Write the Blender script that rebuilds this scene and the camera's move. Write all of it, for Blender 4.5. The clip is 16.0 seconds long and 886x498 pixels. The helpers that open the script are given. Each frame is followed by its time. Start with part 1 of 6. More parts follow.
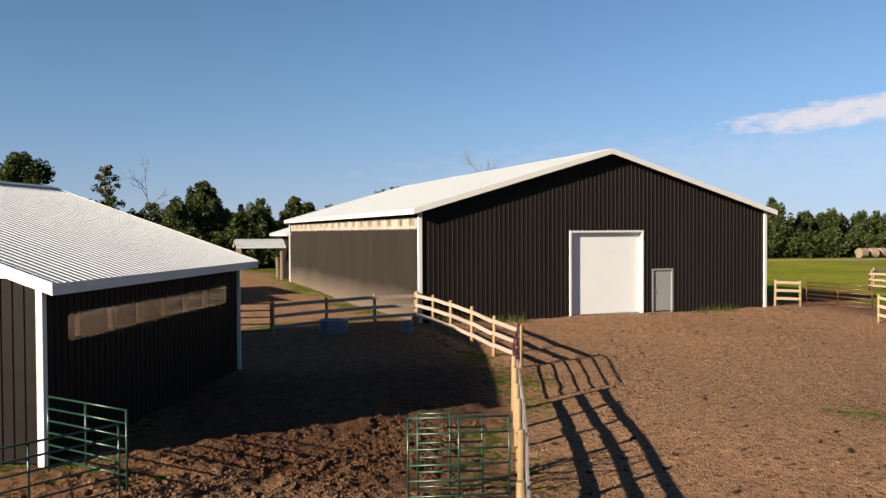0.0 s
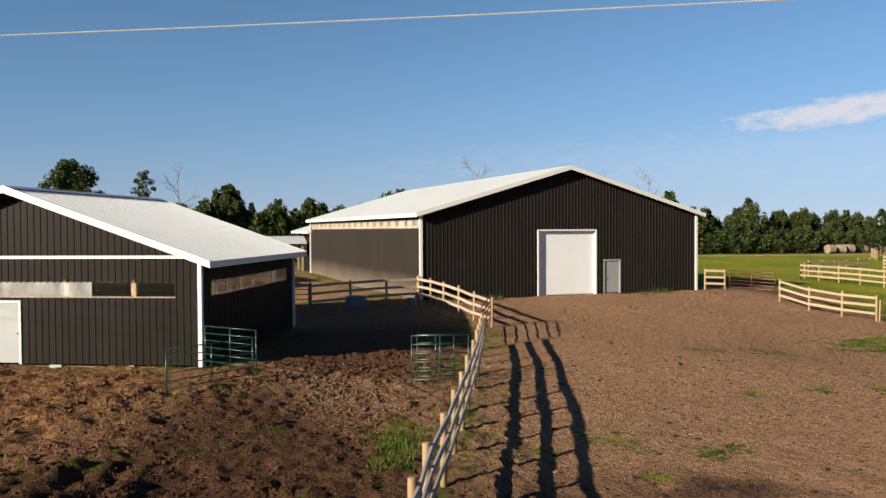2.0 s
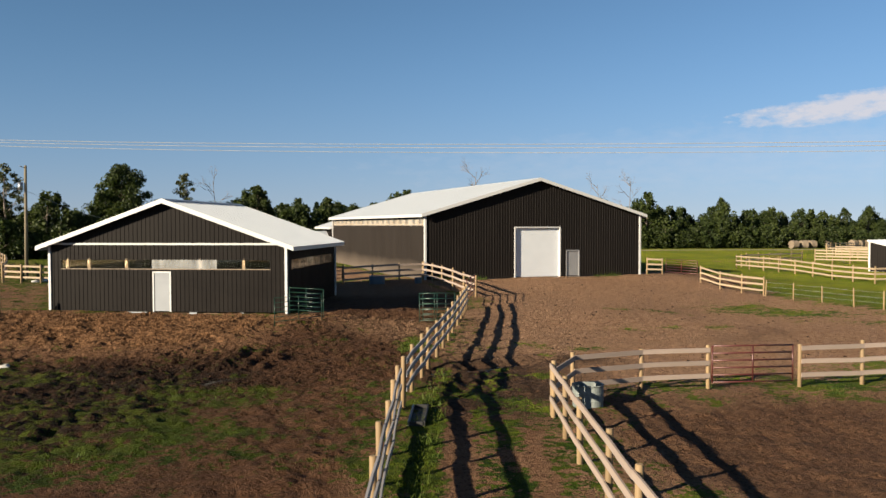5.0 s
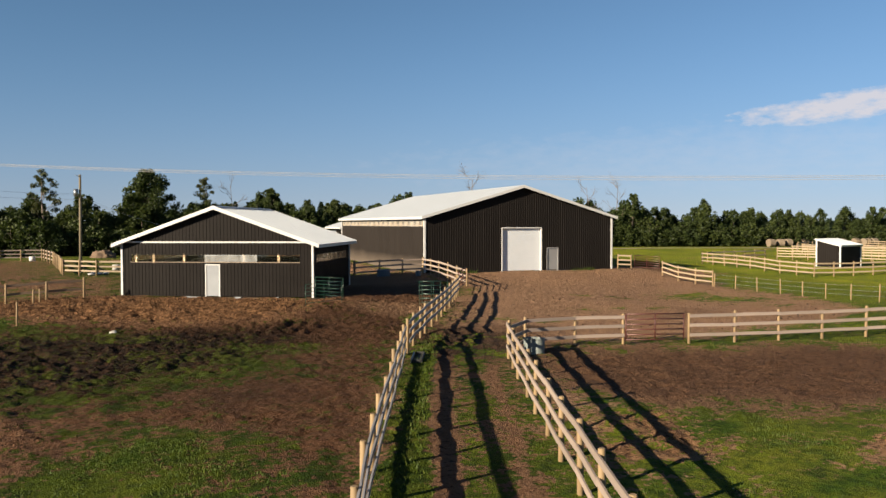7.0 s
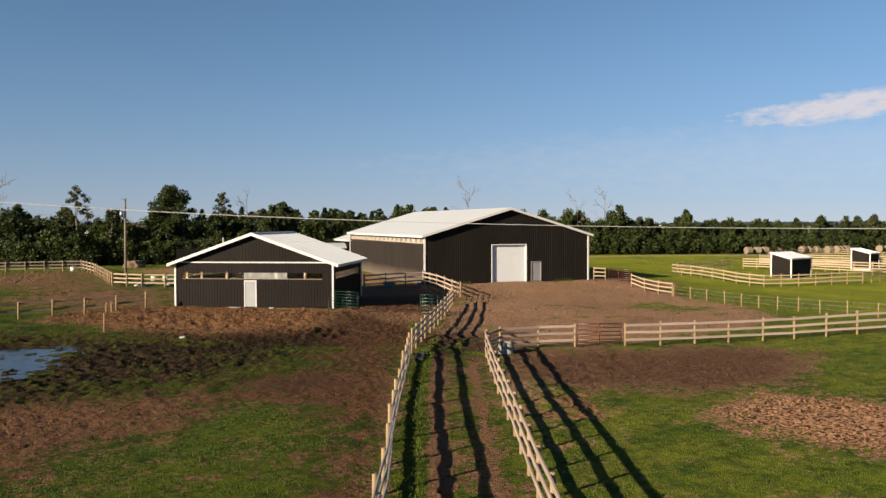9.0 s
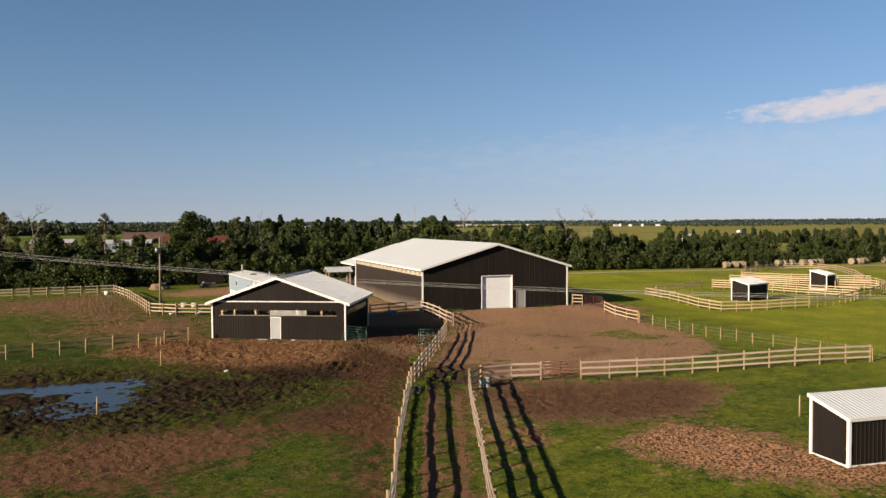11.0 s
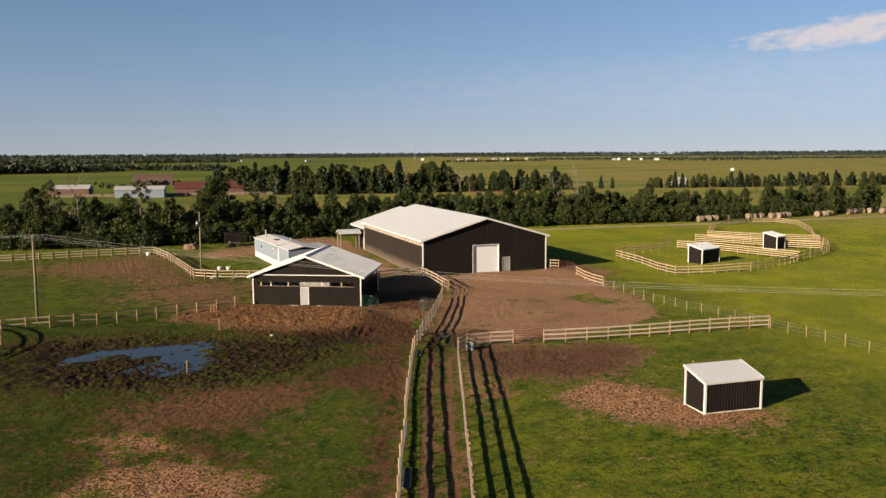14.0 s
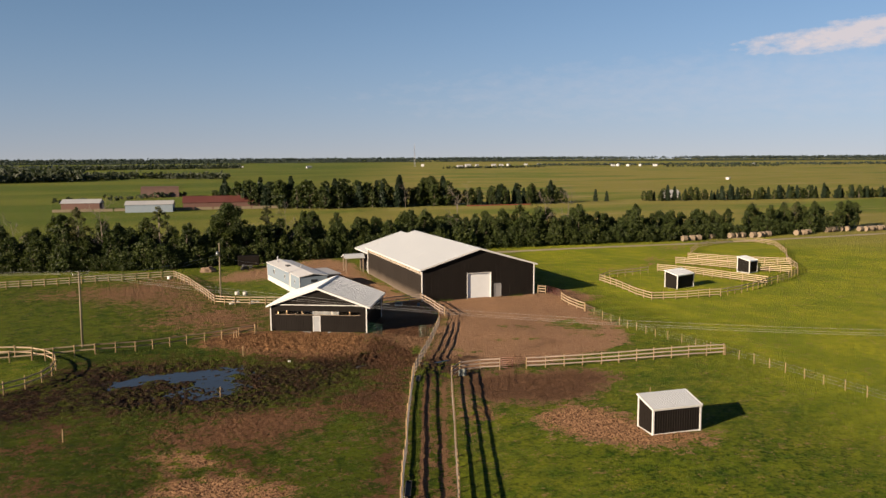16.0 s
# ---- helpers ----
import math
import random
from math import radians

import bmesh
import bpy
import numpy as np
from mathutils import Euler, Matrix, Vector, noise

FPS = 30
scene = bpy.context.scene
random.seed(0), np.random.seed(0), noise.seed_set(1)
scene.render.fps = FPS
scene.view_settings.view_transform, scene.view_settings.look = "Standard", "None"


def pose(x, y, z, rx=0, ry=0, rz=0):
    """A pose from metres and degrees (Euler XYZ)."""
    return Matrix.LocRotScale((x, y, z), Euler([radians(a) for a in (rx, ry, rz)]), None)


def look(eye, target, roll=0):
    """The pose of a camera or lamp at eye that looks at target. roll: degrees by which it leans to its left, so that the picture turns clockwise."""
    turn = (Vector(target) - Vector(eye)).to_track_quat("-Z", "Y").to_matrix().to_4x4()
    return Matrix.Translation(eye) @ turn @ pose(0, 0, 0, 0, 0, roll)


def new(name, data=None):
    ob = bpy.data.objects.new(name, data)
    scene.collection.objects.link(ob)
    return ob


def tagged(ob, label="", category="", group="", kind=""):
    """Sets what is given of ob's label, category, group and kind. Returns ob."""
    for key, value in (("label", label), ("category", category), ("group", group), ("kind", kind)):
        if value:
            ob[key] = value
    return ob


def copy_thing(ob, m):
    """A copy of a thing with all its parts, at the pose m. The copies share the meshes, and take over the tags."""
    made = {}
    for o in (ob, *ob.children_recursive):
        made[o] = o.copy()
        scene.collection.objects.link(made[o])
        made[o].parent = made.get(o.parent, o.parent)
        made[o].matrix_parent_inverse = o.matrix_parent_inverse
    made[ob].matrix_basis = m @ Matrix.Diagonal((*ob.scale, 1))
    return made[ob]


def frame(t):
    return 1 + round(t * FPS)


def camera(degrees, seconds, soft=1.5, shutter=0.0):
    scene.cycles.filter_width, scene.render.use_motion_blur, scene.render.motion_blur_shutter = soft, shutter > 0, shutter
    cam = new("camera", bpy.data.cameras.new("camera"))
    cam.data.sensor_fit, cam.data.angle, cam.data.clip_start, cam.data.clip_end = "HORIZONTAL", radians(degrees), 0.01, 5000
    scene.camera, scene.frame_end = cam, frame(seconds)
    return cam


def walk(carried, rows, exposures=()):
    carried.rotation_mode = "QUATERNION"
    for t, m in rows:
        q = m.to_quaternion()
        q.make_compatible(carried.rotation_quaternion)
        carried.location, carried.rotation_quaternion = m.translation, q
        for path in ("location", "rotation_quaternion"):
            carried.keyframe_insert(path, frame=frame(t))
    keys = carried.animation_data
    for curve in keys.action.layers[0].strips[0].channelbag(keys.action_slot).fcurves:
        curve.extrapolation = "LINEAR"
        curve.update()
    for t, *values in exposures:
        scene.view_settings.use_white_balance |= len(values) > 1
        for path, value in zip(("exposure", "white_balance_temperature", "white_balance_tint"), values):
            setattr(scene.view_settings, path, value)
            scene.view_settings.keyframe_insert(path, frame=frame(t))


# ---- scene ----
cam = camera(58.2, 16.0)
PATH = [
    (0, (-13.491, 1.233, 3.995), (-12.654, 3.049, 3.953), -0.3),
    (0.5, (-14.558, -1.309, 4.028), (-13.723, 0.508, 3.984), -0.3),
    (1, (-15.545, -3.818, 4.051), (-14.713, -2.0, 4.005), -0.3),
    (1.5, (-16.54, -6.266, 4.053), (-15.709, -4.447, 4.005), -0.3),
    (2, (-17.569, -8.761, 4.072), (-16.741, -6.941, 4.023), -0.3),
    (2.5, (-18.571, -11.154, 4.112), (-17.744, -9.333, 4.061), -0.3),
    (3, (-19.489, -13.314, 4.136), (-18.664, -11.493, 4.082), -0.2),
    (3.5, (-20.439, -15.542, 4.163), (-19.615, -13.721, 4.108), -0.2),
    (4, (-21.455, -17.852, 4.178), (-20.633, -16.03, 4.121), -0.2),
    (6.5, (-26.242, -29.49, 4.285), (-25.425, -27.666, 4.222), 0.0),
    (7, (-27.213, -31.871, 4.406), (-26.396, -30.046, 4.342), -0.1),
    (7.5, (-28.239, -34.323, 4.596), (-27.422, -32.499, 4.533), -0.1),
    (8, (-29.326, -36.86, 4.942), (-28.509, -35.036, 4.879), -0.1),
    (8.5, (-30.375, -39.351, 5.529), (-29.558, -37.527, 5.465), -0.1),
    (9, (-31.5, -42.07, 6.216), (-30.683, -40.245, 6.153), -0.1),
    (11.3, (-36.4, -54.497, 11.012), (-35.584, -52.672, 10.943), -0.3),
    (11.5, (-36.843, -55.517, 11.227), (-36.028, -53.692, 11.164), -0.1),
    (12, (-37.985, -58.161, 12.317), (-37.169, -56.336, 12.256), -0.1),
    (12.5, (-39.123, -60.8, 13.47), (-38.307, -58.976, 13.4), -0.1),
    (13, (-40.203, -63.435, 14.684), (-39.389, -61.614, 14.55), -0.1),
    (13.5, (-41.225, -65.986, 15.924), (-40.414, -64.168, 15.733), -0.2),
    (14, (-42.268, -68.579, 17.236), (-41.458, -66.766, 16.995), -0.3),
    (14.5, (-43.335, -71.196, 18.535), (-42.525, -69.383, 18.294), -0.3),
    (15, (-44.315, -73.834, 19.886), (-43.506, -72.021, 19.647), -0.3),
    (15.5, (-45.277, -76.333, 21.242), (-44.468, -74.52, 21.003), -0.3),
    (16, (-46.336, -78.897, 22.419), (-45.526, -77.083, 22.187), -0.3),
]
walk(cam, [(t, look(eye, target, roll)) for t, eye, target, roll in PATH], [(0.0, 1.62, 6150, 14), (3.0, 1.48, 6000, 11), (6.5, 1.44, 6120, 12), (12.0, 1.44, 6480, 17), (16.0, 1.38, 6650, 18)])

# ---------------------------------------------------------------- light
SUN_FROM = Vector((-0.963, -0.27, 0.0)).normalized()
SUN_UP = radians(18.8)
sun_data = bpy.data.lights.new("sun", "SUN")
sun_data.energy, sun_data.angle, sun_data.color = 5.0, radians(0.55), (1.0, 0.83, 0.58)
sun = new("sun", sun_data)
sun_way = Vector((SUN_FROM.x * math.cos(SUN_UP), SUN_FROM.y * math.cos(SUN_UP), math.sin(SUN_UP)))
sun.matrix_world = look((0, 0, 60), Vector((0, 0, 60)) - sun_way)

world = bpy.data.worlds.new("sky")
scene.world = world
world.use_nodes = True
wt = world.node_tree
wt.nodes.clear()
w_out = wt.nodes.new("ShaderNodeOutputWorld")
w_bg = wt.nodes.new("ShaderNodeBackground")
w_sky = wt.nodes.new("ShaderNodeTexSky")
w_sky.sky_type, w_sky.sun_disc = "NISHITA", False
w_sky.sun_elevation = SUN_UP
w_sky.sun_rotation = math.atan2(SUN_FROM.x, SUN_FROM.y)
w_sky.altitude, w_sky.air_density, w_sky.dust_density, w_sky.ozone_density = 600, 0.70, 0.15, 2.2
w_bg.inputs["Strength"].default_value = 0.0305
# one low bank of fair-weather cloud, drawn by its direction in the sky
w_geo = wt.nodes.new("ShaderNodeNewGeometry")
w_sep = wt.nodes.new("ShaderNodeSeparateXYZ")
wt.links.new(w_geo.outputs["Position"], w_sep.inputs[0])


def wmath(op, a, b=None, c=None):
    n = wt.nodes.new("ShaderNodeMath")
    n.operation = op
    for i, v in enumerate((a, b, c)):
        if v is None:
            continue
        if isinstance(v, (int, float)):
            n.inputs[i].default_value = v
        else:
            wt.links.new(v, n.inputs[i])
    return n.outputs[0]


w_az = wmath("ARCTAN2", w_sep.outputs[0], w_sep.outputs[1])
w_el = wmath("ARCSINE", w_sep.outputs[2])
w_comb = wt.nodes.new("ShaderNodeCombineXYZ")
wt.links.new(wmath("MULTIPLY", w_az, 14.0), w_comb.inputs[0])
wt.links.new(wmath("MULTIPLY", w_el, 34.0), w_comb.inputs[1])
w_noise = wt.nodes.new("ShaderNodeTexNoise")
wt.links.new(w_comb.outputs[0], w_noise.inputs["Vector"])
w_noise.inputs["Scale"].default_value, w_noise.inputs["Detail"].default_value, w_noise.inputs["Roughness"].default_value = 2.6, 7, 0.62
CLOUD_AZ, CLOUD_EL = radians(52.0), radians(7.55)


def cloud_mask(az, el, half_az, half_el, tilt, gain):
    da = wmath("SUBTRACT", w_az, az)
    de = wmath("SUBTRACT", wmath("SUBTRACT", w_el, el), wmath("MULTIPLY", da, tilt))
    r2 = wmath("ADD", wmath("POWER", wmath("ABSOLUTE", wmath("DIVIDE", da, half_az)), 2.0), wmath("POWER", wmath("ABSOLUTE", wmath("DIVIDE", de, half_el)), 2.0))
    m = wmath("SUBTRACT", wmath("ADD", wmath("SUBTRACT", 1.0, r2), wmath("MULTIPLY", w_noise.outputs["Fac"], 2.6)), 1.35)
    return wmath("MINIMUM", wmath("MAXIMUM", wmath("MULTIPLY", m, gain), 0.0), 1.0)


w_main = wmath("MULTIPLY", cloud_mask(CLOUD_AZ, CLOUD_EL, 0.15, 0.018, 0.09, 1.2), 0.86)
w_thin = wmath("MULTIPLY", cloud_mask(CLOUD_AZ, radians(4.8), 0.60, 0.045, 0.02, 0.45), 0.30)
w_mask = wmath("MAXIMUM", w_main, w_thin)
w_cloud = wt.nodes.new("ShaderNodeMix")
w_cloud.data_type = "RGBA"
wt.links.new(w_mask, w_cloud.inputs["Factor"])
w_haze = wt.nodes.new("ShaderNodeMix")
w_haze.data_type = "RGBA"
wt.links.new(wmath("MULTIPLY", wmath("POWER", 2.718, wmath("MULTIPLY", wmath("MAXIMUM", w_el, 0.0), -3.4)), 0.92), w_haze.inputs["Factor"])
wt.links.new(w_sky.outputs[0], w_haze.inputs[6])
w_haze.inputs[7].default_value = (2.15, 5.2, 8.5, 1)
w_low = wt.nodes.new("ShaderNodeMix")
w_low.data_type = "RGBA"
wt.links.new(wmath("MULTIPLY", wmath("POWER", 2.718, wmath("MULTIPLY", wmath("MAXIMUM", w_el, 0.0), -12.0)), 0.74), w_low.inputs["Factor"])
wt.links.new(w_haze.outputs[2], w_low.inputs[6])
w_low.inputs[7].default_value = (7.1, 7.2, 6.7, 1)
# clear air scatters least at a right angle to the sun
w_dot = wt.nodes.new("ShaderNodeVectorMath")
w_dot.operation = "DOT_PRODUCT"
wt.links.new(w_geo.outputs["Position"], w_dot.inputs[0])
w_dot.inputs[1].default_value = sun_way
w_phase = wt.nodes.new("ShaderNodeVectorMath")
w_phase.operation = "SCALE"
wt.links.new(w_low.outputs[2], w_phase.inputs[0])
wt.links.new(wmath("MULTIPLY_ADD", wmath("POWER", wmath("ABSOLUTE", w_dot.outputs["Value"]), 2.0), 0.42, 0.79), w_phase.inputs["Scale"])
wt.links.new(w_phase.outputs[0], w_cloud.inputs[6])
w_cloud.inputs[7].default_value = (8.9, 8.3, 8.1, 1)
wt.links.new(w_cloud.outputs[2], w_bg.inputs["Color"])
wt.links.new(w_bg.outputs[0], w_out.inputs["Surface"])


# ---------------------------------------------------------------- materials
def link(mt, a, b):
    mt.node_tree.links.new(a, b)


def base_material(name, rough=0.6, metal=0.0):
    m = bpy.data.materials.new(name)
    m.use_nodes = True
    b = m.node_tree.nodes["Principled BSDF"]
    b.inputs["Roughness"].default_value, b.inputs["Metallic"].default_value = rough, metal
    return m, b


def node(m, kind, **values):
    n = m.node_tree.nodes.new(kind)
    for k, v in values.items():
        n.inputs[k.replace("_", " ")].default_value = v
    return n


def mixc(m, fac, a, b, blend="MIX"):
    n = m.node_tree.nodes.new("ShaderNodeMix")
    n.data_type, n.blend_type = "RGBA", blend
    for i, v in ((0, fac), (6, a), (7, b)):
        if isinstance(v, (int, float)):
            n.inputs[i].default_value = v
        elif isinstance(v, tuple):
            n.inputs[i].default_value = (*v[:3], 1)
        else:
            link(m, v, n.inputs[i])
    return n.outputs[2]


def ramp(m, src, stops):
    n = m.node_tree.nodes.new("ShaderNodeValToRGB")
    e = n.color_ramp.elements
    while len(e) < len(stops):
        e.new(0.5)
    for el, (p, c) in zip(e, stops):
        el.position = p
        el.color = (c, c, c, 1) if isinstance(c, (int, float)) else (*c, 1)
    link(m, src, n.inputs[0])
    return n.outputs[0]


def noise_tex(m, scale, detail=4, rough=0.55, coords="Object", stretch=(1, 1, 1)):
    tc = m.node_tree.nodes.new("ShaderNodeTexCoord")
    mp = m.node_tree.nodes.new("ShaderNodeMapping")
    mp.inputs["Scale"].default_value = stretch
    link(m, tc.outputs[coords], mp.inputs[0])
    n = m.node_tree.nodes.new("ShaderNodeTexNoise")
    n.inputs["Scale"].default_value, n.inputs["Detail"].default_value, n.inputs["Roughness"].default_value = scale, detail, rough
    link(m, mp.outputs[0], n.inputs["Vector"])
    return n.outputs["Fac"]


def bump(m, b, height, strength=0.3, dist=0.02):
    n = m.node_tree.nodes.new("ShaderNodeBump")
    n.inputs["Strength"].default_value, n.inputs["Distance"].default_value = strength, dist
    link(m, height, n.inputs["Height"])
    link(m, n.outputs[0], b.inputs["Normal"])


def surface(name, c1, c2, rough=0.6, metal=0.0, scale=3.0, fine=40.0, bump_s=0.15, stretch=(1, 1, 1), per_object=0.0, island=False, spec=None):
    """Two-scale mottled surface between two colours."""
    m, b = base_material(name, rough, metal)
    big = noise_tex(m, scale, 5, 0.6, stretch=stretch)
    small = noise_tex(m, fine, 3, 0.6, stretch=stretch)
    mix = mixc(m, 0.35, ramp(m, big, [(0.3, 0.0), (0.7, 1.0)]), ramp(m, small, [(0.3, 0.0), (0.7, 1.0)]))
    col = mixc(m, mix, c1, c2)
    if per_object or island:
        if island:
            g = m.node_tree.nodes.new("ShaderNodeNewGeometry")
            r = g.outputs["Random Per Island"]
        else:
            g = m.node_tree.nodes.new("ShaderNodeObjectInfo")
            r = g.outputs["Random"]
        v = ramp(m, r, [(0.0, 1.0 - per_object), (1.0, 1.0 + per_object * 0.8)])
        col = mixc(m, 1.0, col, v, "MULTIPLY")
    link(m, col, b.inputs["Base Color"])
    rr = ramp(m, big, [(0.2, max(0.02, rough - 0.1)), (0.8, min(1, rough + 0.1))])
    link(m, rr, b.inputs["Roughness"])
    if spec is not None:
        b.inputs["Specular IOR Level"].default_value = spec
    if bump_s:
        bump(m, b, small, bump_s, 0.01)
    return m


M_DARK = surface("charcoal steel siding", (0.0084, 0.007, 0.0063), (0.0125, 0.0106, 0.0094), 0.5, 0.0, 0.6, 9, 0.05, (1, 1, 0.25), spec=0.06)
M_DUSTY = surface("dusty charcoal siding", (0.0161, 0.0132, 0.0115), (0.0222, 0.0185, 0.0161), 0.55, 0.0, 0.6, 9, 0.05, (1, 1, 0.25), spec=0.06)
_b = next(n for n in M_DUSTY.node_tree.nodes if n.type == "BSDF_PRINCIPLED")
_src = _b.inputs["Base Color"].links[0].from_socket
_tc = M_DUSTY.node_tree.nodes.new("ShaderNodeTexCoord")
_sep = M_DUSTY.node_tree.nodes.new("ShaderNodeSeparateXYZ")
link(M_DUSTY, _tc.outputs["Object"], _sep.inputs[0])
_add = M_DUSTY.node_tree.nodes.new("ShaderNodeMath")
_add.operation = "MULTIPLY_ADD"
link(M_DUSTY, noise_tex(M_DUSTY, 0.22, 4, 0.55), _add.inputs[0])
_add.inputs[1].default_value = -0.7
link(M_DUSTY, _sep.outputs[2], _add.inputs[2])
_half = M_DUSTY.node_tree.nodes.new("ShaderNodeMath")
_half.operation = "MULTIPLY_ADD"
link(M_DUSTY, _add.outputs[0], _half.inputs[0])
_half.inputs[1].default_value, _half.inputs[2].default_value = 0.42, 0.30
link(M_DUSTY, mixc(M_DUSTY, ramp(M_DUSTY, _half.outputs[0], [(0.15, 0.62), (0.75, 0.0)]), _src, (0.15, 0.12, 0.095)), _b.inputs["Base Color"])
M_WHITE_ROOF = surface("white steel roofing", (0.3102, 0.3332, 0.3612), (0.3527, 0.3757, 0.4012), 0.42, 0.0, 0.35, 6, 0.04)
M_TRIM = surface("white trim paint", (0.4287, 0.4287, 0.4213), (0.4879, 0.4879, 0.4805), 0.4, 0.0, 1.2, 14, 0.05)
M_DOOR = surface("white door skin", (0.476, 0.4998, 0.5236), (0.5236, 0.544, 0.5644), 0.42, 0.0, 0.8, 14, 0.04)
M_SHEDDOOR = surface("dusty white door paint", (0.185, 0.198, 0.214), (0.215, 0.228, 0.244), 0.5, 0.0, 1.0, 14, 0.04)
M_GREYDOOR = surface("grey door skin", (0.1664, 0.1664, 0.1726), (0.2034, 0.2034, 0.2034), 0.45, 0.0, 1.0, 14, 0.04)
M_WOOD = surface("treated fence wood", (0.1664, 0.1079, 0.0493), (0.2466, 0.1726, 0.0894), 0.75, 0.0, 2.0, 30, 0.4, (1, 1, 0.15), 0.16)
M_BOARD = surface("rough sawn board", (0.2034, 0.1541, 0.1202), (0.2836, 0.2281, 0.1911), 0.75, 0.0, 1.4, 26, 0.4, (0.15, 1, 1), 0.16)
M_BOARD_NEW = surface("new pale board", (0.2096, 0.1541, 0.0955), (0.2836, 0.2188, 0.1449), 0.72, 0.0, 1.4, 26, 0.4, (0.15, 1, 1), 0.12)
M_BOARD_GREY = surface("grey rough board", (0.2034, 0.1911, 0.1849), (0.2836, 0.2712, 0.2712), 0.75, 0.0, 1.4, 26, 0.4, (0.15, 1, 1), 0.16)
# darker brown board, with the fence's shade in its colour
M_BOARD_SHADED = surface("shaded brown board", (0.115, 0.078, 0.05), (0.175, 0.122, 0.08), 0.8, 0.0, 1.4, 26, 0.4, (0.15, 1, 1), 0.16)
M_STUD = surface("framing lumber", (0.1664, 0.1233, 0.0863), (0.2219, 0.1726, 0.1233), 0.7, 0.0, 2.0, 24, 0.2)
M_GREEN = surface("green painted steel tube", (0.0056, 0.0277, 0.0172), (0.0092, 0.0382, 0.0247), 0.35, 0.1, 5, 40, 0.05)
M_RED = surface("red painted steel tube", (0.0524, 0.0111, 0.0092), (0.074, 0.0172, 0.0136), 0.4, 0.1, 5, 40, 0.05)
M_TUB = surface("weathered pale grey plastic", (0.10, 0.115, 0.11), (0.17, 0.19, 0.18), 0.55, 0.0, 4, 60, 0.1)
M_GALV = surface("galvanised steel", (0.2589, 0.2712, 0.2836), (0.3575, 0.3699, 0.3822), 0.35, 0.85, 4, 30, 0.1)
M_BLACK = surface("black rubber", (0.0111, 0.0111, 0.0111), (0.0185, 0.0185, 0.0185), 0.7, 0.0, 5, 40, 0.1)
M_POLE = surface("weathered pole wood", (0.0986, 0.0801, 0.0493), (0.1479, 0.1233, 0.0801), 0.85, 0.0, 2, 30, 0.4, (1, 1, 0.1))
M_WIRE = surface("aluminium wire", (0.2699, 0.2699, 0.2699), (0.3299, 0.3299, 0.3299), 0.5, 0.2, 3, 20, 0)
M_BLUE_SIDING = surface("pale blue siding", (0.1233, 0.1634, 0.2065), (0.1541, 0.1942, 0.2373), 0.6, 0.0, 0.8, 14, 0.08)
M_CONCRETE = surface("concrete footing", (0.2774, 0.2651, 0.2466), (0.3575, 0.3452, 0.3205), 0.85, 0.0, 3, 30, 0.2)
M_HAY = surface("weathered hay", (0.1171, 0.0863, 0.0586), (0.1911, 0.151, 0.1079), 0.95, 0.0, 3, 28, 0.8, (1, 1, 1), 0.12)
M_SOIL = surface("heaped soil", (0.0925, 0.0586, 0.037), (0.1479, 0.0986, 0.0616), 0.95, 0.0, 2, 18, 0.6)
M_GRAVEL = surface("pale gravel", (0.1664, 0.1356, 0.0925), (0.2589, 0.2157, 0.1541), 0.95, 0.0, 0.8, 12, 0.4)
M_STONE = surface("pale stone", (0.3082, 0.2959, 0.2712), (0.4007, 0.3822, 0.3575), 0.85, 0.0, 4, 30, 0.3)
M_BARK = surface("grey brown bark", (0.074, 0.0586, 0.0431), (0.1356, 0.111, 0.0863), 0.9, 0.0, 4, 20, 0.5, (1, 1, 0.2))
M_PALE_BARK = surface("bleached dead bark", (0.1048, 0.0863, 0.0709), (0.1664, 0.1387, 0.114), 0.9, 0.0, 4, 20, 0.5, (1, 1, 0.2))
M_REDROOF = surface("faded red steel roof", (0.0647, 0.0203, 0.016), (0.0925, 0.0308, 0.0228), 0.5, 0.0, 0.3, 4, 0.05)
M_RUST = surface("rusted quonset steel", (0.0616, 0.0357, 0.0283), (0.0925, 0.0555, 0.0431), 0.6, 0.0, 0.4, 4, 0.1)
M_OLDWOOD = surface("old red board wall", (0.0678, 0.0308, 0.0247), (0.0986, 0.0493, 0.037), 0.8, 0.0, 0.5, 6, 0.1)
M_FARWHITE = surface("distant white siding", (0.3082, 0.3144, 0.3205), (0.3699, 0.3699, 0.376), 0.6, 0.0, 0.2, 2, 0)
M_FARGREY = surface("distant grey roof", (0.2342, 0.2404, 0.2527), (0.2836, 0.2897, 0.302), 0.5, 0.0, 0.2, 2, 0)
M_ORANGE = surface("orange barrier mesh", (0.1479, 0.0308, 0.0185), (0.1849, 0.0431, 0.0247), 0.7, 0.0, 1, 10, 0)


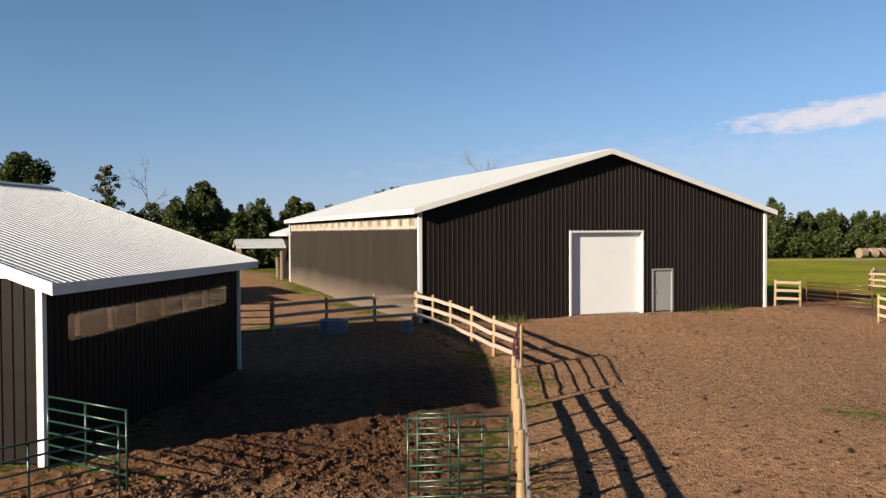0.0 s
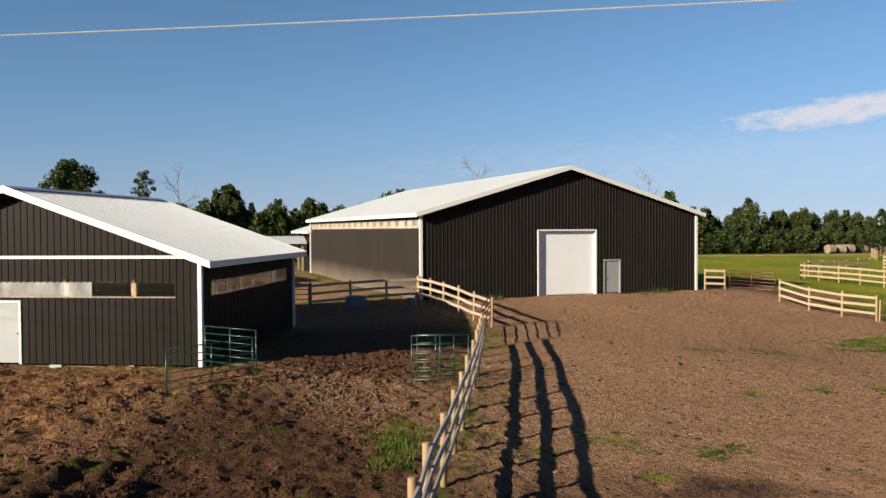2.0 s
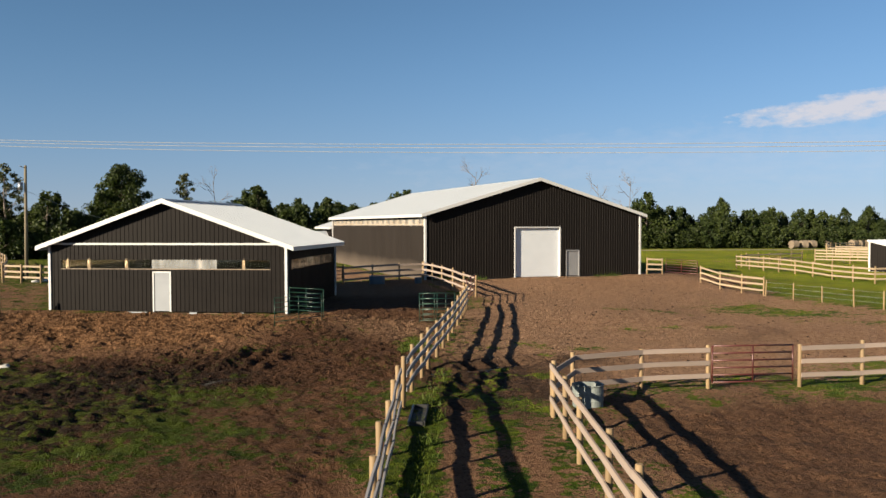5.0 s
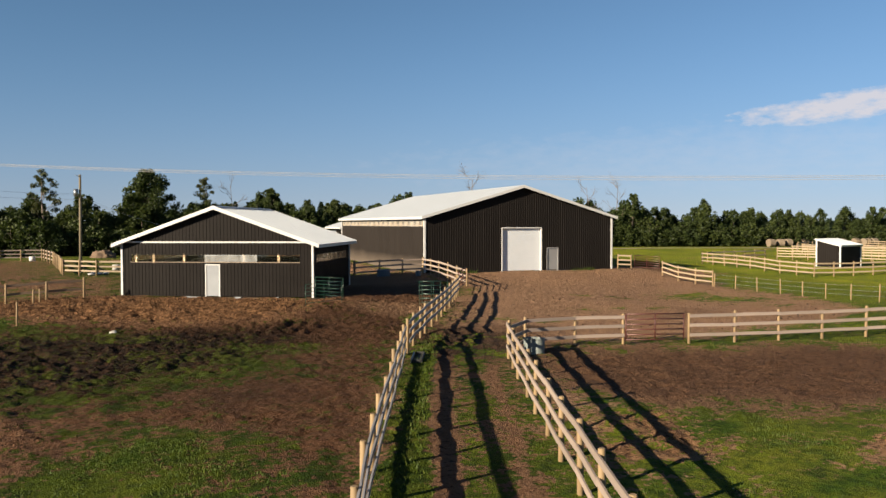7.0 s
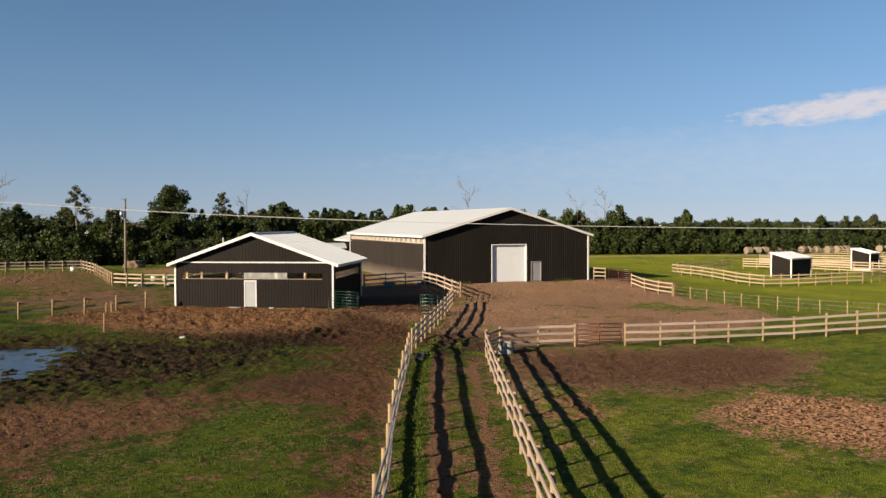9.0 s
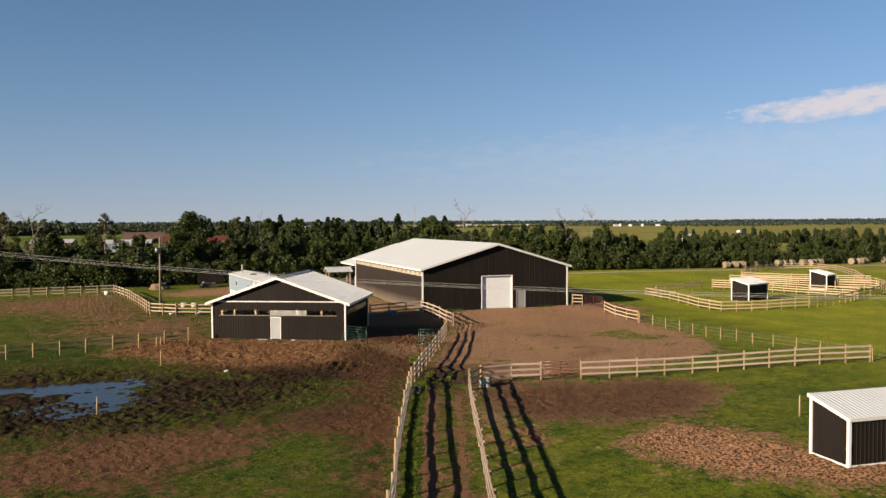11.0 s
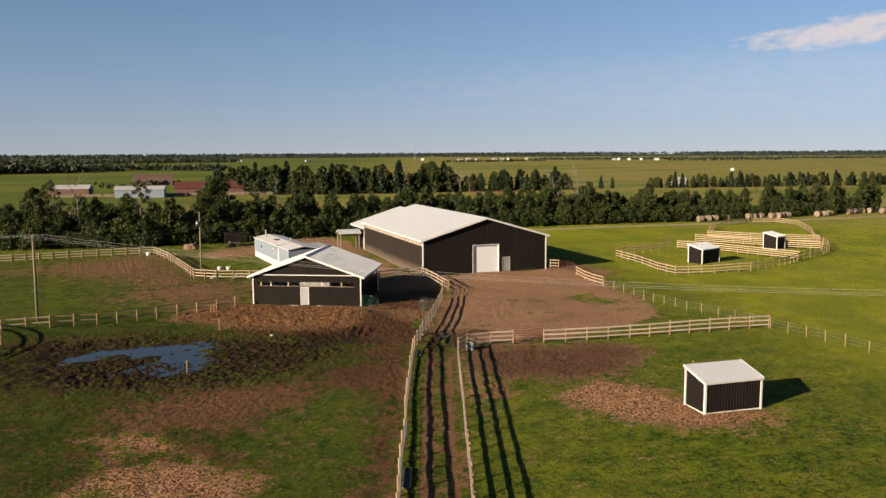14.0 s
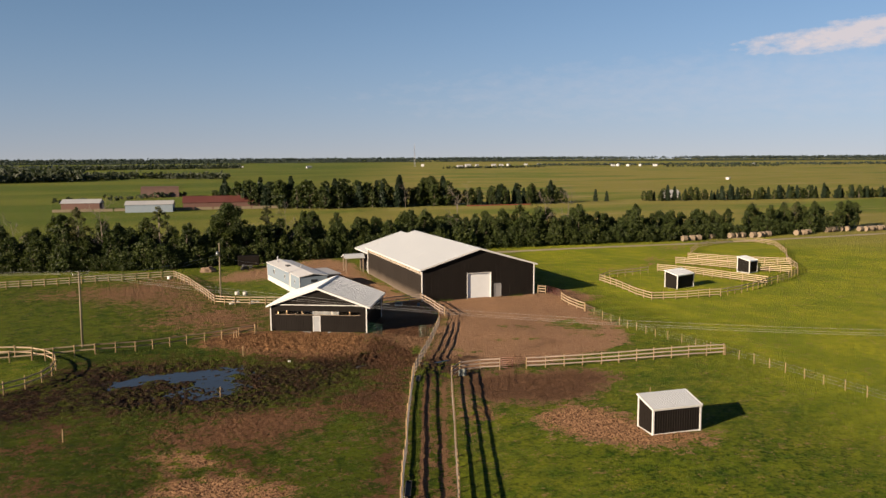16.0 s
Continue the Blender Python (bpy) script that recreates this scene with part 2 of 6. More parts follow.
def glass_material(name, tint, rough, alpha_mix):
    """Clear ribbed plastic sheet: part glossy, part see-through."""
    m, b = base_material(name, rough)
    out = m.node_tree.nodes["Material Output"]
    tr = m.node_tree.nodes.new("ShaderNodeBsdfTransparent")
    tr.inputs[0].default_value = (*tint, 1)
    b.inputs["Base Color"].default_value = (0.75, 0.76, 0.74, 1)
    mx = m.node_tree.nodes.new("ShaderNodeMixShader")
    dirt = noise_tex(m, 2.0, 4, 0.6, stretch=(1, 1, 0.3))
    link(m, ramp(m, dirt, [(0.3, max(0, alpha_mix - 0.08)), (0.75, alpha_mix + 0.1)]), mx.inputs[0])
    link(m, tr.outputs[0], mx.inputs[1])
    link(m, b.outputs[0], mx.inputs[2])
    link(m, mx.outputs[0], out.inputs["Surface"])
    return m


def clear_sheet(name):
    """Ribbed clear plastic that mirrors at a shallow angle."""
    m, b = base_material(name, 0.10)
    b.inputs["Base Color"].default_value = (0.80, 0.76, 0.66, 1)
    b.inputs["Transmission Weight"].default_value = 1.0
    b.inputs["IOR"].default_value = 1.45
    bump(m, b, noise_tex(m, 5.0, 2, 0.5, stretch=(1, 1, 0.05)), 0.12, 0.02)
    return m


M_CLEAR = clear_sheet("clear light panel")
M_HAZE = glass_material("thin hazy plastic", (0.92, 0.90, 0.86), 0.3, 0.10)
M_FROST = glass_material("hazy light panel", (0.8, 0.8, 0.8), 0.35, 0.15)


def window_glass(name):
    m, b = base_material(name, 0.05)
    b.inputs["Base Color"].default_value = (0.03, 0.035, 0.04, 1)
    return m


M_GLASS = window_glass("dark window glass")


def leaf_material(name, c1, c2):
    m, b = base_material(name, 0.6)
    out = m.node_tree.nodes["Material Output"]
    g = m.node_tree.nodes.new("ShaderNodeNewGeometry")
    oi = m.node_tree.nodes.new("ShaderNodeObjectInfo")
    col = mixc(m, g.outputs["Random Per Island"], c1, c2)
    col = mixc(m, 1.0, col, ramp(m, oi.outputs["Random"], [(0, (0.75, 0.8, 0.75)), (1, (1.2, 1.12, 1.0))]), "MULTIPLY")
    link(m, col, b.inputs["Base Color"])
    b.inputs["Specular IOR Level"].default_value = 0.25
    tl = m.node_tree.nodes.new("ShaderNodeBsdfTranslucent")
    link(m, mixc(m, 1.0, col, (1.3, 1.4, 0.6), "MULTIPLY"), tl.inputs[0])
    mx = m.node_tree.nodes.new("ShaderNodeMixShader")
    mx.inputs[0].default_value = 0.25
    link(m, b.outputs[0], mx.inputs[1])
    link(m, tl.outputs[0], mx.inputs[2])
    link(m, mx.outputs[0], out.inputs["Surface"])
    return m


M_LEAF = leaf_material("poplar leaves", (0.0123, 0.0222, 0.0062), (0.0493, 0.0666, 0.0136))
M_LEAF_PALE = leaf_material("pale sunlit leaves", (0.0308, 0.0382, 0.0136), (0.0678, 0.0709, 0.0277))
M_NEEDLE = leaf_material("spruce needles", (0.0098, 0.021, 0.0123), (0.0247, 0.0407, 0.021))
M_GRASS = leaf_material("grass blades", (0.024, 0.050, 0.003), (0.070, 0.096, 0.007))
# far leaf colours are paled and blued, distance haze put into them
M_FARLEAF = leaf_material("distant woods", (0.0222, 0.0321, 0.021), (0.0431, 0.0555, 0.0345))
M_FARHAZE = leaf_material("horizon woods in haze", (0.0217, 0.035, 0.0367), (0.0433, 0.06, 0.0583))


def ground_material():
    m, b = base_material("field and yard ground", 0.95)
    b.inputs["Specular IOR Level"].default_value = 0.08

    def attr(n):
        a = m.node_tree.nodes.new("ShaderNodeAttribute")
        a.attribute_name = n
        return a.outputs["Fac"]

    n_big = noise_tex(m, 0.035, 5, 0.6)
    n_mid = noise_tex(m, 0.35, 5, 0.65)
    n_fine = noise_tex(m, 3.2, 6, 0.7)
    n_clod = noise_tex(m, 7.0, 4, 0.65)
    n_vfine = noise_tex(m, 22.0, 3, 0.6)
    # meadow
    n_tuft = noise_tex(m, 1.6, 5, 0.7)
    grass = mixc(m, ramp(m, n_mid, [(0.30, 0.0), (0.70, 1.0)]), (0.048, 0.077, 0.004), (0.122, 0.131, 0.009))
    # dark tufts: the shade of grass clumps put into the colour
    grass = mixc(m, ramp(m, n_tuft, [(0.50, 0.0), (0.60, 0.8)]), grass, (0.02, 0.0383, 0.0025))
    grass = mixc(m, ramp(m, n_fine, [(0.45, 0.0), (0.68, 0.75)]), grass, (0.015, 0.03, 0.0025))
    grass = mixc(m, ramp(m, n_big, [(0.42, 0.0), (0.66, 0.42)]), grass, (0.110, 0.118, 0.014))
    # rank darker clumps and grazed brighter patches
    n_clump = noise_tex(m, 0.55, 6, 0.72)
    grass = mixc(m, ramp(m, n_clump, [(0.50, 0.0), (0.60, 1.0)]), grass, mixc(m, 1.0, grass, (0.50, 0.72, 0.50), "MULTIPLY"))
    grass = mixc(m, ramp(m, n_clump, [(0.36, 0.55), (0.46, 0.0)]), grass, (0.118, 0.150, 0.007))
    # far fields in broad bands
    far = noise_tex(m, 0.0035, 3, 0.5, stretch=(1, 2.6, 1))
    fieldc = mixc(m, ramp(m, far, [(0.40, 0.0), (0.46, 1.0)]), (0.0863, 0.114, 0.016), (0.1603, 0.1479, 0.0357))
    fieldc = mixc(m, ramp(m, far, [(0.54, 0.0), (0.58, 1.0)]), fieldc, (0.1325, 0.1356, 0.0259))
    fieldc = mixc(m, ramp(m, noise_tex(m, 0.012, 4, 0.6, stretch=(1, 4, 1)), [(0.56, 0.0), (0.68, 0.8)]), fieldc, (0.2219, 0.1788, 0.0801))
    mown = mixc(m, ramp(m, n_mid, [(0.30, 0.0), (0.70, 1.0)]), (0.1233, 0.1466, 0.0075), (0.2182, 0.2199, 0.0125))
    mown = mixc(m, ramp(m, n_tuft, [(0.50, 0.0), (0.66, 0.5)]), mown, (0.0625, 0.0916, 0.0042))
    mown = mixc(m, ramp(m, noise_tex(m, 0.09, 4, 0.6), [(0.46, 0.0), (0.62, 0.7)]), mown, (0.0875, 0.1233, 0.0067))
    grass = mixc(m, attr("lush"), grass, mown)
    # zone tone darkens the grass, and soil and straw further down
    grass = mixc(m, attr("dark_tone"), grass, mixc(m, 1.0, grass, (0.36, 0.45, 0.36), "MULTIPLY"))
    fieldc = mixc(m, attr("crop"), fieldc, mixc(m, ramp(m, far, [(0.44, 0.0), (0.56, 1.0)]), (0.0586, 0.0863, 0.0111), (0.0925, 0.1079, 0.016)))
    grass = mixc(m, attr("far"), grass, fieldc)
    # soil
    vor = m.node_tree.nodes.new("ShaderNodeTexVoronoi")
    vor.inputs["Scale"].default_value, vor.inputs["Randomness"].default_value = 4.2, 1.0
    tc = m.node_tree.nodes.new("ShaderNodeTexCoord")
    warp = m.node_tree.nodes.new("ShaderNodeMix")
    warp.data_type = "VECTOR"
    warp.inputs[0].default_value = 0.25
    wn = m.node_tree.nodes.new("ShaderNodeTexNoise")
    wn.inputs["Scale"].default_value = 2.5
    link(m, tc.outputs["Object"], wn.inputs["Vector"])
    link(m, tc.outputs["Object"], warp.inputs[4])
    link(m, wn.outputs["Color"], warp.inputs[5])
    link(m, warp.outputs[1], vor.inputs["Vector"])
    # gaps between clods, their shade painted dark into straw and wet soil
    gap_shade = ramp(m, vor.outputs["Distance"], [(0.10, 0.0), (0.62, 1.0)])
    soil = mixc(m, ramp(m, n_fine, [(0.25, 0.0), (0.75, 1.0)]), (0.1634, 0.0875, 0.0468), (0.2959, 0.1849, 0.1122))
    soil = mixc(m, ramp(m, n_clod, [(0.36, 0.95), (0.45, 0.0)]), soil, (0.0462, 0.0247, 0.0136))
    soil = mixc(m, ramp(m, n_mid, [(0.45, 0.0), (0.8, 0.45)]), soil, (0.2219, 0.1264, 0.0709))
    peb = m.node_tree.nodes.new("ShaderNodeTexVoronoi")
    peb.inputs["Scale"].default_value, peb.inputs["Randomness"].default_value = 5.5, 1.0
    link(m, tc.outputs["Object"], peb.inputs["Vector"])
    soil = mixc(m, ramp(m, peb.outputs["Distance"], [(0.10, 0.8), (0.22, 0.0)]), soil, (0.0524, 0.0296, 0.0172))
    soil = mixc(m, attr("dark_tone"), soil, mixc(m, 1.0, soil, (0.37, 0.305, 0.262), "MULTIPLY"))
    straw = mixc(m, ramp(m, n_clod, [(0.36, 0.0), (0.60, 1.0)]), (0.0520, 0.0235, 0.0092), (0.2800, 0.1540, 0.0740))
    straw = mixc(m, 0.5, straw, mixc(m, gap_shade, straw, (0.0185, 0.008, 0.0037)))
    straw = mixc(m, attr("dark_tone"), straw, mixc(m, 1.0, straw, (0.88, 0.82, 0.76), "MULTIPLY"))
    hay = mixc(m, ramp(m, n_clod, [(0.44, 0.0), (0.53, 1.0)]), (0.030, 0.013, 0.0055), (0.325, 0.185, 0.100))
    straw = mixc(m, attr("hay"), straw, hay)
    soil = mixc(m, attr("straw"), soil, straw)
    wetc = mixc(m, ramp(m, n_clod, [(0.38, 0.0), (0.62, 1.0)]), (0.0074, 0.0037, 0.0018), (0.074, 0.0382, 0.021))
    wetc = mixc(m, gap_shade, wetc, (0.0087, 0.0056, 0.0037))
    soil = mixc(m, attr("wet"), soil, wetc)
    # broken edge between the two
    speck = mixc(m, 0.45, noise_tex(m, 0.9, 6, 0.72), noise_tex(m, 4.5, 4, 0.7))
    edge = m.node_tree.nodes.new("ShaderNodeMath")
    edge.operation = "MULTIPLY_ADD"
    link(m, ramp(m, speck, [(0.41, 0.0), (0.59, 1.0)]), edge.inputs[0])
    edge.inputs[1].default_value = 0.9
    link(m, attr("dirt"), edge.inputs[2])
    cover = ramp(m, edge.outputs[0], [(0.83, 0.0), (0.93, 1.0)])
    tread = m.node_tree.nodes.new("ShaderNodeMath")
    tread.operation = "MULTIPLY"
    link(m, attr("poach"), tread.inputs[0])
    tread.inputs[1].default_value = 0.6
    grass = mixc(m, tread.outputs[0], grass, mixc(m, ramp(m, n_fine, [(0.35, 0.0), (0.6, 1.0)]), (0.0090, 0.0095, 0.0022), (0.0640, 0.0690, 0.0085)))
    col = mixc(m, cover, grass, soil)
    # hoof pits coloured near black: wet soil plus the shade of the lumps
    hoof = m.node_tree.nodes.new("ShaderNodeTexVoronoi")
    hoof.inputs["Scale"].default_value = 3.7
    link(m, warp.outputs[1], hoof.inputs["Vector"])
    pit_shade = mixc(m, 1.0, ramp(m, hoof.outputs["Distance"], [(0.20, 1.0), (0.38, 0.0)]), ramp(m, n_fine, [(0.54, 0.0), (0.62, 0.8)]), "LIGHTEN")
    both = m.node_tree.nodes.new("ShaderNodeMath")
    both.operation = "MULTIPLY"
    link(m, ramp(m, pit_shade, [(0.0, 0.0), (1.0, 0.62)]), both.inputs[0])
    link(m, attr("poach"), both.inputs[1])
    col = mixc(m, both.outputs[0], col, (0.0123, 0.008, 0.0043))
    link(m, col, b.inputs["Base Color"])
    wr = m.node_tree.nodes.new("ShaderNodeMath")
    wr.operation = "MULTIPLY_ADD"
    link(m, attr("wet"), wr.inputs[0])
    wr.inputs[1].default_value, wr.inputs[2].default_value = -0.12, 0.96
    link(m, wr.outputs[0], b.inputs["Roughness"])
    hsum = mixc(m, 0.25, mixc(m, 0.6, n_clod, n_fine), n_vfine)
    n = m.node_tree.nodes.new("ShaderNodeBump")
    n.inputs["Strength"].default_value, n.inputs["Distance"].default_value = 1.0, 0.34
    link(m, hsum, n.inputs["Height"])
    link(m, n.outputs[0], b.inputs["Normal"])
    return m


M_GROUND = ground_material()


def water_material():
    m, b = base_material("still puddle water", 0.03)
    b.inputs["Base Color"].default_value = (0.016, 0.015, 0.013, 1)
    b.inputs["IOR"].default_value = 1.33
    b.inputs["Specular IOR Level"].default_value = 0.5
    bump(m, b, noise_tex(m, 6, 3, 0.5), 0.25, 0.03)
    return m


M_WATER = water_material()


# ---------------------------------------------------------------- mesh helpers
def mesh_of(name, verts, faces, material, smooth=False):
    me = bpy.data.meshes.new(name)
    me.from_pydata(verts, [], faces)
    me.materials.append(material)
    if smooth:
        me.polygons.foreach_set("use_smooth", [True] * len(me.polygons))
    me.update()
    return me


def part(name, bm, material, parent=None, label="", m=None):
    me = bpy.data.meshes.new(name)
    bm.normal_update()
    bm.to_mesh(me)
    bm.free()
    me.materials.append(material)
    ob = new(name, me)
    ob.parent = parent
    if m is not None:
        ob.matrix_basis = m
    if label:
        ob["label"] = label
    return ob


def use(name, me, parent, m, label=""):
    ob = new(name, me)
    ob.parent = parent
    ob.matrix_basis = m
    if label:
        ob["label"] = label
    return ob


def root(name, m, label, category, group="", kind=""):
    return tagged(_place(new(name), m), label, category, group, kind)


def _place(ob, m):
    ob.matrix_basis = m
    return ob


def add_box(bm, x0, x1, y0, y1, z0, z1, bevel=0.0, m=None):
    vs = [bm.verts.new((x, y, z)) for x in (x0, x1) for y in (y0, y1) for z in (z0, z1)]
    fs = [bm.faces.new([vs[i] for i in f]) for f in ((0, 1, 3, 2), (4, 6, 7, 5), (0, 4, 5, 1), (2, 3, 7, 6), (0, 2, 6, 4), (1, 5, 7, 3))]
    if bevel:
        es = list({e for f in fs for e in f.edges})
        r = bmesh.ops.bevel(bm, geom=es, offset=bevel, segments=1, affect="EDGES")
        vs = list({v for f in r["faces"] for v in f.verts} | {v for v in vs if v.is_valid})
    if m is not None:
        for v in vs:
            v.co = m @ v.co
    return vs


def box(x0, x1, y0, y1, z0, z1, bevel=0.0):
    bm = bmesh.new()
    add_box(bm, x0, x1, y0, y1, z0, z1, bevel)
    return bm


def add_tube(bm, a, b, r0, r1=None, n=8, caps=True):
    a, b = Vector(a), Vector(b)
    r1 = r0 if r1 is None else r1
    q = (b - a).to_track_quat("Z", "Y").to_matrix()
    rings = []
    for p, r in ((a, r0), (b, r1)):
        rings.append([bm.verts.new(p + q @ Vector((r * math.cos(2 * math.pi * i / n), r * math.sin(2 * math.pi * i / n), 0))) for i in range(n)])
    for i in range(n):
        f = bm.faces.new((rings[0][i], rings[0][(i + 1) % n], rings[1][(i + 1) % n], rings[1][i]))
        f.smooth = True
    if caps:
        bm.faces.new(list(reversed(rings[0])))
        bm.faces.new(rings[1])


def tube(a, b, r0, r1=None, n=8):
    bm = bmesh.new()
    add_tube(bm, a, b, r0, r1, n)
    return bm


# ---------------------------------------------------------------- noise on arrays
def lattice(ix, iy, seed):
    h = (ix.astype(np.int64) * 374761393 + iy.astype(np.int64) * 668265263 + seed * 974711) & 0xFFFFFFFF
    h = ((h ^ (h >> 13)) * 1274126177) & 0xFFFFFFFF
    return ((h ^ (h >> 16)) & 0xFFFF) / 65535.0


def value_noise(x, y, seed=0):
    ix, iy = np.floor(x), np.floor(y)
    fx, fy = x - ix, y - iy
    fx, fy = fx * fx * (3 - 2 * fx), fy * fy * (3 - 2 * fy)
    a, b = lattice(ix, iy, seed), lattice(ix + 1, iy, seed)
    c, d = lattice(ix, iy + 1, seed), lattice(ix + 1, iy + 1, seed)
    return (a * (1 - fx) + b * fx) * (1 - fy) + (c * (1 - fx) + d * fx) * fy


def fbm(x, y, octaves=4, seed=0):
    s, amp, tot = 0.0, 1.0, 0.0
    for k in range(octaves):
        s = s + amp * value_noise(x * 2 ** k, y * 2 ** k, seed + k)
        tot += amp
        amp *= 0.5
    return s / tot


def inside(px, py, poly, soft):
    """1 inside the outline, 0 outside, softened over soft metres."""
    px, py = np.asarray(px, float), np.asarray(py, float)
    best = np.full(px.shape, 1e9)
    odd = np.zeros(px.shape, bool)
    for (x0, y0), (x1, y1) in zip(poly, poly[1:] + poly[:1]):
        dx, dy = x1 - x0, y1 - y0
        t = np.clip(((px - x0) * dx + (py - y0) * dy) / (dx * dx + dy * dy + 1e-9), 0, 1)
        best = np.minimum(best, np.hypot(px - x0 - t * dx, py - y0 - t * dy))
        cross = ((y0 > py) != (y1 > py)) & (px < (x1 - x0) * (py - y0) / (y1 - y0 + 1e-12) + x0)
        odd ^= cross
    sd = np.where(odd, best, -best)
    return np.clip(0.5 + sd / (2 * soft), 0, 1)


def near_line(px, py, pts, width, soft):
    best = np.full(np.shape(px), 1e9)
    for (x0, y0), (x1, y1) in zip(pts, pts[1:]):
        dx, dy = x1 - x0, y1 - y0
        t = np.clip(((px - x0) * dx + (py - y0) * dy) / (dx * dx + dy * dy + 1e-9), 0, 1)
        best = np.minimum(best, np.hypot(px - x0 - t * dx, py - y0 - t * dy))
    return np.clip((width / 2 + soft - best) / (2 * soft), 0, 1)


# ---------------------------------------------------------------- ground
LEVELS = [(10, 33, 0), (0, 33, 0), (20, 33, 0), (0, 60, 0), (20, 60, 0), (1, 15, -.55), (-3.5, 18, -.75), (6.6, 21, -.7), (12, 14.8, -1.2), (21, 21, -1.0),
          (-1, 7, -.92), (-14, 17.7, -.27), (-25, 24, -.27), (-9, 25.7, -.27), (-20, 30, -.27), (-16, 17.5, -.4), (-11.7, 11.5, -.8), (-6.7, -5, -.85)]
LEVELS += [(-3.5, -5, -.9), (-5, -10, -1), (-14.5, -16, -.9), (-21, -12, -.85), (-25.8, -7, -.95), (-26, 10, -.9), (-35, -.6, -1.05), (-38, 21, -.6), (-48, 25, -.3),
           (-29, 47, -.1), (-32, 77, 0), (-5, -28.5, -.45), (19.5, -12.8, -.4), (20, -10, -.4), (43, 29, -.24), (36, 23, -.7), (88, 48, -.5)]
LEVELS += [(-30, 4, -1.0), (-22, 4, -.95), (0, 100, 0), (60, 100, 0), (-40, -30, -.6), (-20, -50, -.8), (40, -20, -.5), (-90, 30, -.3), (-90, -30, -.5)]


def level(x, y):
    """Height of the land, without its small bumps."""
    x, y = np.asarray(x, float), np.asarray(y, float)
    s, sw = np.zeros(x.shape), np.zeros(x.shape)
    for cx, cy, cz in LEVELS:
        w = 1 / ((x - cx) ** 2 + (y - cy) ** 2 + 6.0) ** 1.6
        s, sw = s + w * cz, sw + w
    w = 1 / (120.0 ** 2) ** 1.6
    return (s - w * 0.6) / (sw + w)


def ground_z(x, y):
    return float(level(np.array([x]), np.array([y]))[0])


YARD = [(-1, 36), (21, 34), (27, 35), (29, 29), (24, 25), (21.5, 18), (18, 7), (13, 0), (8.7, -1.6), (2, -2.4), (-5, -3.2), (-10.8, -3), (-14, 1), (-11, 5.5), (-4, 17), (-0.5, 24)]
BACKYARD = [(-13, 17), (-7.5, 13), (-4, 18), (-1, 25), (-1, 36), (-9, 34), (-10, 28)]
MANURE = [(-26, 24.5), (-13, 17), (-13.2, 15.2), (-15.8, 13.4), (-17.4, 10.6), (-19.7, 9.9), (-21.8, 10.8), (-24, 11.9), (-28, 14.5), (-32, 17.5), (-35, 21), (-32, 25)]
CHURN = [(-31, 15), (-24, 12), (-17, 11), (-13.5, 16), (-4.5, 17.5), (-6.6, 11.5), (-11, 4.5), (-13.5, 0.5), (-21, 2), (-26, 8)]
MUD = [(-64, 14), (-52, 15.5), (-46, 15.5), (-37, 15.2), (-31, 12.6), (-26, 9.5), (-21, 9.5), (-15.5, 6.4), (-17.5, 2), (-22, -2), (-26, -4.5), (-30, -6.2), (-36, -5.2), (-41, -4.5), (-46, -2.5), (-54, -3), (-62, 0)]
RED = [(-42, -9.5), (-39, -7.7), (-35, -4.8), (-30, -6), (-27.5, -7.5), (-27, -11), (-28.2, -13.5), (-31.5, -15.6), (-34.5, -16.8), (-41, -15.5)]
ROUND = [(-24.9, -6), (-22.6, -4.2), (-20.6, -6.2), (-20.8, -7.8), (-23.2, -8.8)]
BROWN = [(-15, 6), (-19, 1), (-21, -3), (-25.5, -4.5), (-28, -8), (-25.9, -10), (-24.3, -13), (-23.4, -15.9), (-25, -19.5), (-26.6, -22.4), (-30, -29), (-42, -55), (-37, -52), (-27.6, -29.7), (-23.9, -21), (-20, -11.6), (-15.3, -1.5), (-12.3, 4)]
SWARD = [(-34.5, -18.5), (-30.8, -15.4), (-27.9, -13.4), (-25.6, -10.4), (-24.6, -13), (-24.2, -16), (-25.8, -19.5), (-31.5, -31), (-36, -31), (-33.5, -25)]
MEADOW_BITS = [(-25.5, 0.5), (-21.2, 4), (-18.4, 1.0), (-20, -1.5), (-22.8, -1), (-24.8, -4)]
HAY_A = [(-43, -15), (-40, -15), (-38, -18), (-39, -20), (-42, -19)]
HAY_B = [(-42, -21), (-37, -22), (-34, -26), (-36, -30), (-45, -24)]
HAY_D = [(-14.8, -13.6), (-12.2, -14), (-12.8, -16.8), (-14.8, -17.8), (-16, -17)]
HAY_C = [(-11, -19), (-6, -17), (-3, -22), (-4, -27), (0, -30), (-2, -31), (-5, -31), (-8, -28), (-11, -25)]
PEN_SOIL = [(-10.5, -3.5), (2, -7), (4, -11), (-3, -16), (-8, -16), (-12, -14), (-13, -11)]
WEST_SOIL = [(-39, 74), (-31, 77), (-30, 63), (-29, 43), (-22, 40), (-26, 23), (-32, 24), (-35, 30), (-40, 36), (-37, 42), (-40, 51), (-48, 60), (-56, 66)]
DRIVE = [(-28, 72), (-19, 79), (-12, 85), (0, 93), (4, 86), (3, 73), (0.5, 60), (0.5, 37), (-9, 36), (-10, 58), (-16, 68), (-22, 66)]
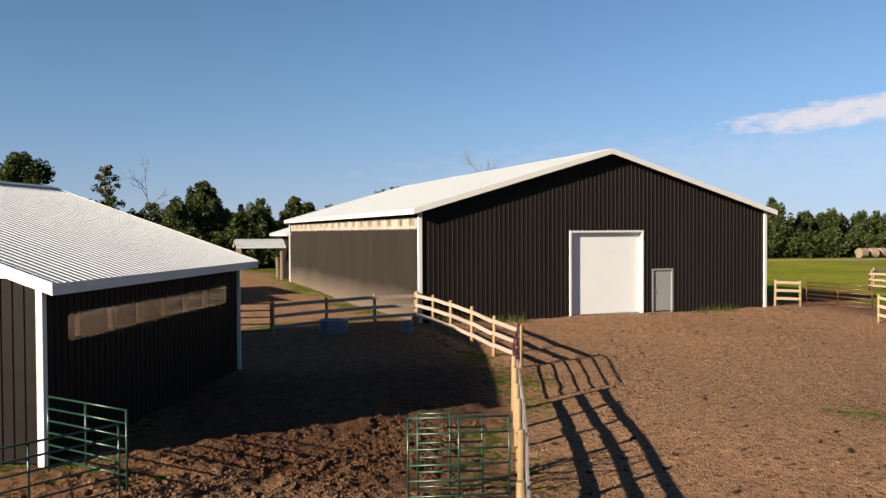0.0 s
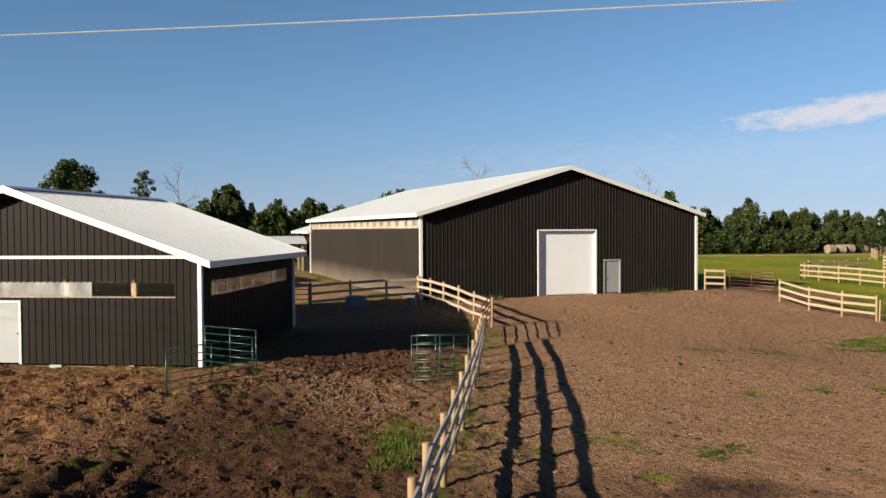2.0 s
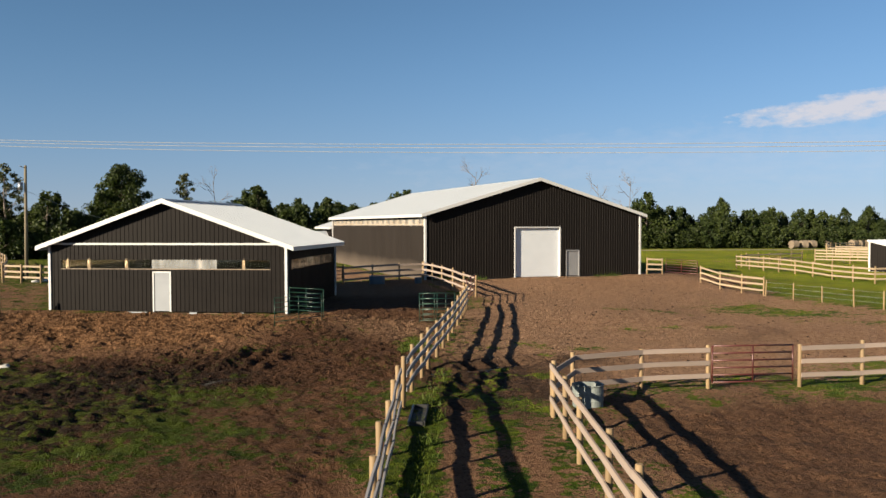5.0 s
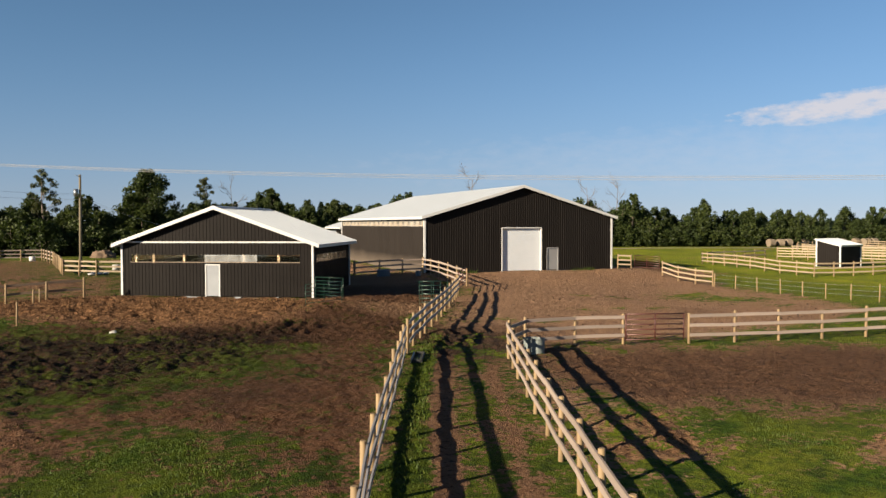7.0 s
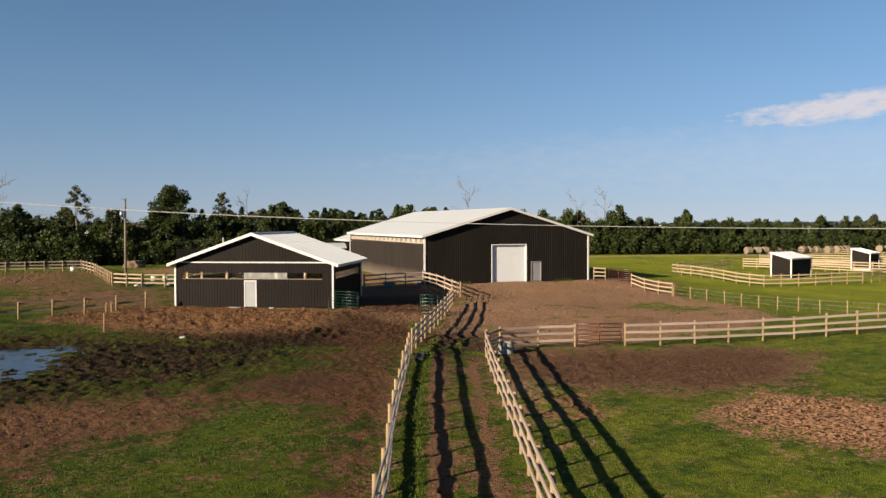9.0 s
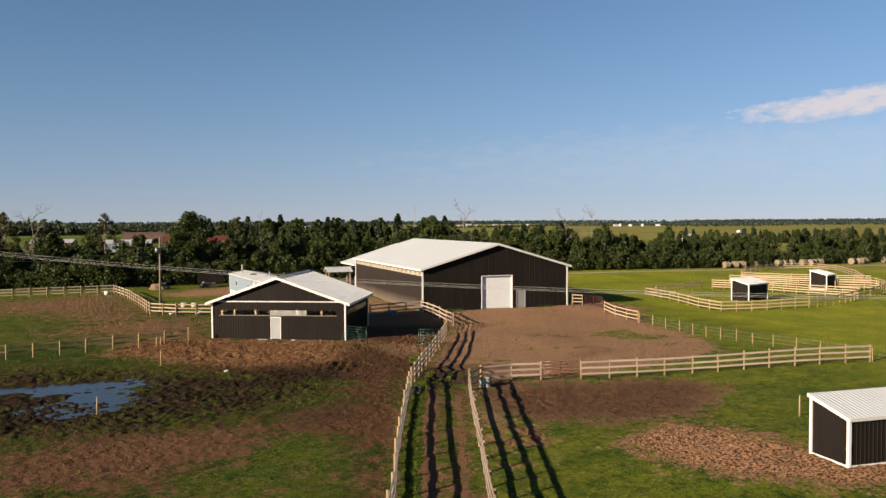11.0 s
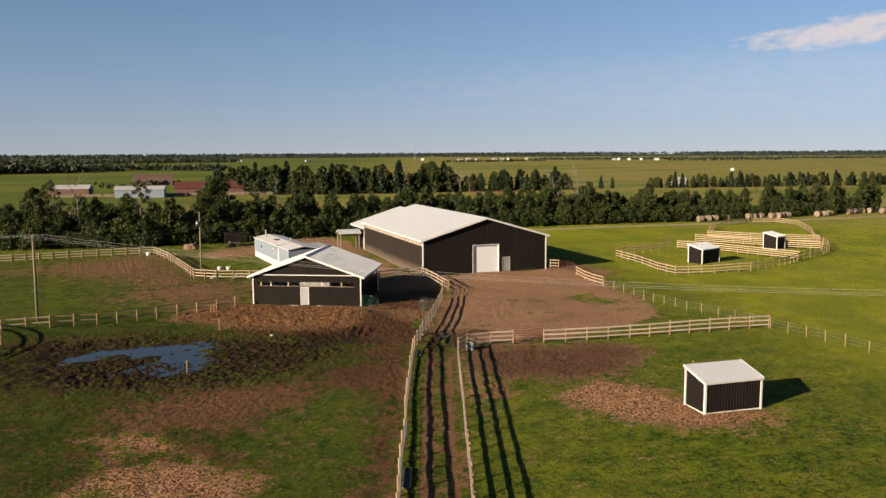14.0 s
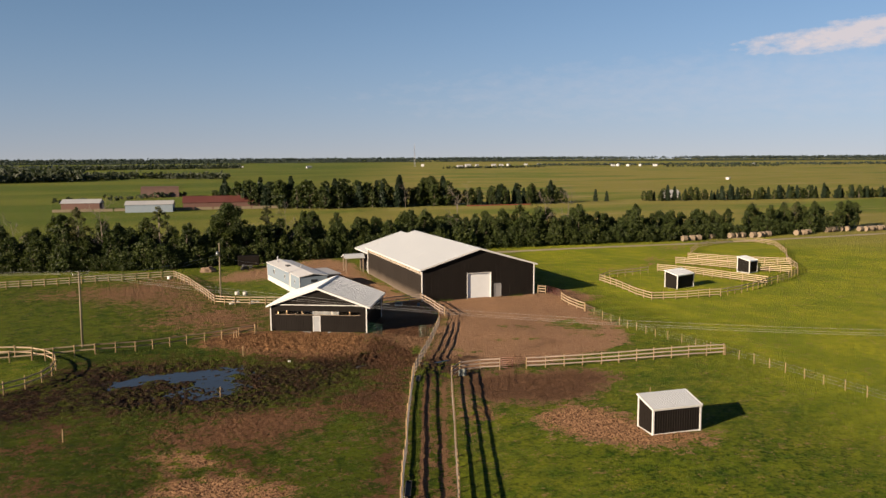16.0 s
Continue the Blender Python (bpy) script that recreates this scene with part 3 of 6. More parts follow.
POND = [(-47.0, 8.5), (-45.2, 6.0), (-43, 6.5), (-40.4, 7.4), (-37.5, 5.2), (-35.7, 2.3), (-33.5, 1.6), (-33.8, 5), (-32.3, 8.5), (-31.6, 11), (-34.7, 10.9), (-40, 11.2), (-42.5, 11.7), (-45, 10.5)]
LANE_L = [(-12.0, 3.9), (-15.2, -1.6), (-17.7, -6.8), (-19.85, -11.6), (-23.85, -21.0), (-27.6, -29.7), (-37, -52)]
LANE_R = [(-12.2, -4.6), (-15.15, -11.3), (-17.4, -16.3), (-21.75, -26.2), (-24.25, -31.9), (-33.2, -52)]
POND_Z = -1.04


def zones(x, y):
    wob = (fbm(x * 0.35, y * 0.35, 4, 7) - 0.5) * 3.2
    wob2 = (fbm(x * 0.35 + 50, y * 0.35 + 9, 4, 21) - 0.5) * 3.2
    X, Y = x + wob, y + wob2
    z = {}
    lane = inside(x, y, [(-12.5, 3.5), *LANE_L[1:], *reversed(LANE_R)], 0.6)
    patchy = fbm(x * 0.45, y * 0.45, 4, 19)
    d = np.maximum.reduce([inside(X, Y, YARD, 1.6), inside(X, Y, BACKYARD, 0.8), inside(X, Y, MANURE, 1.2), inside(X, Y, CHURN, 2.0) * (0.62 + 0.4 * patchy), inside(X, Y, MUD, 4.0) * (0.27 + 0.62 * patchy),
                           inside(X, Y, RED, 4.0) * 0.86, inside(X, Y, ROUND, 1.5), inside(X, Y, BROWN, 2.6) * (0.62 + 0.36 * patchy),
                           inside(X, Y, HAY_A, 2.2) * 0.86, inside(X, Y, HAY_B, 2.2) * 0.86, inside(X, Y, HAY_D, 1.2) * 0.8, inside(X, Y, HAY_C, 1.8) * 0.95, inside(X, Y, PEN_SOIL, 1.6) * 0.94,
                           inside(X, Y, WEST_SOIL, 6.0) * (0.46 + 0.5 * patchy), inside(X, Y, DRIVE, 2.0) * 0.92])
    west = inside(x, y, [(-11, 6), *LANE_L[1:], (-60, -60), (-75, 10), (-62, 15), (-46, 16), (-30, 13.5), (-24, 11), (-13, 17)], 1.0)
    d = np.maximum(d, inside(x, y, [(-33, 19), (-26, 24.5), (-13, 17.2), (-5, 18.5), (-8.5, 9), (-12, 3.5), (-14.5, 0.5), (-21, 3), (-26, 9)], 1.2) * (0.58 + 0.42 * patchy))
    d = np.maximum(d, west * (0.62 * fbm(x * 0.22, y * 0.22, 4, 71) - 0.06))
    d = d * (1 - 0.35 * inside(X, Y, MEADOW_BITS, 1.2))
    lushleft = inside(X, Y, SWARD, 1.6)
    d = d * (1 - 0.5 * lushleft)
    # lane: grass under the rails, one worn track beside it, thin sward elsewhere
    d = np.where(lane > 0.5, 0.08 + 0.56 * fbm(x * 0.5, y * 0.5, 3, 3), d)
    d = np.maximum(d, near_line(x + wob * 0.05, y, [(px + 1.42, py - 0.6) for px, py in LANE_L[1:]], 0.7, 0.2) * 0.95)
    d = np.maximum(d, near_line(x + wob * 0.10, y, [(px - 0.8, py + 0.4) for px, py in LANE_R], 0.7, 0.4) * 0.8)
    d = np.where((y > -4) & (lane > 0.5), np.maximum(d, np.clip((y + 4) / 4, 0, 1) * (0.30 + 0.62 * patchy)), d)
    strip = near_line(x, y, [(px + 0.66, py - 0.28) for px, py in LANE_L], 0.75, 0.15)
    d = d * (1 - strip * np.clip((-0.5 - y) / 3, 0, 1))
    bits = ((-6.2, 6.0, 1.3), (-5.0, 4.6, 1.1), (-7.2, 3.6, 1.0), (-10.6, 1.6, 0.9), (-9.6, 0.4, 1.0), (-11.2, 0.2, 0.8), (4.6, 15.2, 1.2), (7.6, 14.5, 1.8), (0.6, 9.0, 1.0), (2.8, 8.6, 0.8), (4.8, 7.4, 0.9))
    YARD_BITS = np.maximum.reduce([np.exp(-((x + wob * 0.3 - bx) ** 2 + ((y + wob2 * 0.3 - by) * 1.2) ** 2) / r ** 2) for bx, by, r in bits]) * 0.62
    grassy = np.maximum.reduce([inside(X, Y, [(11.5, 17), (17, 18), (17.5, 9), (13, 11)], 1.5) * 0.75, inside(X, Y, [(11, 8), (14, 8), (15, 5), (12.5, 4)], 1.5) * 0.6, near_line(X, Y, [(-10.4, 9.2), (-12.4, 5.2)], 0.5, 0.6) * 0.8, near_line(X, Y, [(-9, 11), (-13, 4)], 0.8, 1.0) * 0.3,
                                near_line(x, y, [(-20.5, 7.0), (-18.0, 8.6)], 1.8, 1.0) * 0.38, YARD_BITS])
    d = d * (1 - grassy)
    penstrip = near_line(x, y, [(px + 1.3, py - 0.5) for px, py in LANE_R[:5]], 2.0, 0.8) * np.clip((y + 26) / 14, 0, 1) * 0.62
    d = np.maximum(d, penstrip)
    d = np.maximum(d, near_line(x, y, [(-11.2, -3.6), (-8.0, -3.9), (-4.8, -4.3)], 0.9, 0.6) * 0.95)
    d = np.maximum(d, near_line(X, Y, [(48, 52.9), (52.3, 51), (59.9, 53.7), (71.9, 64.5), (85.2, 75.8)], 1.0, 1.6) * 0.66)
    ringpen = np.clip((8.6 - np.hypot(x + 59.2, y - 15.4)) / 1.2, 0, 1)
    d = d * (1 - ringpen)
    z["dirt"] = d
    z["straw"] = np.maximum.reduce([inside(X, Y, MANURE, 1.4), inside(X, Y, HAY_A, 1.0), inside(X, Y, HAY_B, 1.0), inside(X, Y, HAY_D, 1.0) * 0.8, inside(X, Y, HAY_C, 1.0), inside(X, Y, WEST_SOIL, 3.0) * 0.15])
    wet = np.maximum.reduce([inside(X, Y, MUD, 2.5) * 0.96, near_line(X, Y, [(-21, 4), (-17, 6.5)], 2.0, 1.5) * 0.8, inside(X, Y, PEN_SOIL, 2.0) * 0.3, inside(X, Y, ROUND, 1.6) * 0.62,
                             near_line(X, Y, [(-19.5, -3.5), (-17, -2)], 3.0, 2.0) * 0.5, inside(X, Y, BROWN, 3.0) * 0.22, inside(X, Y, CHURN, 2.0) * 0.42, near_line(X, Y, [(-20.5, 6.0), (-16.5, 7.5)], 2.0, 1.0) * 0.8,
                             near_line(X, Y, [(-12.8, 2.4), (-6, 2.0)], 1.4, 0.8) * 0.85, near_line(X, Y, [(2.5, 3.5), (6, 5.5)], 1.4, 1.4) * 0.4, inside(x, y, [(-12.5, 5.5), (-7.5, 3), (-9.5, -4), (-17, -5)], 1.8) * 0.85,
                             inside(X, Y, BACKYARD, 1.0) * 0.3])
    z["wet"] = wet * (1 - 0.8 * z["straw"])
    # darkens ground by zone; the BACKYARD term paints the shed's shade
    west_tone = inside(x, y, [(-11, 6), *LANE_L[1:], (-60, -60), (-75, 10), (-58, 26), (-27, 26), (-13, 17)], 1.0)
    z["dark_tone"] = np.maximum.reduce([west_tone * (1 - 0.85 * z["straw"]) * (0.95 - 0.12 * inside(X, Y, RED, 2.0)) * (1 - 0.4 * lushleft), 0.5 * inside(x, y, [(-58, 26), (-13, 22), (-22, 40), (-28, 74), (-60, 80), (-110, 60), (-110, 26)], 3.0), inside(X, Y, BACKYARD, 1.0) * 0.8 * np.clip((27 - y) / 3, 0, 1), inside(X, Y, PEN_SOIL, 2.0) * 0.75, 0.6 * inside(x, y, [(-12.5, 3.5), *LANE_L[1:], *reversed(LANE_R)], 0.6), near_line(X, Y, [(26.5, 31), (28.5, 24), (28, 15), (25, 6)], 4.0, 4.0) * 0.55 * patchy * 2])
    z["churned"] = np.maximum(inside(X, Y, CHURN, 1.5) * 0.8, inside(x, y, [(-14, 17), (-12, 11), (-4, 17.5), (-5, 22)], 1.5)) * (1 - z["straw"])
    z["poach"] = np.maximum.reduce([inside(X, Y, MUD, 3.0), inside(X, Y, CHURN, 2.0) * 0.7, inside(X, Y, BROWN, 2.0) * 0.6, inside(X, Y, RED, 3.0) * 0.45, inside(X, Y, PEN_SOIL, 2.0) * 0.4, inside(X, Y, WEST_SOIL, 4.0) * 0.5, west * 0.35]) * (1 - 0.9 * inside(X, Y, ROUND, 1.5)) * (1 - 0.9 * lushleft) * (1 - 0.8 * z["straw"])
    z["hay"] = np.maximum.reduce([inside(X, Y, HAY_A, 1.5), inside(X, Y, HAY_B, 1.5), inside(X, Y, HAY_C, 1.5)])
    z["lush"] = np.clip((x - 0.25 * y - 14 + wob * 2) / 14, 0, 1)
    z["crop"] = np.clip((y * 0.42 - x - 20) / 120, 0, 1)
    for k in ("wet", "poach", "dark_tone", "churned"):
        z[k] = z[k] * (1 - ringpen)
    r = np.hypot(x + 10, y)
    z["far"] = np.clip((r - 130) / 60, 0, 1)
    return z


def axis(lo, hi, step, reach, fine):
    mid = list(np.arange(lo, fine[0], step)) + list(np.arange(fine[0], fine[1], step / 3)) + list(np.arange(fine[1], hi + step / 2, step))
    out, s, p = [], step, hi
    while p < reach:
        s *= 1.17
        p += s
        out.append(p)
    left, s, p = [], step, lo
    while p > -reach:
        s *= 1.17
        p -= s
        left.append(p)
    return np.array(list(reversed(left)) + mid + out)


def relief(x, y, Z):
    """Height of the ground with its lumps, ruts and hollows."""
    h = level(x, y)
    rough = 0.03 + 0.15 * Z["straw"] * (1 - 0.6 * Z["hay"]) + 0.10 * Z["wet"] * (Z["dirt"] > 0.2) + 0.035 * Z["dirt"]
    near = np.clip((120 - np.hypot(x + 15, y)) / 60, 0, 1)
    h = h + near * rough * (fbm(x * 1.3, y * 1.3, 3, 2) - 0.5) * 2 * 0.8
    h = h + near * Z["poach"] * (1 - 0.75 * Z["churned"]) * (0.10 * (value_noise(x * 1.3, y * 1.3, 44) - 0.5) + 0.17 * (value_noise(x * 3.3, y * 3.3, 45) - 0.5) + 0.15 * (value_noise(x * 5.6, y * 5.6, 46) - 0.5))
    lumps = np.clip(Z["straw"] * (0.9 - 0.6 * Z["hay"]) + Z["churned"] + 0.6 * Z["wet"] * (Z["dirt"] > 0.3), 0, 1) * near
    h = h + lumps * (0.12 * np.abs(fbm(x * 2.1, y * 2.1, 3, 8) - 0.5) * 2 + 0.09 * (value_noise(x * 5.2, y * 5.2, 18) - 0.5) + 0.08 * (value_noise(x * 9.5, y * 9.5, 28) - 0.5))
    h = h + 0.10 * (fbm(x * 0.08, y * 0.08, 3, 5) - 0.5) * near
    # churned ruts in front of the shed
    for (ax_, ay_), (bx_, by_), deep in (((-19.75, 6.3), (-18.0, 9.25), 0.15), ((-19.2, 8.0), (-18.3, 9.0), 0.08), ((-18.5, 5.0), (-16.7, 8.75), 0.16), ((-17.4, 6.7), (-16.8, 7.8), 0.13)):
        mx_, my_ = (ax_ + bx_) / 2 - 0.12, (ay_ + by_) / 2 + 0.05
        wig = (fbm(x * 1.5, y * 1.5, 2, 91) - 0.5) * 0.35
        h = h - deep * near_line(x + wig, y, [(ax_, ay_), (mx_, my_), (bx_, by_)], 0.22, 0.22) + 0.20 * near_line(x + wig, y, [(ax_ + 0.4, ay_ - 0.2), (mx_ + 0.4, my_ - 0.2), (bx_ + 0.4, by_ - 0.2)], 0.15, 0.25)
    hollow = inside(x + (fbm(x * 0.5, y * 0.5, 3, 31) - 0.5) * 3, y + (fbm(x * 0.5, y * 0.5, 3, 33) - 0.5) * 2.5, POND, 1.3)
    h = np.where(hollow > 0.02, h * (1 - hollow) + hollow * (POND_Z - 0.085 + (fbm(x * 0.75, y * 1.3, 3, 12) - 0.5) * 0.30 + (fbm(x * 2.6, y * 3.4, 3, 14) - 0.5) * 0.30), h)
    for px, py, pr in ((-12.2, 2.35, 0.45), (-11.3, 2.5, 0.5), (-10.3, 2.6, 0.46), (-9.2, 2.75, 0.34), (-19.3, 4.65, 0.75), (-27.6, 6.8, 0.8)):
        k = np.exp(-(((x - px) / (pr * 2)) ** 2 + ((y - py) / pr) ** 2))
        h = h * (1 - k) + k * (np.minimum(h, -0.98 if py > 3 else -0.96) - 0.03 + (fbm(x * 2.4, y * 2.4, 3, 55) - 0.5) * 0.42)
    far = np.clip((np.hypot(x, y) - 400) / 1500, 0, 1)
    h = h + far * (fbm(x * 0.0008, y * 0.0008, 3, 77) - 0.5) * 6
    return h


def build_ground():
    xs, ys = axis(-60, 26, 0.33, 4700, (-46, -3)), axis(-44, 40, 0.33, 4700, (-24, 19))
    X, Y = np.meshgrid(xs, ys)
    x, y = X.ravel(), Y.ravel()
    Z = zones(x, y)
    h = relief(x, y, Z)
    nx, ny = len(xs), len(ys)
    faces = [(j * nx + i, j * nx + i + 1, (j + 1) * nx + i + 1, (j + 1) * nx + i) for j in range(ny - 1) for i in range(nx - 1)]
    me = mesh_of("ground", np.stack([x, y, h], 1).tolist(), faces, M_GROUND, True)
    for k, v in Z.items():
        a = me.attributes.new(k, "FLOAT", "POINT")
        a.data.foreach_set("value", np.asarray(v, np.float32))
    ob = new("ground", me)
    return tagged(ob, "brown trodden soil and green pasture reaching to the horizon", "ground", kind="structure")


build_ground()


def build_road():
    pts = [(22, 88.0), (44, 85.3), (68, 83.2), (97, 81.2), (130, 79.3), (162, 78), (240, 72), (420, 55)]
    verts, faces = [], []
    n = 0
    for (x0, y0), (x1, y1) in zip(pts, pts[1:]):
        for k in range(12):
            t = k / 12
            x, y = x0 + (x1 - x0) * t, y0 + (y1 - y0) * t
            w = 1.25 + 0.3 * math.sin(n * 1.7) * math.sin(n * 0.6)
            for o in (-w, -0.35, 0.35, w):
                verts.append((x, y + o, ground_z(x, y + o) + (0.05 if abs(o) < 1 else 0.02)))
            n += 1
    for i in range(n - 1):
        for j in range(3):
            faces.append((i * 4 + j, i * 4 + 4 + j, i * 4 + 5 + j, i * 4 + 1 + j))
    tagged(new("road", mesh_of("road", verts, faces, M_GRAVEL, True)), "narrow pale gravel farm track through the grass", "road", kind="structure")


build_road()


def build_water(name, x0, x1, y0, y1, z, label):
    bm = bmesh.new()
    n = 24
    ring = [bm.verts.new(((x0 + x1) / 2 + (x1 - x0) / 2 * math.cos(2 * math.pi * i / n), (y0 + y1) / 2 + (y1 - y0) / 2 * math.sin(2 * math.pi * i / n), z)) for i in range(n)]
    bm.faces.new(ring)
    tagged(part(name, bm, M_WATER), label, "water", kind="structure")


build_water("pond", -50, -29, -1, 15, POND_Z, "shallow blue rainwater pond in churned mud")
build_water("puddle", -13.6, -8.2, 1.5, 3.7, -0.962, "narrow muddy puddle across the lane")
build_water("puddle", -21.5, -17.8, 3.2, 5.8, -1.0, "small puddle in dark mud")


# ---------------------------------------------------------------- ribbed steel buildings
def add_ribbed(bm, m, u0, u1, lo, hi, pitch=0.23, depth=0.02):
    """A ribbed sheet over u0..u1, from lo(u) to hi(u); m takes (u, out, v) to the building."""
    prof = ((0.0, 0.0), (0.74, 0.0), (0.80, depth), (0.94, depth))
    cols = []
    k = math.floor(u0 / pitch) - 1
    while k * pitch < u1:
        for f, w in prof:
            u = (k + f) * pitch
            if u0 < u < u1:
                cols.append((u, w))
        k += 1

    def w_at(u):
        f = (u / pitch) % 1.0
        if f < 0.74:
            return 0.0
        if f < 0.80:
            return depth * (f - 0.74) / 0.06
        if f < 0.94:
            return depth
        return depth * (1 - f) / 0.06
    cols = [(u0, w_at(u0))] + cols + [(u1, w_at(u1))]
    prev = None
    for u, w in cols:
        a, b = bm.verts.new(m @ Vector((u, w, lo(u)))), bm.verts.new(m @ Vector((u, w, hi(u))))
        if prev:
            bm.faces.new((prev[0], a, b, prev[1]))
        prev = (a, b)


def add_prism(bm, m, u0, u1, w0, w1, lo, hi):
    c = [bm.verts.new(m @ Vector((u, w, f(u)))) for u in (u0, u1) for w in (w0, w1) for f in (lo, hi)]
    for f in ((0, 1, 3, 2), (4, 6, 7, 5), (0, 4, 5, 1), (2, 3, 7, 6), (0, 2, 6, 4), (1, 5, 7, 3)):
        bm.faces.new([c[i] for i in f])


def wall(name, parent, m, u0, u1, lo, hi, breaks=(), openings=(), material=None, label="", pitch=0.23, thick=0.12):
    """A wall of ribbed steel on a solid core, with openings (ua, ub, va, vb) through it."""
    bm = bmesh.new()
    cuts = sorted({u0, u1, *[b for b in breaks if u0 < b < u1], *[o[0] for o in openings], *[o[1] for o in openings]})
    for a, b in zip(cuts, cuts[1:]):
        holes = sorted([(o[2], o[3]) for o in openings if o[0] <= a + 1e-6 and o[1] >= b - 1e-6])
        spans, low = [], None
        for va, vb in holes:
            spans.append((low, va))
            low = vb
        spans.append((low, None))
        for s0, s1 in spans:
            f0 = lo if s0 is None else (lambda u, s=s0: s)
            f1 = hi if s1 is None else (lambda u, s=s1: s)
            if f1((a + b) / 2) - f0((a + b) / 2) < 0.01:
                continue
            add_ribbed(bm, m, a, b, f0, f1, pitch)
            add_prism(bm, m, a, b, -thick, -0.003, f0, f1)
    return part(name, bm, material or M_DARK, parent, label)


def frame_map(origin, along, out):
    """Matrix from (u, out, v) to the building."""
    o, a, w = Vector(origin), Vector(along).normalized(), Vector(out).normalized()
    return Matrix(((a.x, w.x, 0, o.x), (a.y, w.y, 0, o.y), (a.z, w.z, 1, o.z), (0, 0, 0, 1)))


def gable_roof(parent, x0, x1, y0, y1, eave, ridge, over_s, over_f, over_b, fascia=0.2, xr=None, label="white ribbed steel roof"):
    xr = (x0 + x1) / 2 if xr is None else xr
    for side in (-1, 1):
        half = (xr - x0 if side < 0 else x1 - xr) + over_s
        sl = (ridge - eave) / (xr - x0 if side < 0 else x1 - xr)
        length = half * math.hypot(1, sl)
        down = Vector((side, 0, -sl)).normalized()
        up = Vector((side * sl, 0, 1)).normalized()
        o = Vector((xr, y0 - over_f, ridge + 0.05))
        mm = Matrix(((0, up.x, down.x, o.x), (1, up.y, down.y, o.y), (0, up.z, down.z, o.z), (0, 0, 0, 1)))
        bm = bmesh.new()
        add_ribbed(bm, mm, 0, y1 - y0 + over_f + over_b, lambda u: 0.0, lambda u: length, 0.23, 0.022)
        add_prism(bm, mm, 0.01, y1 - y0 + over_f + over_b - 0.01, -0.06, -0.004, lambda u: 0.0, lambda u: length - 0.01)
        part("roof_slope", bm, M_WHITE_ROOF, parent, label)
        # eave fascia and rake trims
        bm = bmesh.new()
        xe = xr + side * half
        ze = ridge + 0.05 - sl * half
        add_box(bm, min(xe, xe - side * 0.04), max(xe, xe - side * 0.04), y0 - over_f, y1 + over_b, ze - fascia, ze + 0.012)
        part("eave_fascia", bm, M_TRIM, parent)
        for yy, sgn in ((y0 - over_f, -1), (y1 + over_b, 1)):
            bm = bmesh.new()
            add_prism(bm, Matrix(((1, 0, 0, 0), (0, 1, 0, yy), (0, 0, 1, 0), (0, 0, 0, 1))), min(xr, xe), max(xr, xe), -0.03 if sgn < 0 else 0.0, 0.0 if sgn < 0 else 0.03,
                      lambda u: ridge + 0.05 - sl * abs(u - xr) - fascia, lambda u: ridge + 0.05 - sl * abs(u - xr) + 0.035)
            part("rake_trim", bm, M_TRIM, parent)
    bm = bmesh.new()
    for side in (-1, 1):
        sl = (ridge - eave) / (xr - x0 if side < 0 else x1 - xr)
        add_prism(bm, Matrix.Translation((0, y0 - over_f - 0.02, 0)), min(xr, xr + side * 0.22), max(xr, xr + side * 0.22), 0, y1 - y0 + over_f + over_b + 0.04,
                  lambda u: ridge + 0.075 - sl * abs(u - xr), lambda u: ridge + 0.095 - sl * abs(u - xr))
    part("ridge_cap", bm, M_WHITE_ROOF, parent)


def trim_post(parent, x, y, z0, z1, s=0.07):
    part("corner_trim", box(x - s, x + s, y - s, y + s, z0, z1, 0.008), M_TRIM, parent)


FLAT = lambda z: (lambda u: z)


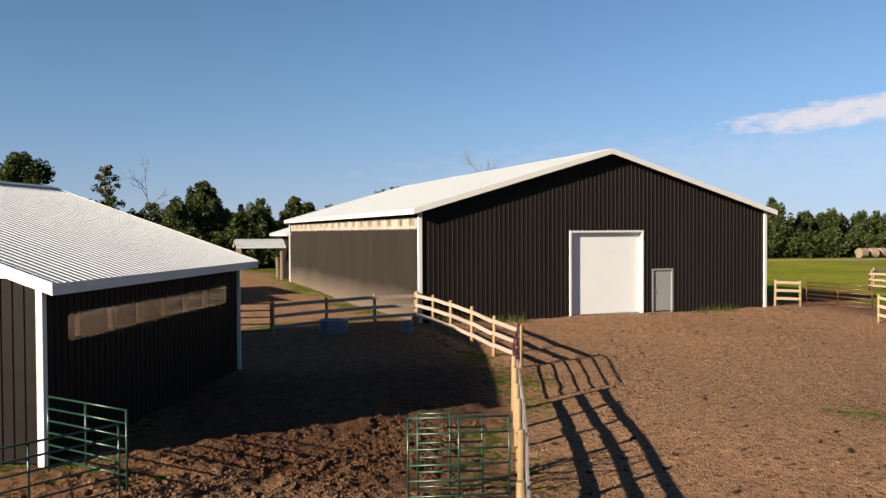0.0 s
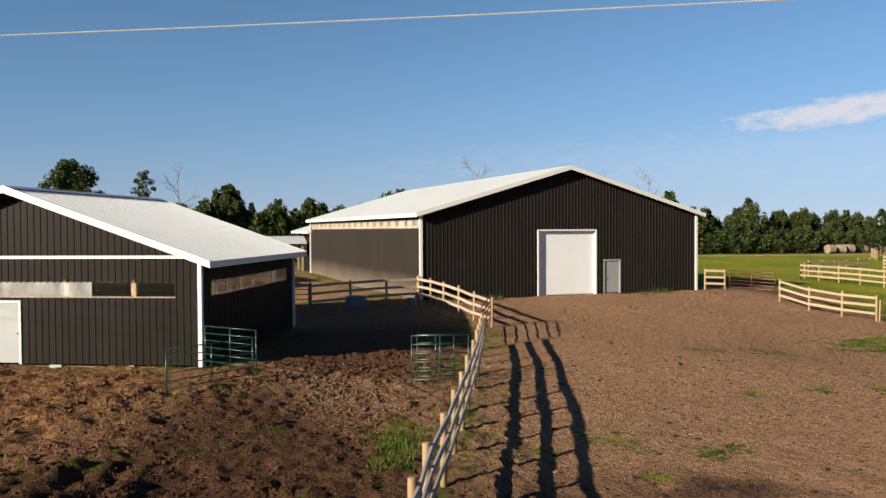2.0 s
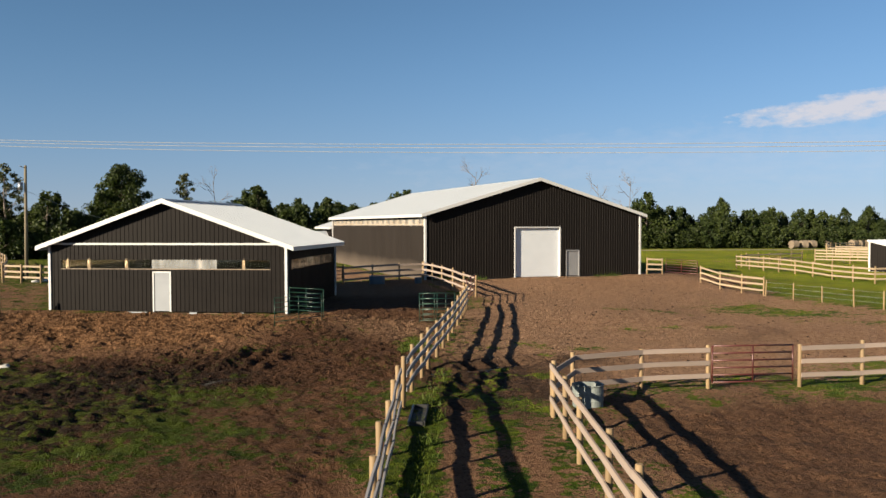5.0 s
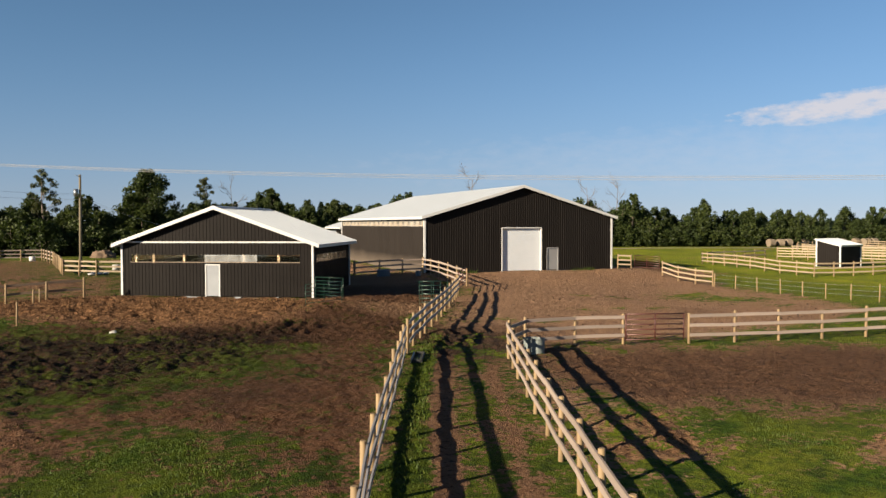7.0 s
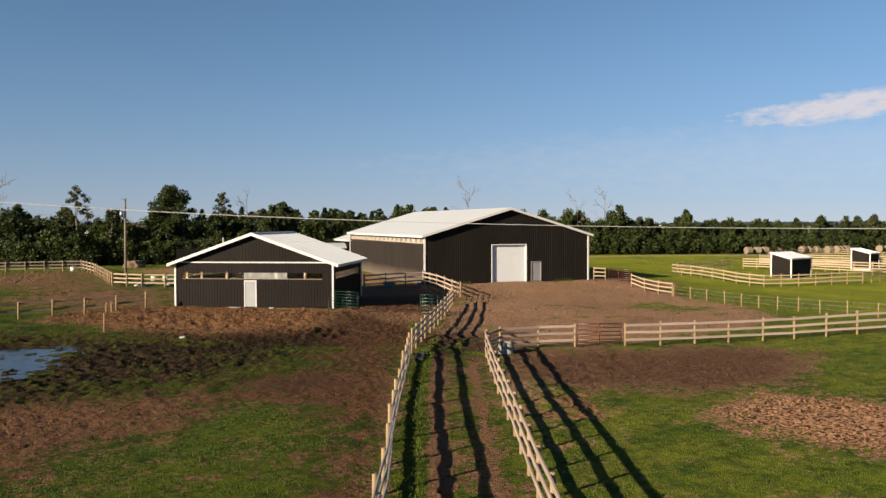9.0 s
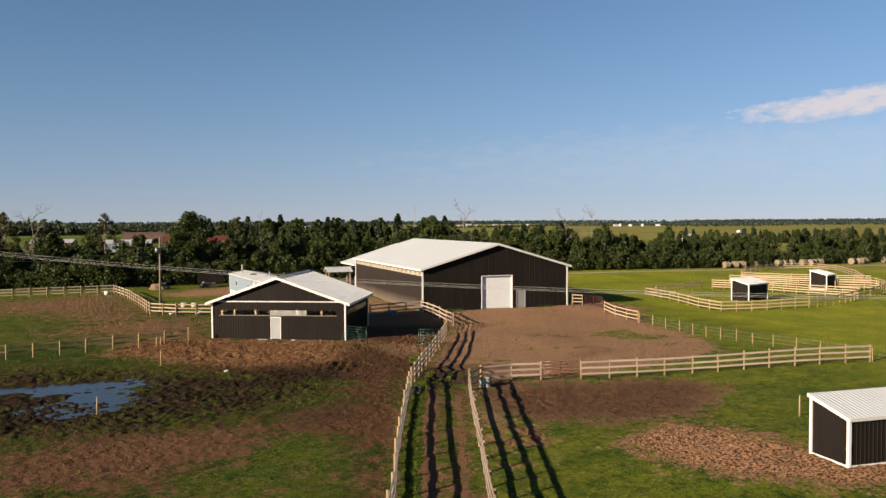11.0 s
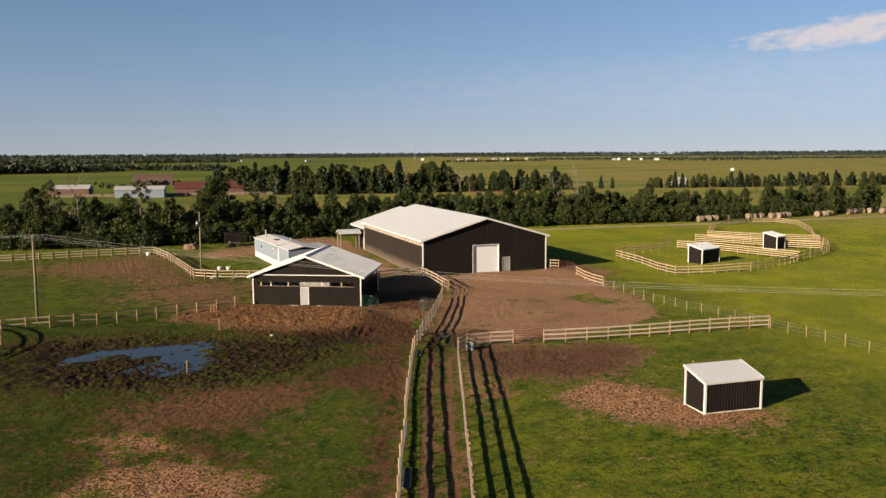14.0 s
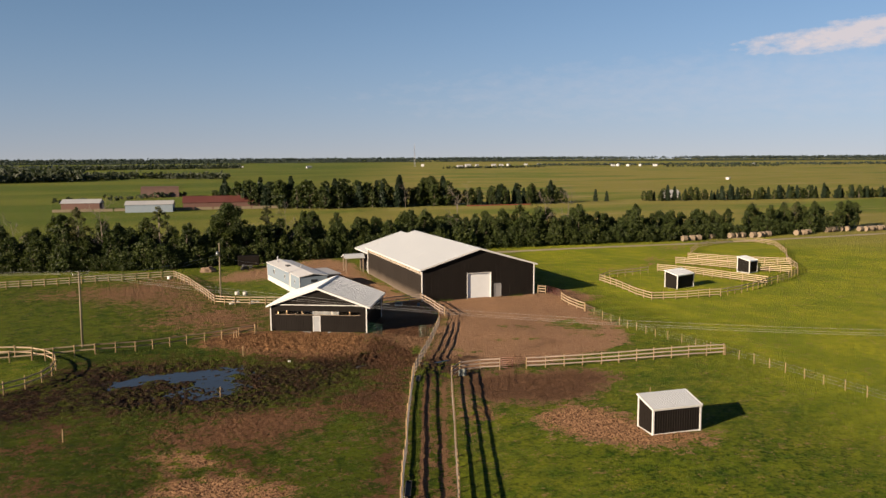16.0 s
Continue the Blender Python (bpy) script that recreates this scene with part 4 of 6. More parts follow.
# ---- big barn
def build_barn():
    W, L, E, R = 19.24, 32.4, 5.09, 7.88
    b = root("barn", pose(0.281, 33.555, 0, 0, 0, -3.9), "large charcoal ribbed steel barn with white gable roof", "barn")
    gable = lambda u: E + (R - E) * (1 - abs(u - W / 2) / (W / 2))
    door = (7.6, 11.58, -0.05, 3.96)
    walk_d = (12.2, 13.4, -0.05, 2.06)
    wall("front_wall", b, frame_map((0, 0, 0), (1, 0, 0), (0, -1, 0)), 0, W, FLAT(-0.5), gable, (W / 2,), (door, walk_d))
    band = (0.25, L - 0.4, 4.17, 4.6)
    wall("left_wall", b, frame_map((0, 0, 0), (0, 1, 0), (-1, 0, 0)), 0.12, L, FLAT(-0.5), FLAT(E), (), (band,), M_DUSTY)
    wall("right_wall", b, frame_map((W, 0, 0), (0, 1, 0), (1, 0, 0)), 0.12, L, FLAT(-0.9), FLAT(E))
    wall("back_wall", b, frame_map((0, L, 0), (1, 0, 0), (0, 1, 0)), 0, W, FLAT(-0.5), gable, (W / 2,))
    gable_roof(b, 0, W, 0, L, E, R, 0.43, 0.44, 0.3, 0.22)
    for x, y in ((0, 0), (W, 0), (0, L)):
        trim_post(b, x, y, -0.4, E, 0.085)
    # translucent band under the eave with studs behind
    part("light_band", box(-0.018, -0.006, band[0], band[1], band[2] - 0.04, band[3] + 0.04), M_HAZE, b, "hazy plastic light band under the eave").visible_shadow = False
    n = 18
    step = (band[1] - band[0]) / n
    for i in range(n + 1):
        y = band[0] + step * i
        part("stud", box(0.0, 0.11, max(band[0], y - 0.5), min(band[1], y + 0.5), band[2] - 0.05, band[3] + 0.05), M_STUD, b)
    part("plate", box(0.002, 0.10, band[0], band[1], band[2] - 0.02, band[2] + 0.13), M_STUD, b)
    # added brown sheet stands in for the dim interior behind the gaps
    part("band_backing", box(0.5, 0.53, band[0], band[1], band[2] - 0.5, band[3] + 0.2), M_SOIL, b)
    # overhead door, set back in its opening
    d = part("overhead_door", box(door[0] - 0.02, door[1] + 0.02, 0.2, 0.26, -0.02, 4.01), M_DOOR, b, "closed white overhead door")
    for i in range(7):
        z0 = 0.01 + i * 0.57
        part("door_section", box(door[0] + 0.02, door[1] - 0.02, 0.165, 0.199, z0, z0 + 0.571, 0.004), M_DOOR, d)
    for x0, x1, z0, z1 in ((door[0] - 0.09, door[0] + 0.01, -0.03, 4.04), (door[1] - 0.01, door[1] + 0.09, -0.03, 4.04), (door[0] + 0.01, door[1] - 0.01, 3.94, 4.04)):
        part("door_casing", box(x0, x1, -0.05, 0.22, z0, z1, 0.006), M_TRIM, b)
    g = part("walk_door", box(walk_d[0] + 0.06, walk_d[1] - 0.06, 0.03, 0.08, 0.03, 2.04, 0.006), M_GREYDOOR, b, "closed grey steel walk door")
    part("door_knob", tube((walk_d[0] + 0.16, -0.03, 1.0), (walk_d[0] + 0.16, 0.03, 1.0), 0.035), M_GALV, g)
    for x0, x1, z0, z1 in ((walk_d[0] - 0.03, walk_d[0] + 0.06, -0.02, 2.13), (walk_d[1] - 0.06, walk_d[1] + 0.03, -0.02, 2.13), (walk_d[0] + 0.06, walk_d[1] - 0.06, 2.04, 2.13)):
        part("walk_door_frame", box(x0, x1, -0.035, 0.1, z0, z1, 0.005), M_GREYDOOR, b)
    part("footing", box(0.05, W - 0.05, 0.0, 0.25, -0.7, -0.04), M_CONCRETE, b)
    part("camera_bracket", box(-0.6, -0.02, 31.6, 31.68, 3.85, 3.93, 0.01), M_TRIM, b)
    return b


build_barn()


def build_annex():
    b = root("barn_annex", pose(2.484, 65.88, 0, 0, 0, -3.9), "lower rear wing of the barn with white roof", "barn wing")
    x0, x1, L, E, R = 0.7, 18.54, 9.3, 4.17, 6.89
    gable = lambda u: E + (R - E) * (1 - abs(u - 9.62) / 8.92)
    wall("left_wall", b, frame_map((x0, 0, 0), (0, 1, 0), (-1, 0, 0)), 0, L, FLAT(-0.4), FLAT(E))
    wall("right_wall", b, frame_map((x1, 0, 0), (0, 1, 0), (1, 0, 0)), 0, L, FLAT(-0.4), FLAT(E))
    wall("back_wall", b, frame_map((0, L, 0), (1, 0, 0), (0, 1, 0)), x0, x1, FLAT(-0.4), gable, (9.62,))
    gable_roof(b, x0, x1, 0.32, L, E, R, 0.9, 0.0, 0.4, 0.2, 9.62)
    # small porch with ribbed roof and posts
    p = root("entry_canopy", pose(0.75, 69.8, 0.1, 0, 0, 86.1), "small ribbed white porch roof on wooden posts", "canopy")
    gable_roof(p, -1.3, 1.3, -1.9, 1.9, 2.75, 3.3, 0.15, 0.1, 0.1, 0.1)
    for x, y in ((-1.1, -1.7), (-1.1, 1.7), (1.1, -1.7), (1.1, 1.7)):
        part("post", box(x - 0.09, x + 0.09, y - 0.09, y + 0.09, -0.1, 2.75, 0.01), M_STUD, p)
    g = root("white_gate", pose(2.9, 67.5, 0, 0, 0, 80), "white cross-braced stall gate", "gate")
    for i in range(3):
        part("stile", box(-0.6 + i * 0.6 - 0.04, -0.6 + i * 0.6 + 0.04, -0.03, 0.03, 0.1, 2.0, 0.005), M_TRIM, g)
    for z in (0.2, 1.05, 1.9):
        part("rail", box(-0.56, 0.56, -0.025, 0.025, z - 0.05, z + 0.05, 0.005), M_TRIM, g)


build_annex()


# ---- horse shed
def build_shed():
    W, L, E, R = 12.74, 10.35, 3.5, 5.75
    b = root("horse_shed", pose(-25.12, 24.10, -0.27, 0, 0, -30.1), "charcoal ribbed steel stable shed with white gable roof", "shed")
    gable = lambda u: E + (R - E) * (1 - abs(u - W / 2) / (W / 2))
    door = (5.66, 6.60, -0.02, 2.05)
    strip = (0.62, W - 0.85, 2.24, 2.66)
    side = (0.85, L - 1.0, 2.2, 2.66)
    back = (1.2, W - 1.2, 2.2, 2.62)
    wall("front_wall", b, frame_map((0, 0, 0), (1, 0, 0), (0, -1, 0)), 0, W, FLAT(0.0), gable, (W / 2,), (door, strip))
    wall("right_wall", b, frame_map((W, 0, 0), (0, 1, 0), (1, 0, 0)), 0.12, L - 0.12, FLAT(-0.1), FLAT(E), (), (side,))
    wall("left_wall", b, frame_map((0, 0, 0), (0, 1, 0), (-1, 0, 0)), 0.12, L - 0.12, FLAT(-0.1), FLAT(E), (), (side,))
    wall("back_wall", b, frame_map((0, L, 0), (1, 0, 0), (0, 1, 0)), 0, W, FLAT(-0.1), gable, (W / 2,), (back,))
    gable_roof(b, 0, W, 0, L, E, R, 0.52, 0.45, 0.45, 0.2)
    for x, y in ((0, 0), (W, 0), (0, L), (W, L)):
        trim_post(b, x, y, -0.15, E, 0.07)
    part("gable_trim", box(-0.02, W + 0.02, -0.05, -0.022, E - 0.05, E + 0.05, 0.004), M_TRIM, b)
    # strip windows of ribbed plastic, with the framing showing behind
    cuts = (strip[0], 5.6, 9.08, strip[1])
    for i, (a, c) in enumerate(zip(cuts, cuts[1:])):
        part("light_strip", box(a, c, -0.016, -0.008, strip[2] - 0.05, strip[3] + 0.03), M_FROST if i == 1 else M_CLEAR, b, "ribbed clear plastic light strip")
    part("strip_sill", box(strip[0] - 0.02, strip[1] + 0.02, -0.03, -0.017, strip[2] - 0.06, strip[2] - 0.02), M_STUD, b)
    for x in (0.95, 2.15, 4.2, 8.2, 10.5):
        part("stud", box(x - 0.08, x + 0.08, 0.0, 0.11, strip[2] - 0.1, strip[3] + 0.1), M_STUD, b)
    for y0, y1 in ((side[0], 3.4), (3.4, 6.1), (6.1, side[1])):
        part("light_strip", box(W + 0.008, W + 0.016, y0, y1, side[2] - 0.04, side[3] + 0.04), M_CLEAR, b, "ribbed clear plastic light strip")
        part("light_strip", box(-0.016, -0.008, y0, y1, side[2] - 0.04, side[3] + 0.04), M_CLEAR, b)
    for o in b.children:
        if o.name.startswith("light_strip"):
            o.visible_shadow = False
    for y in (1.4, 2.7, 4.0, 5.3, 6.6, 7.9):
        part("stud", box(W - 0.13, W - 0.02, y - 0.07, y + 0.07, side[2] - 0.1, side[3] + 0.1), M_STUD, b)
    d = part("walk_door", box(door[0] + 0.05, door[1] - 0.05, 0.0, 0.05, 0.02, 2.0, 0.006), M_SHEDDOOR, b, "closed white steel walk door")
    part("door_knob", tube((door[1] - 0.13, -0.05, 1.0), (door[1] - 0.13, 0.01, 1.0), 0.03), M_GALV, d)
    for x0, x1, z0, z1 in ((door[0] - 0.03, door[0] + 0.05, -0.02, 2.08), (door[1] - 0.05, door[1] + 0.03, -0.02, 2.08), (door[0] + 0.05, door[1] - 0.05, 2.0, 2.08)):
        part("door_frame", box(x0, x1, -0.04, 0.06, z0, z1, 0.005), M_TRIM, b)
    for x0, x1 in ((4.2, 5.3), (7.6, 8.0), (10.3, 10.5)):
        part("base_trim", box(x0, x1, -0.035, -0.022, -0.3, -0.02), M_SHEDDOOR, b)
    part("downspout", box(W + 0.03, W + 0.1, L - 0.06, L + 0.02, -0.1, E, 0.01), M_TRIM, b)
    part("shed_floor", box(0.1, W - 0.1, 0.1, L - 0.1, -0.3, -0.08), M_SOIL, b)
    return b


build_shed()


# ---- field shelters
def build_shelter(m, W, D, hf, hb, label):
    b = root("field_shelter", m, label, "shelter", "field shelters")
    sl = (hb - hf) / D
    wall("front_wall", b, frame_map((0, 0, 0), (1, 0, 0), (0, -1, 0)), 0, W, FLAT(0.02), FLAT(hf))
    wall("left_wall", b, frame_map((0, 0, 0), (0, 1, 0), (-1, 0, 0)), 0.12, D, FLAT(0.02), lambda u: hf + sl * u)
    wall("right_wall", b, frame_map((W, 0, 0), (0, 1, 0), (1, 0, 0)), 0.12, D, FLAT(0.02), lambda u: hf + sl * u)
    for x, y, h in ((0, 0, hf), (W, 0, hf), (0, D, hb), (W, D, hb)):
        trim_post(b, x, y, -0.12, h, 0.075)
    for a in ((0.08, W - 0.08, -0.03, -0.022, -0.06, 0.06), (-0.03, -0.022, 0.08, D - 0.08, -0.06, 0.06)):
        part("skid", box(*a), M_TRIM, b)
    ln = (D + 0.3) * math.hypot(1, sl)
    up = Vector((0, -sl, 1)).normalized()
    back = Vector((0, 1, sl)).normalized()
    mm = Matrix(((1, up.x, back.x, -0.12), (0, up.y, back.y, -0.15), (0, up.z, back.z, hf - 0.15 * sl + 0.08), (0, 0, 0, 1)))
    bm = bmesh.new()
    add_ribbed(bm, mm, 0, W + 0.24, lambda u: 0.0, lambda u: ln)
    add_prism(bm, mm, 0.005, W + 0.235, -0.09, -0.004, lambda u: 0.0, lambda u: ln - 0.01)
    part("roof", bm, M_WHITE_ROOF, b, "sloping white ribbed roof")
    bm = bmesh.new()
    for u0, u1 in ((-0.02, 0.02), (W + 0.22, W + 0.26)):
        add_prism(bm, mm, u0, u1, -0.14, 0.035, lambda u: 0.0, lambda u: ln)
    add_prism(bm, mm, 0.02, W + 0.22, -0.14, 0.03, lambda u: -0.03, lambda u: 0.0)
    part("roof_trim", bm, M_TRIM, b)
    return b


build_shelter(pose(-4.95, -28.25, -0.42, 0, 0, -7.8), 4.42, 2.3, 2.15, 2.7, "charcoal steel field shelter with white single-slope roof")
build_shelter(pose(44.5, 26.9, -0.3, 0, 0, 14), 4.6, 2.5, 2.3, 2.9, "charcoal field shelter standing in a board-fenced paddock")
build_shelter(pose(70.0, 36.2, -0.4, 0, 0, 14), 2.7, 2.6, 2.3, 2.9, "charcoal field shelter beside pale board fences")


# ---------------------------------------------------------------- fences
def make_post_mesh():
    bm = bmesh.new()
    add_tube(bm, (0, 0, -0.35), (0, 0, 1.0), 0.07, 0.066, 8)
    bmesh.ops.bevel(bm, geom=[e for e in bm.edges if all(v.co.z > 0.99 for v in e.verts)], offset=0.012, segments=1, affect="EDGES")
    me = bpy.data.meshes.new("fence_post")
    bm.to_mesh(me)
    bm.free()
    me.materials.append(M_WOOD)
    return me


def make_board_mesh(mat):
    bm = box(0, 1, -0.019, 0.019, -0.07, 0.07)
    bmesh.ops.subdivide_edges(bm, edges=[e for e in bm.edges if abs(e.verts[0].co.x - e.verts[1].co.x) > 0.5], cuts=3)
    for v in bm.verts:
        v.co.z += 0.006 * math.sin(v.co.x * 5.1)
        v.co.y += 0.004 * math.sin(v.co.x * 7.3 + 1)
    me = bpy.data.meshes.new("fence_board")
    bm.to_mesh(me)
    bm.free()
    me.materials.append(mat)
    return me


POST = make_post_mesh()
BOARD = make_board_mesh(M_BOARD)
BOARD_NEW = make_board_mesh(M_BOARD_NEW)
BOARD_GREY = make_board_mesh(M_BOARD_GREY)
BOARD_SHADED = make_board_mesh(M_BOARD_SHADED)


def spread(pts, gap):
    """Post places along a line of corners, about gap apart."""
    out = [Vector((*pts[0], 0))]
    for a, b in zip(pts, pts[1:]):
        a, b = Vector((*a, 0)), Vector((*b, 0))
        n = max(1, round((b - a).length / gap))
        out += [a.lerp(b, i / n) for i in range(1, n + 1)]
    return out


# old picks the brown board colour that carries shade
def board_fence(pts, label, heights=(1.25, 0.83, 0.41), gap=2.12, side=1, post_h=1.4, new_wood=False, group="board fences", skip=(), wob=0.03, grey=False, old=False):
    rng = random.Random(int(abs(pts[0][0] * 31 + pts[0][1] * 17)))
    ps = spread(pts, gap)
    f = root("board_fence", pose(ps[0].x, ps[0].y, ground_z(ps[0].x, ps[0].y)), label, "fence", group)
    o = Vector((ps[0].x, ps[0].y, ground_z(ps[0].x, ps[0].y)))
    tops = []
    for p in ps:
        p = p + Vector((rng.uniform(-wob, wob), rng.uniform(-wob, wob), 0))
        p.z = ground_z(p.x, p.y)
        tops.append(p)
        h = post_h * rng.uniform(0.97, 1.05)
        use("post", POST, f, Matrix.Translation(p - o) @ Euler((rng.uniform(-0.015, 0.015), rng.uniform(-0.015, 0.015), rng.uniform(0, 6))).to_matrix().to_4x4() @ Matrix.Diagonal((1, 1, h, 1)))
    for i, (a, b) in enumerate(zip(tops, tops[1:])):
        if i in skip:
            continue
        d = b - a
        out = Vector((-d.y, d.x, 0)).normalized() * (-side)
        for h in heights:
            za, zb = h + rng.uniform(-0.015, 0.015), h + rng.uniform(-0.015, 0.015)
            p, q = a + Vector((0, 0, za)) + out * 0.088, b + Vector((0, 0, zb)) + out * 0.088
            v = q - p
            ang = math.atan2(v.y, v.x)
            tilt = -math.atan2(v.z, math.hypot(v.x, v.y))
            m = Matrix.Translation(p - o) @ Euler((0, tilt, ang)).to_matrix().to_4x4() @ Matrix.Diagonal((v.length * 1.005, 1, 1, 1))
            use("board", BOARD_NEW if new_wood else BOARD_GREY if grey else BOARD_SHADED if old else BOARD, f, m)
    return f


def wire_fence(pts, label, gap=2.4, post_h=1.12, wires=(1.0, 0.68, 0.36)):
    rng = random.Random(5)
    ps = spread(pts, gap)
    o = Vector((ps[0].x, ps[0].y, ground_z(ps[0].x, ps[0].y)))
    f = root("wire_fence", Matrix.Translation(o), label, "fence", "wire fences")
    tops = []
    for p in ps:
        p = p + Vector((rng.uniform(-0.06, 0.06), rng.uniform(-0.06, 0.06), 0))
        p.z = ground_z(p.x, p.y)
        tops.append(p)
        use("post", POST, f, Matrix.Translation(p - o) @ Euler((rng.uniform(-0.03, 0.03), rng.uniform(-0.03, 0.03), 0)).to_matrix().to_4x4() @ Matrix.Diagonal((0.62, 0.62, post_h * rng.uniform(0.90, 1.06), 1)))
    for h in wires:
        bm = bmesh.new()
        for a, b in zip(tops, tops[1:]):
            add_tube(bm, a - o + Vector((0, 0, h)), b - o + Vector((0, 0, h)), 0.006, None, 4, False)
        part("wire", bm, M_WIRE, f)
    return f


def tube_gate(m, width, height, mat, label, rails=6, uprights=2, low=0.25, category="gate", group="", legs=False):
    g = root("tube_gate", m, label, category, group)
    for i in range(rails):
        z = low + (height - low) * i / (rails - 1)
        part("rail", tube((0, 0, z), (width, 0, z), 0.018 if legs else 0.026, None, 8), mat, g)
    for i in range(uprights + 2):
        x = width * i / (uprights + 1)
        part("upright", tube((x, 0, (0.0 if legs and i in (0, uprights + 1) else low) - 0.02), (x, 0, height + 0.02), 0.02 if legs else 0.028, None, 8), mat, g)
    return g


def gz(x, y):
    return ground_z(x, y)


def between(a, b, lift=0.0):
    """Pose at a, x axis towards b on the ground."""
    return pose(a[0], a[1], gz(*a) + lift, 0, 0, math.degrees(math.atan2(b[1] - a[1], b[0] - a[0])))


# lane fence from the barn corner, round the bend and along the lane
board_fence([(0.0, 33.3), (-0.1, 24.2)], "tan three-board wooden fence joining the barn corner", side=1, gap=1.8)
board_fence([(-3.1, 19.4), (-5.72, 14.64), (-8.2, 10.26), (-10.3, 6.65), (-12.5, 3.03), (-14.45, -0.3), (-15.5, -2.15)], "grey three-board wooden fence round the bend of the lane", (1.3, 0.93, 0.55), side=-1, grey=True, post_h=1.43, gap=2.05)
board_fence([(-15.75, -2.4), (-17.4, -6.15), (-19.1, -9.95), (-20.95, -14.1), (-22.6, -18.0), (-24.55, -22.7), (-26.4, -26.9), (-28.2, -31.1), (-29.1, -33.3), (-37.2, -52.3)], "low grey three-board wooden fence along the grass lane", (1.14, 0.69, 0.24), side=-1, grey=True, post_h=1.22)
tube_gate(between((-0.25, 24.0), (-3.0, 19.6)), 4.9, 1.5, M_RED, "red tubular steel gate closed in the lane fence", 6, 1, 0.3)
board_fence([(-0.05, 33.35), (-1.9, 33.4), (-4.1, 33.2), (-6.3, 33.3)], "brown three-board fence between barn and shed", side=-1, gap=2.2)
tube_gate(between((-6.4, 33.3), (-8.9, 33.9)), 2.4, 1.35, M_OLDWOOD, "dark tubular gate beside the shed", 5, 0, 0.25)
# pen beside the lane
board_fence([(-12.25, -4.75), (-13.98, -8.45), (-15.07, -11.02), (-16.8, -14.95), (-18.55, -18.96), (-20.3, -22.9), (-23.0, -29.06), (-24.85, -33.23), (-33.2, -52)], "pale three-board wooden fence of the pen", (1.37, 0.95, 0.5), side=1, post_h=1.46)
board_fence([(-12.2, -4.6), (-10.6, -3.1), (-8.08, -3.02), (-5.92, -3.55)], "weathered pinkish three-board pen fence", (1.2, 0.8, 0.4), side=1, gap=2.3, post_h=1.31)
tube_gate(between((-5.85, -3.63), (-3.25, -4.5)), 2.6, 1.32, M_RED, "dull red tubular steel pen gate", 6, 1, 0.2)
board_fence([(-3.15, -4.5), (5.3, -6.6), (13.1, -9.0), (19.4, -10.5)], "weathered three-board fence across the pen", side=1)
# yard fence by the barn's far corner
board_fence([(20.3, 32.3), (21.4, 31.6)], "short new three-board fence at the barn corner", side=1, new_wood=True)
tube_gate(between((21.6, 31.4), (21.5, 27.4)), 3.9, 1.3, M_RED, "red tubular steel yard gate", 6, 1, 0.25)
board_fence([(21.6, 27.2), (21.5, 20.6)], "new pale three-board yard fence", side=1, new_wood=True)
wire_fence([(21.5, 20.4), (20.2, 12.2), (18.9, 1.0), (19.4, -8.4), (19.5, -12.8), (19.8, -19.0), (20.6, -40)], "wire fence on slim wooden posts along the pasture")
# paddocks beyond
board_fence([(37.9, 40.0), (36.8, 33.5), (35.6, 26.5), (35.3, 22.2), (41.0, 20.4), (46.8, 19.2)], "weathered three-board paddock fence", side=1, new_wood=True)
board_fence([(46.8, 19.2), (52.3, 20.2), (58.0, 22.2), (61.5, 24.0), (66.0, 25.5)], "grey weathered paddock fence", side=1, heights=(1.2, 0.7))
board_fence([(37.9, 40.0), (42.2, 42.9), (48.1, 43.7), (52.4, 44.6)], "weathered two-board paddock fence", heights=(1.2, 0.7))
NEW4 = (1.5, 1.15, 0.8, 0.45)
board_fence([(55.0, 45.0), (58.6, 38.5), (60.2, 31.0), (62.2, 24.2)], "new pale four-board paddock divider", heights=NEW4, new_wood=True, post_h=1.65, group="new paddock fences")
board_fence([(65.8, 52.5), (69.4, 46.0), (72.5, 39.0), (77.0, 32.5)], "new pale four-board paddock divider", heights=NEW4, new_wood=True, post_h=1.65, group="new paddock fences")
board_fence([(73.3, 57.3), (77.6, 50.0), (82.5, 44.5), (86.1, 40.9)], "new pale four-board paddock divider", heights=NEW4, new_wood=True, post_h=1.65, group="new paddock fences")
board_fence([(81.2, 65.4), (89.8, 72.8), (96.8, 75.8), (106.3, 78.2)], "weathered three-board paddock fence", gap=2.6)
board_fence([(106.3, 78.2), (112.0, 76.0), (110.5, 68.0), (100.0, 55.0), (90.3, 45.8), (86.1, 40.9), (82.6, 36.2), (77.0, 31.0), (70.3, 27.0), (66.0, 25.5)], "pale three-board fence round the paddocks", gap=2.6, new_wood=True)
# west side
board_fence([(-62, 77.4), (-48.0, 76.6), (-32.2, 76.2)], "weathered three-board fence along the trees", side=-1)
board_fence([(-32.2, 76.2), (-30.7, 67.0), (-29.8, 57.2), (-29.2, 46.2)], "tan three-board fence of the west paddock", side=-1)
board_fence([(-29.2, 46.2), (-26.5, 43.8), (-20.0, 41.4), (-16.8, 39.4)], "new pale three-board fence behind the shed", side=-1, new_wood=True)
# one fence in two board colours, painting its sunlit and shaded stretches
board_fence([(-62.0, 21.2), (-53.0, 20.6), (-46.4, 20.7)], "pale two-board fence west of the pond, sunlight in its colour", heights=(1.15, 0.62), side=-1, post_h=1.3, new_wood=True)
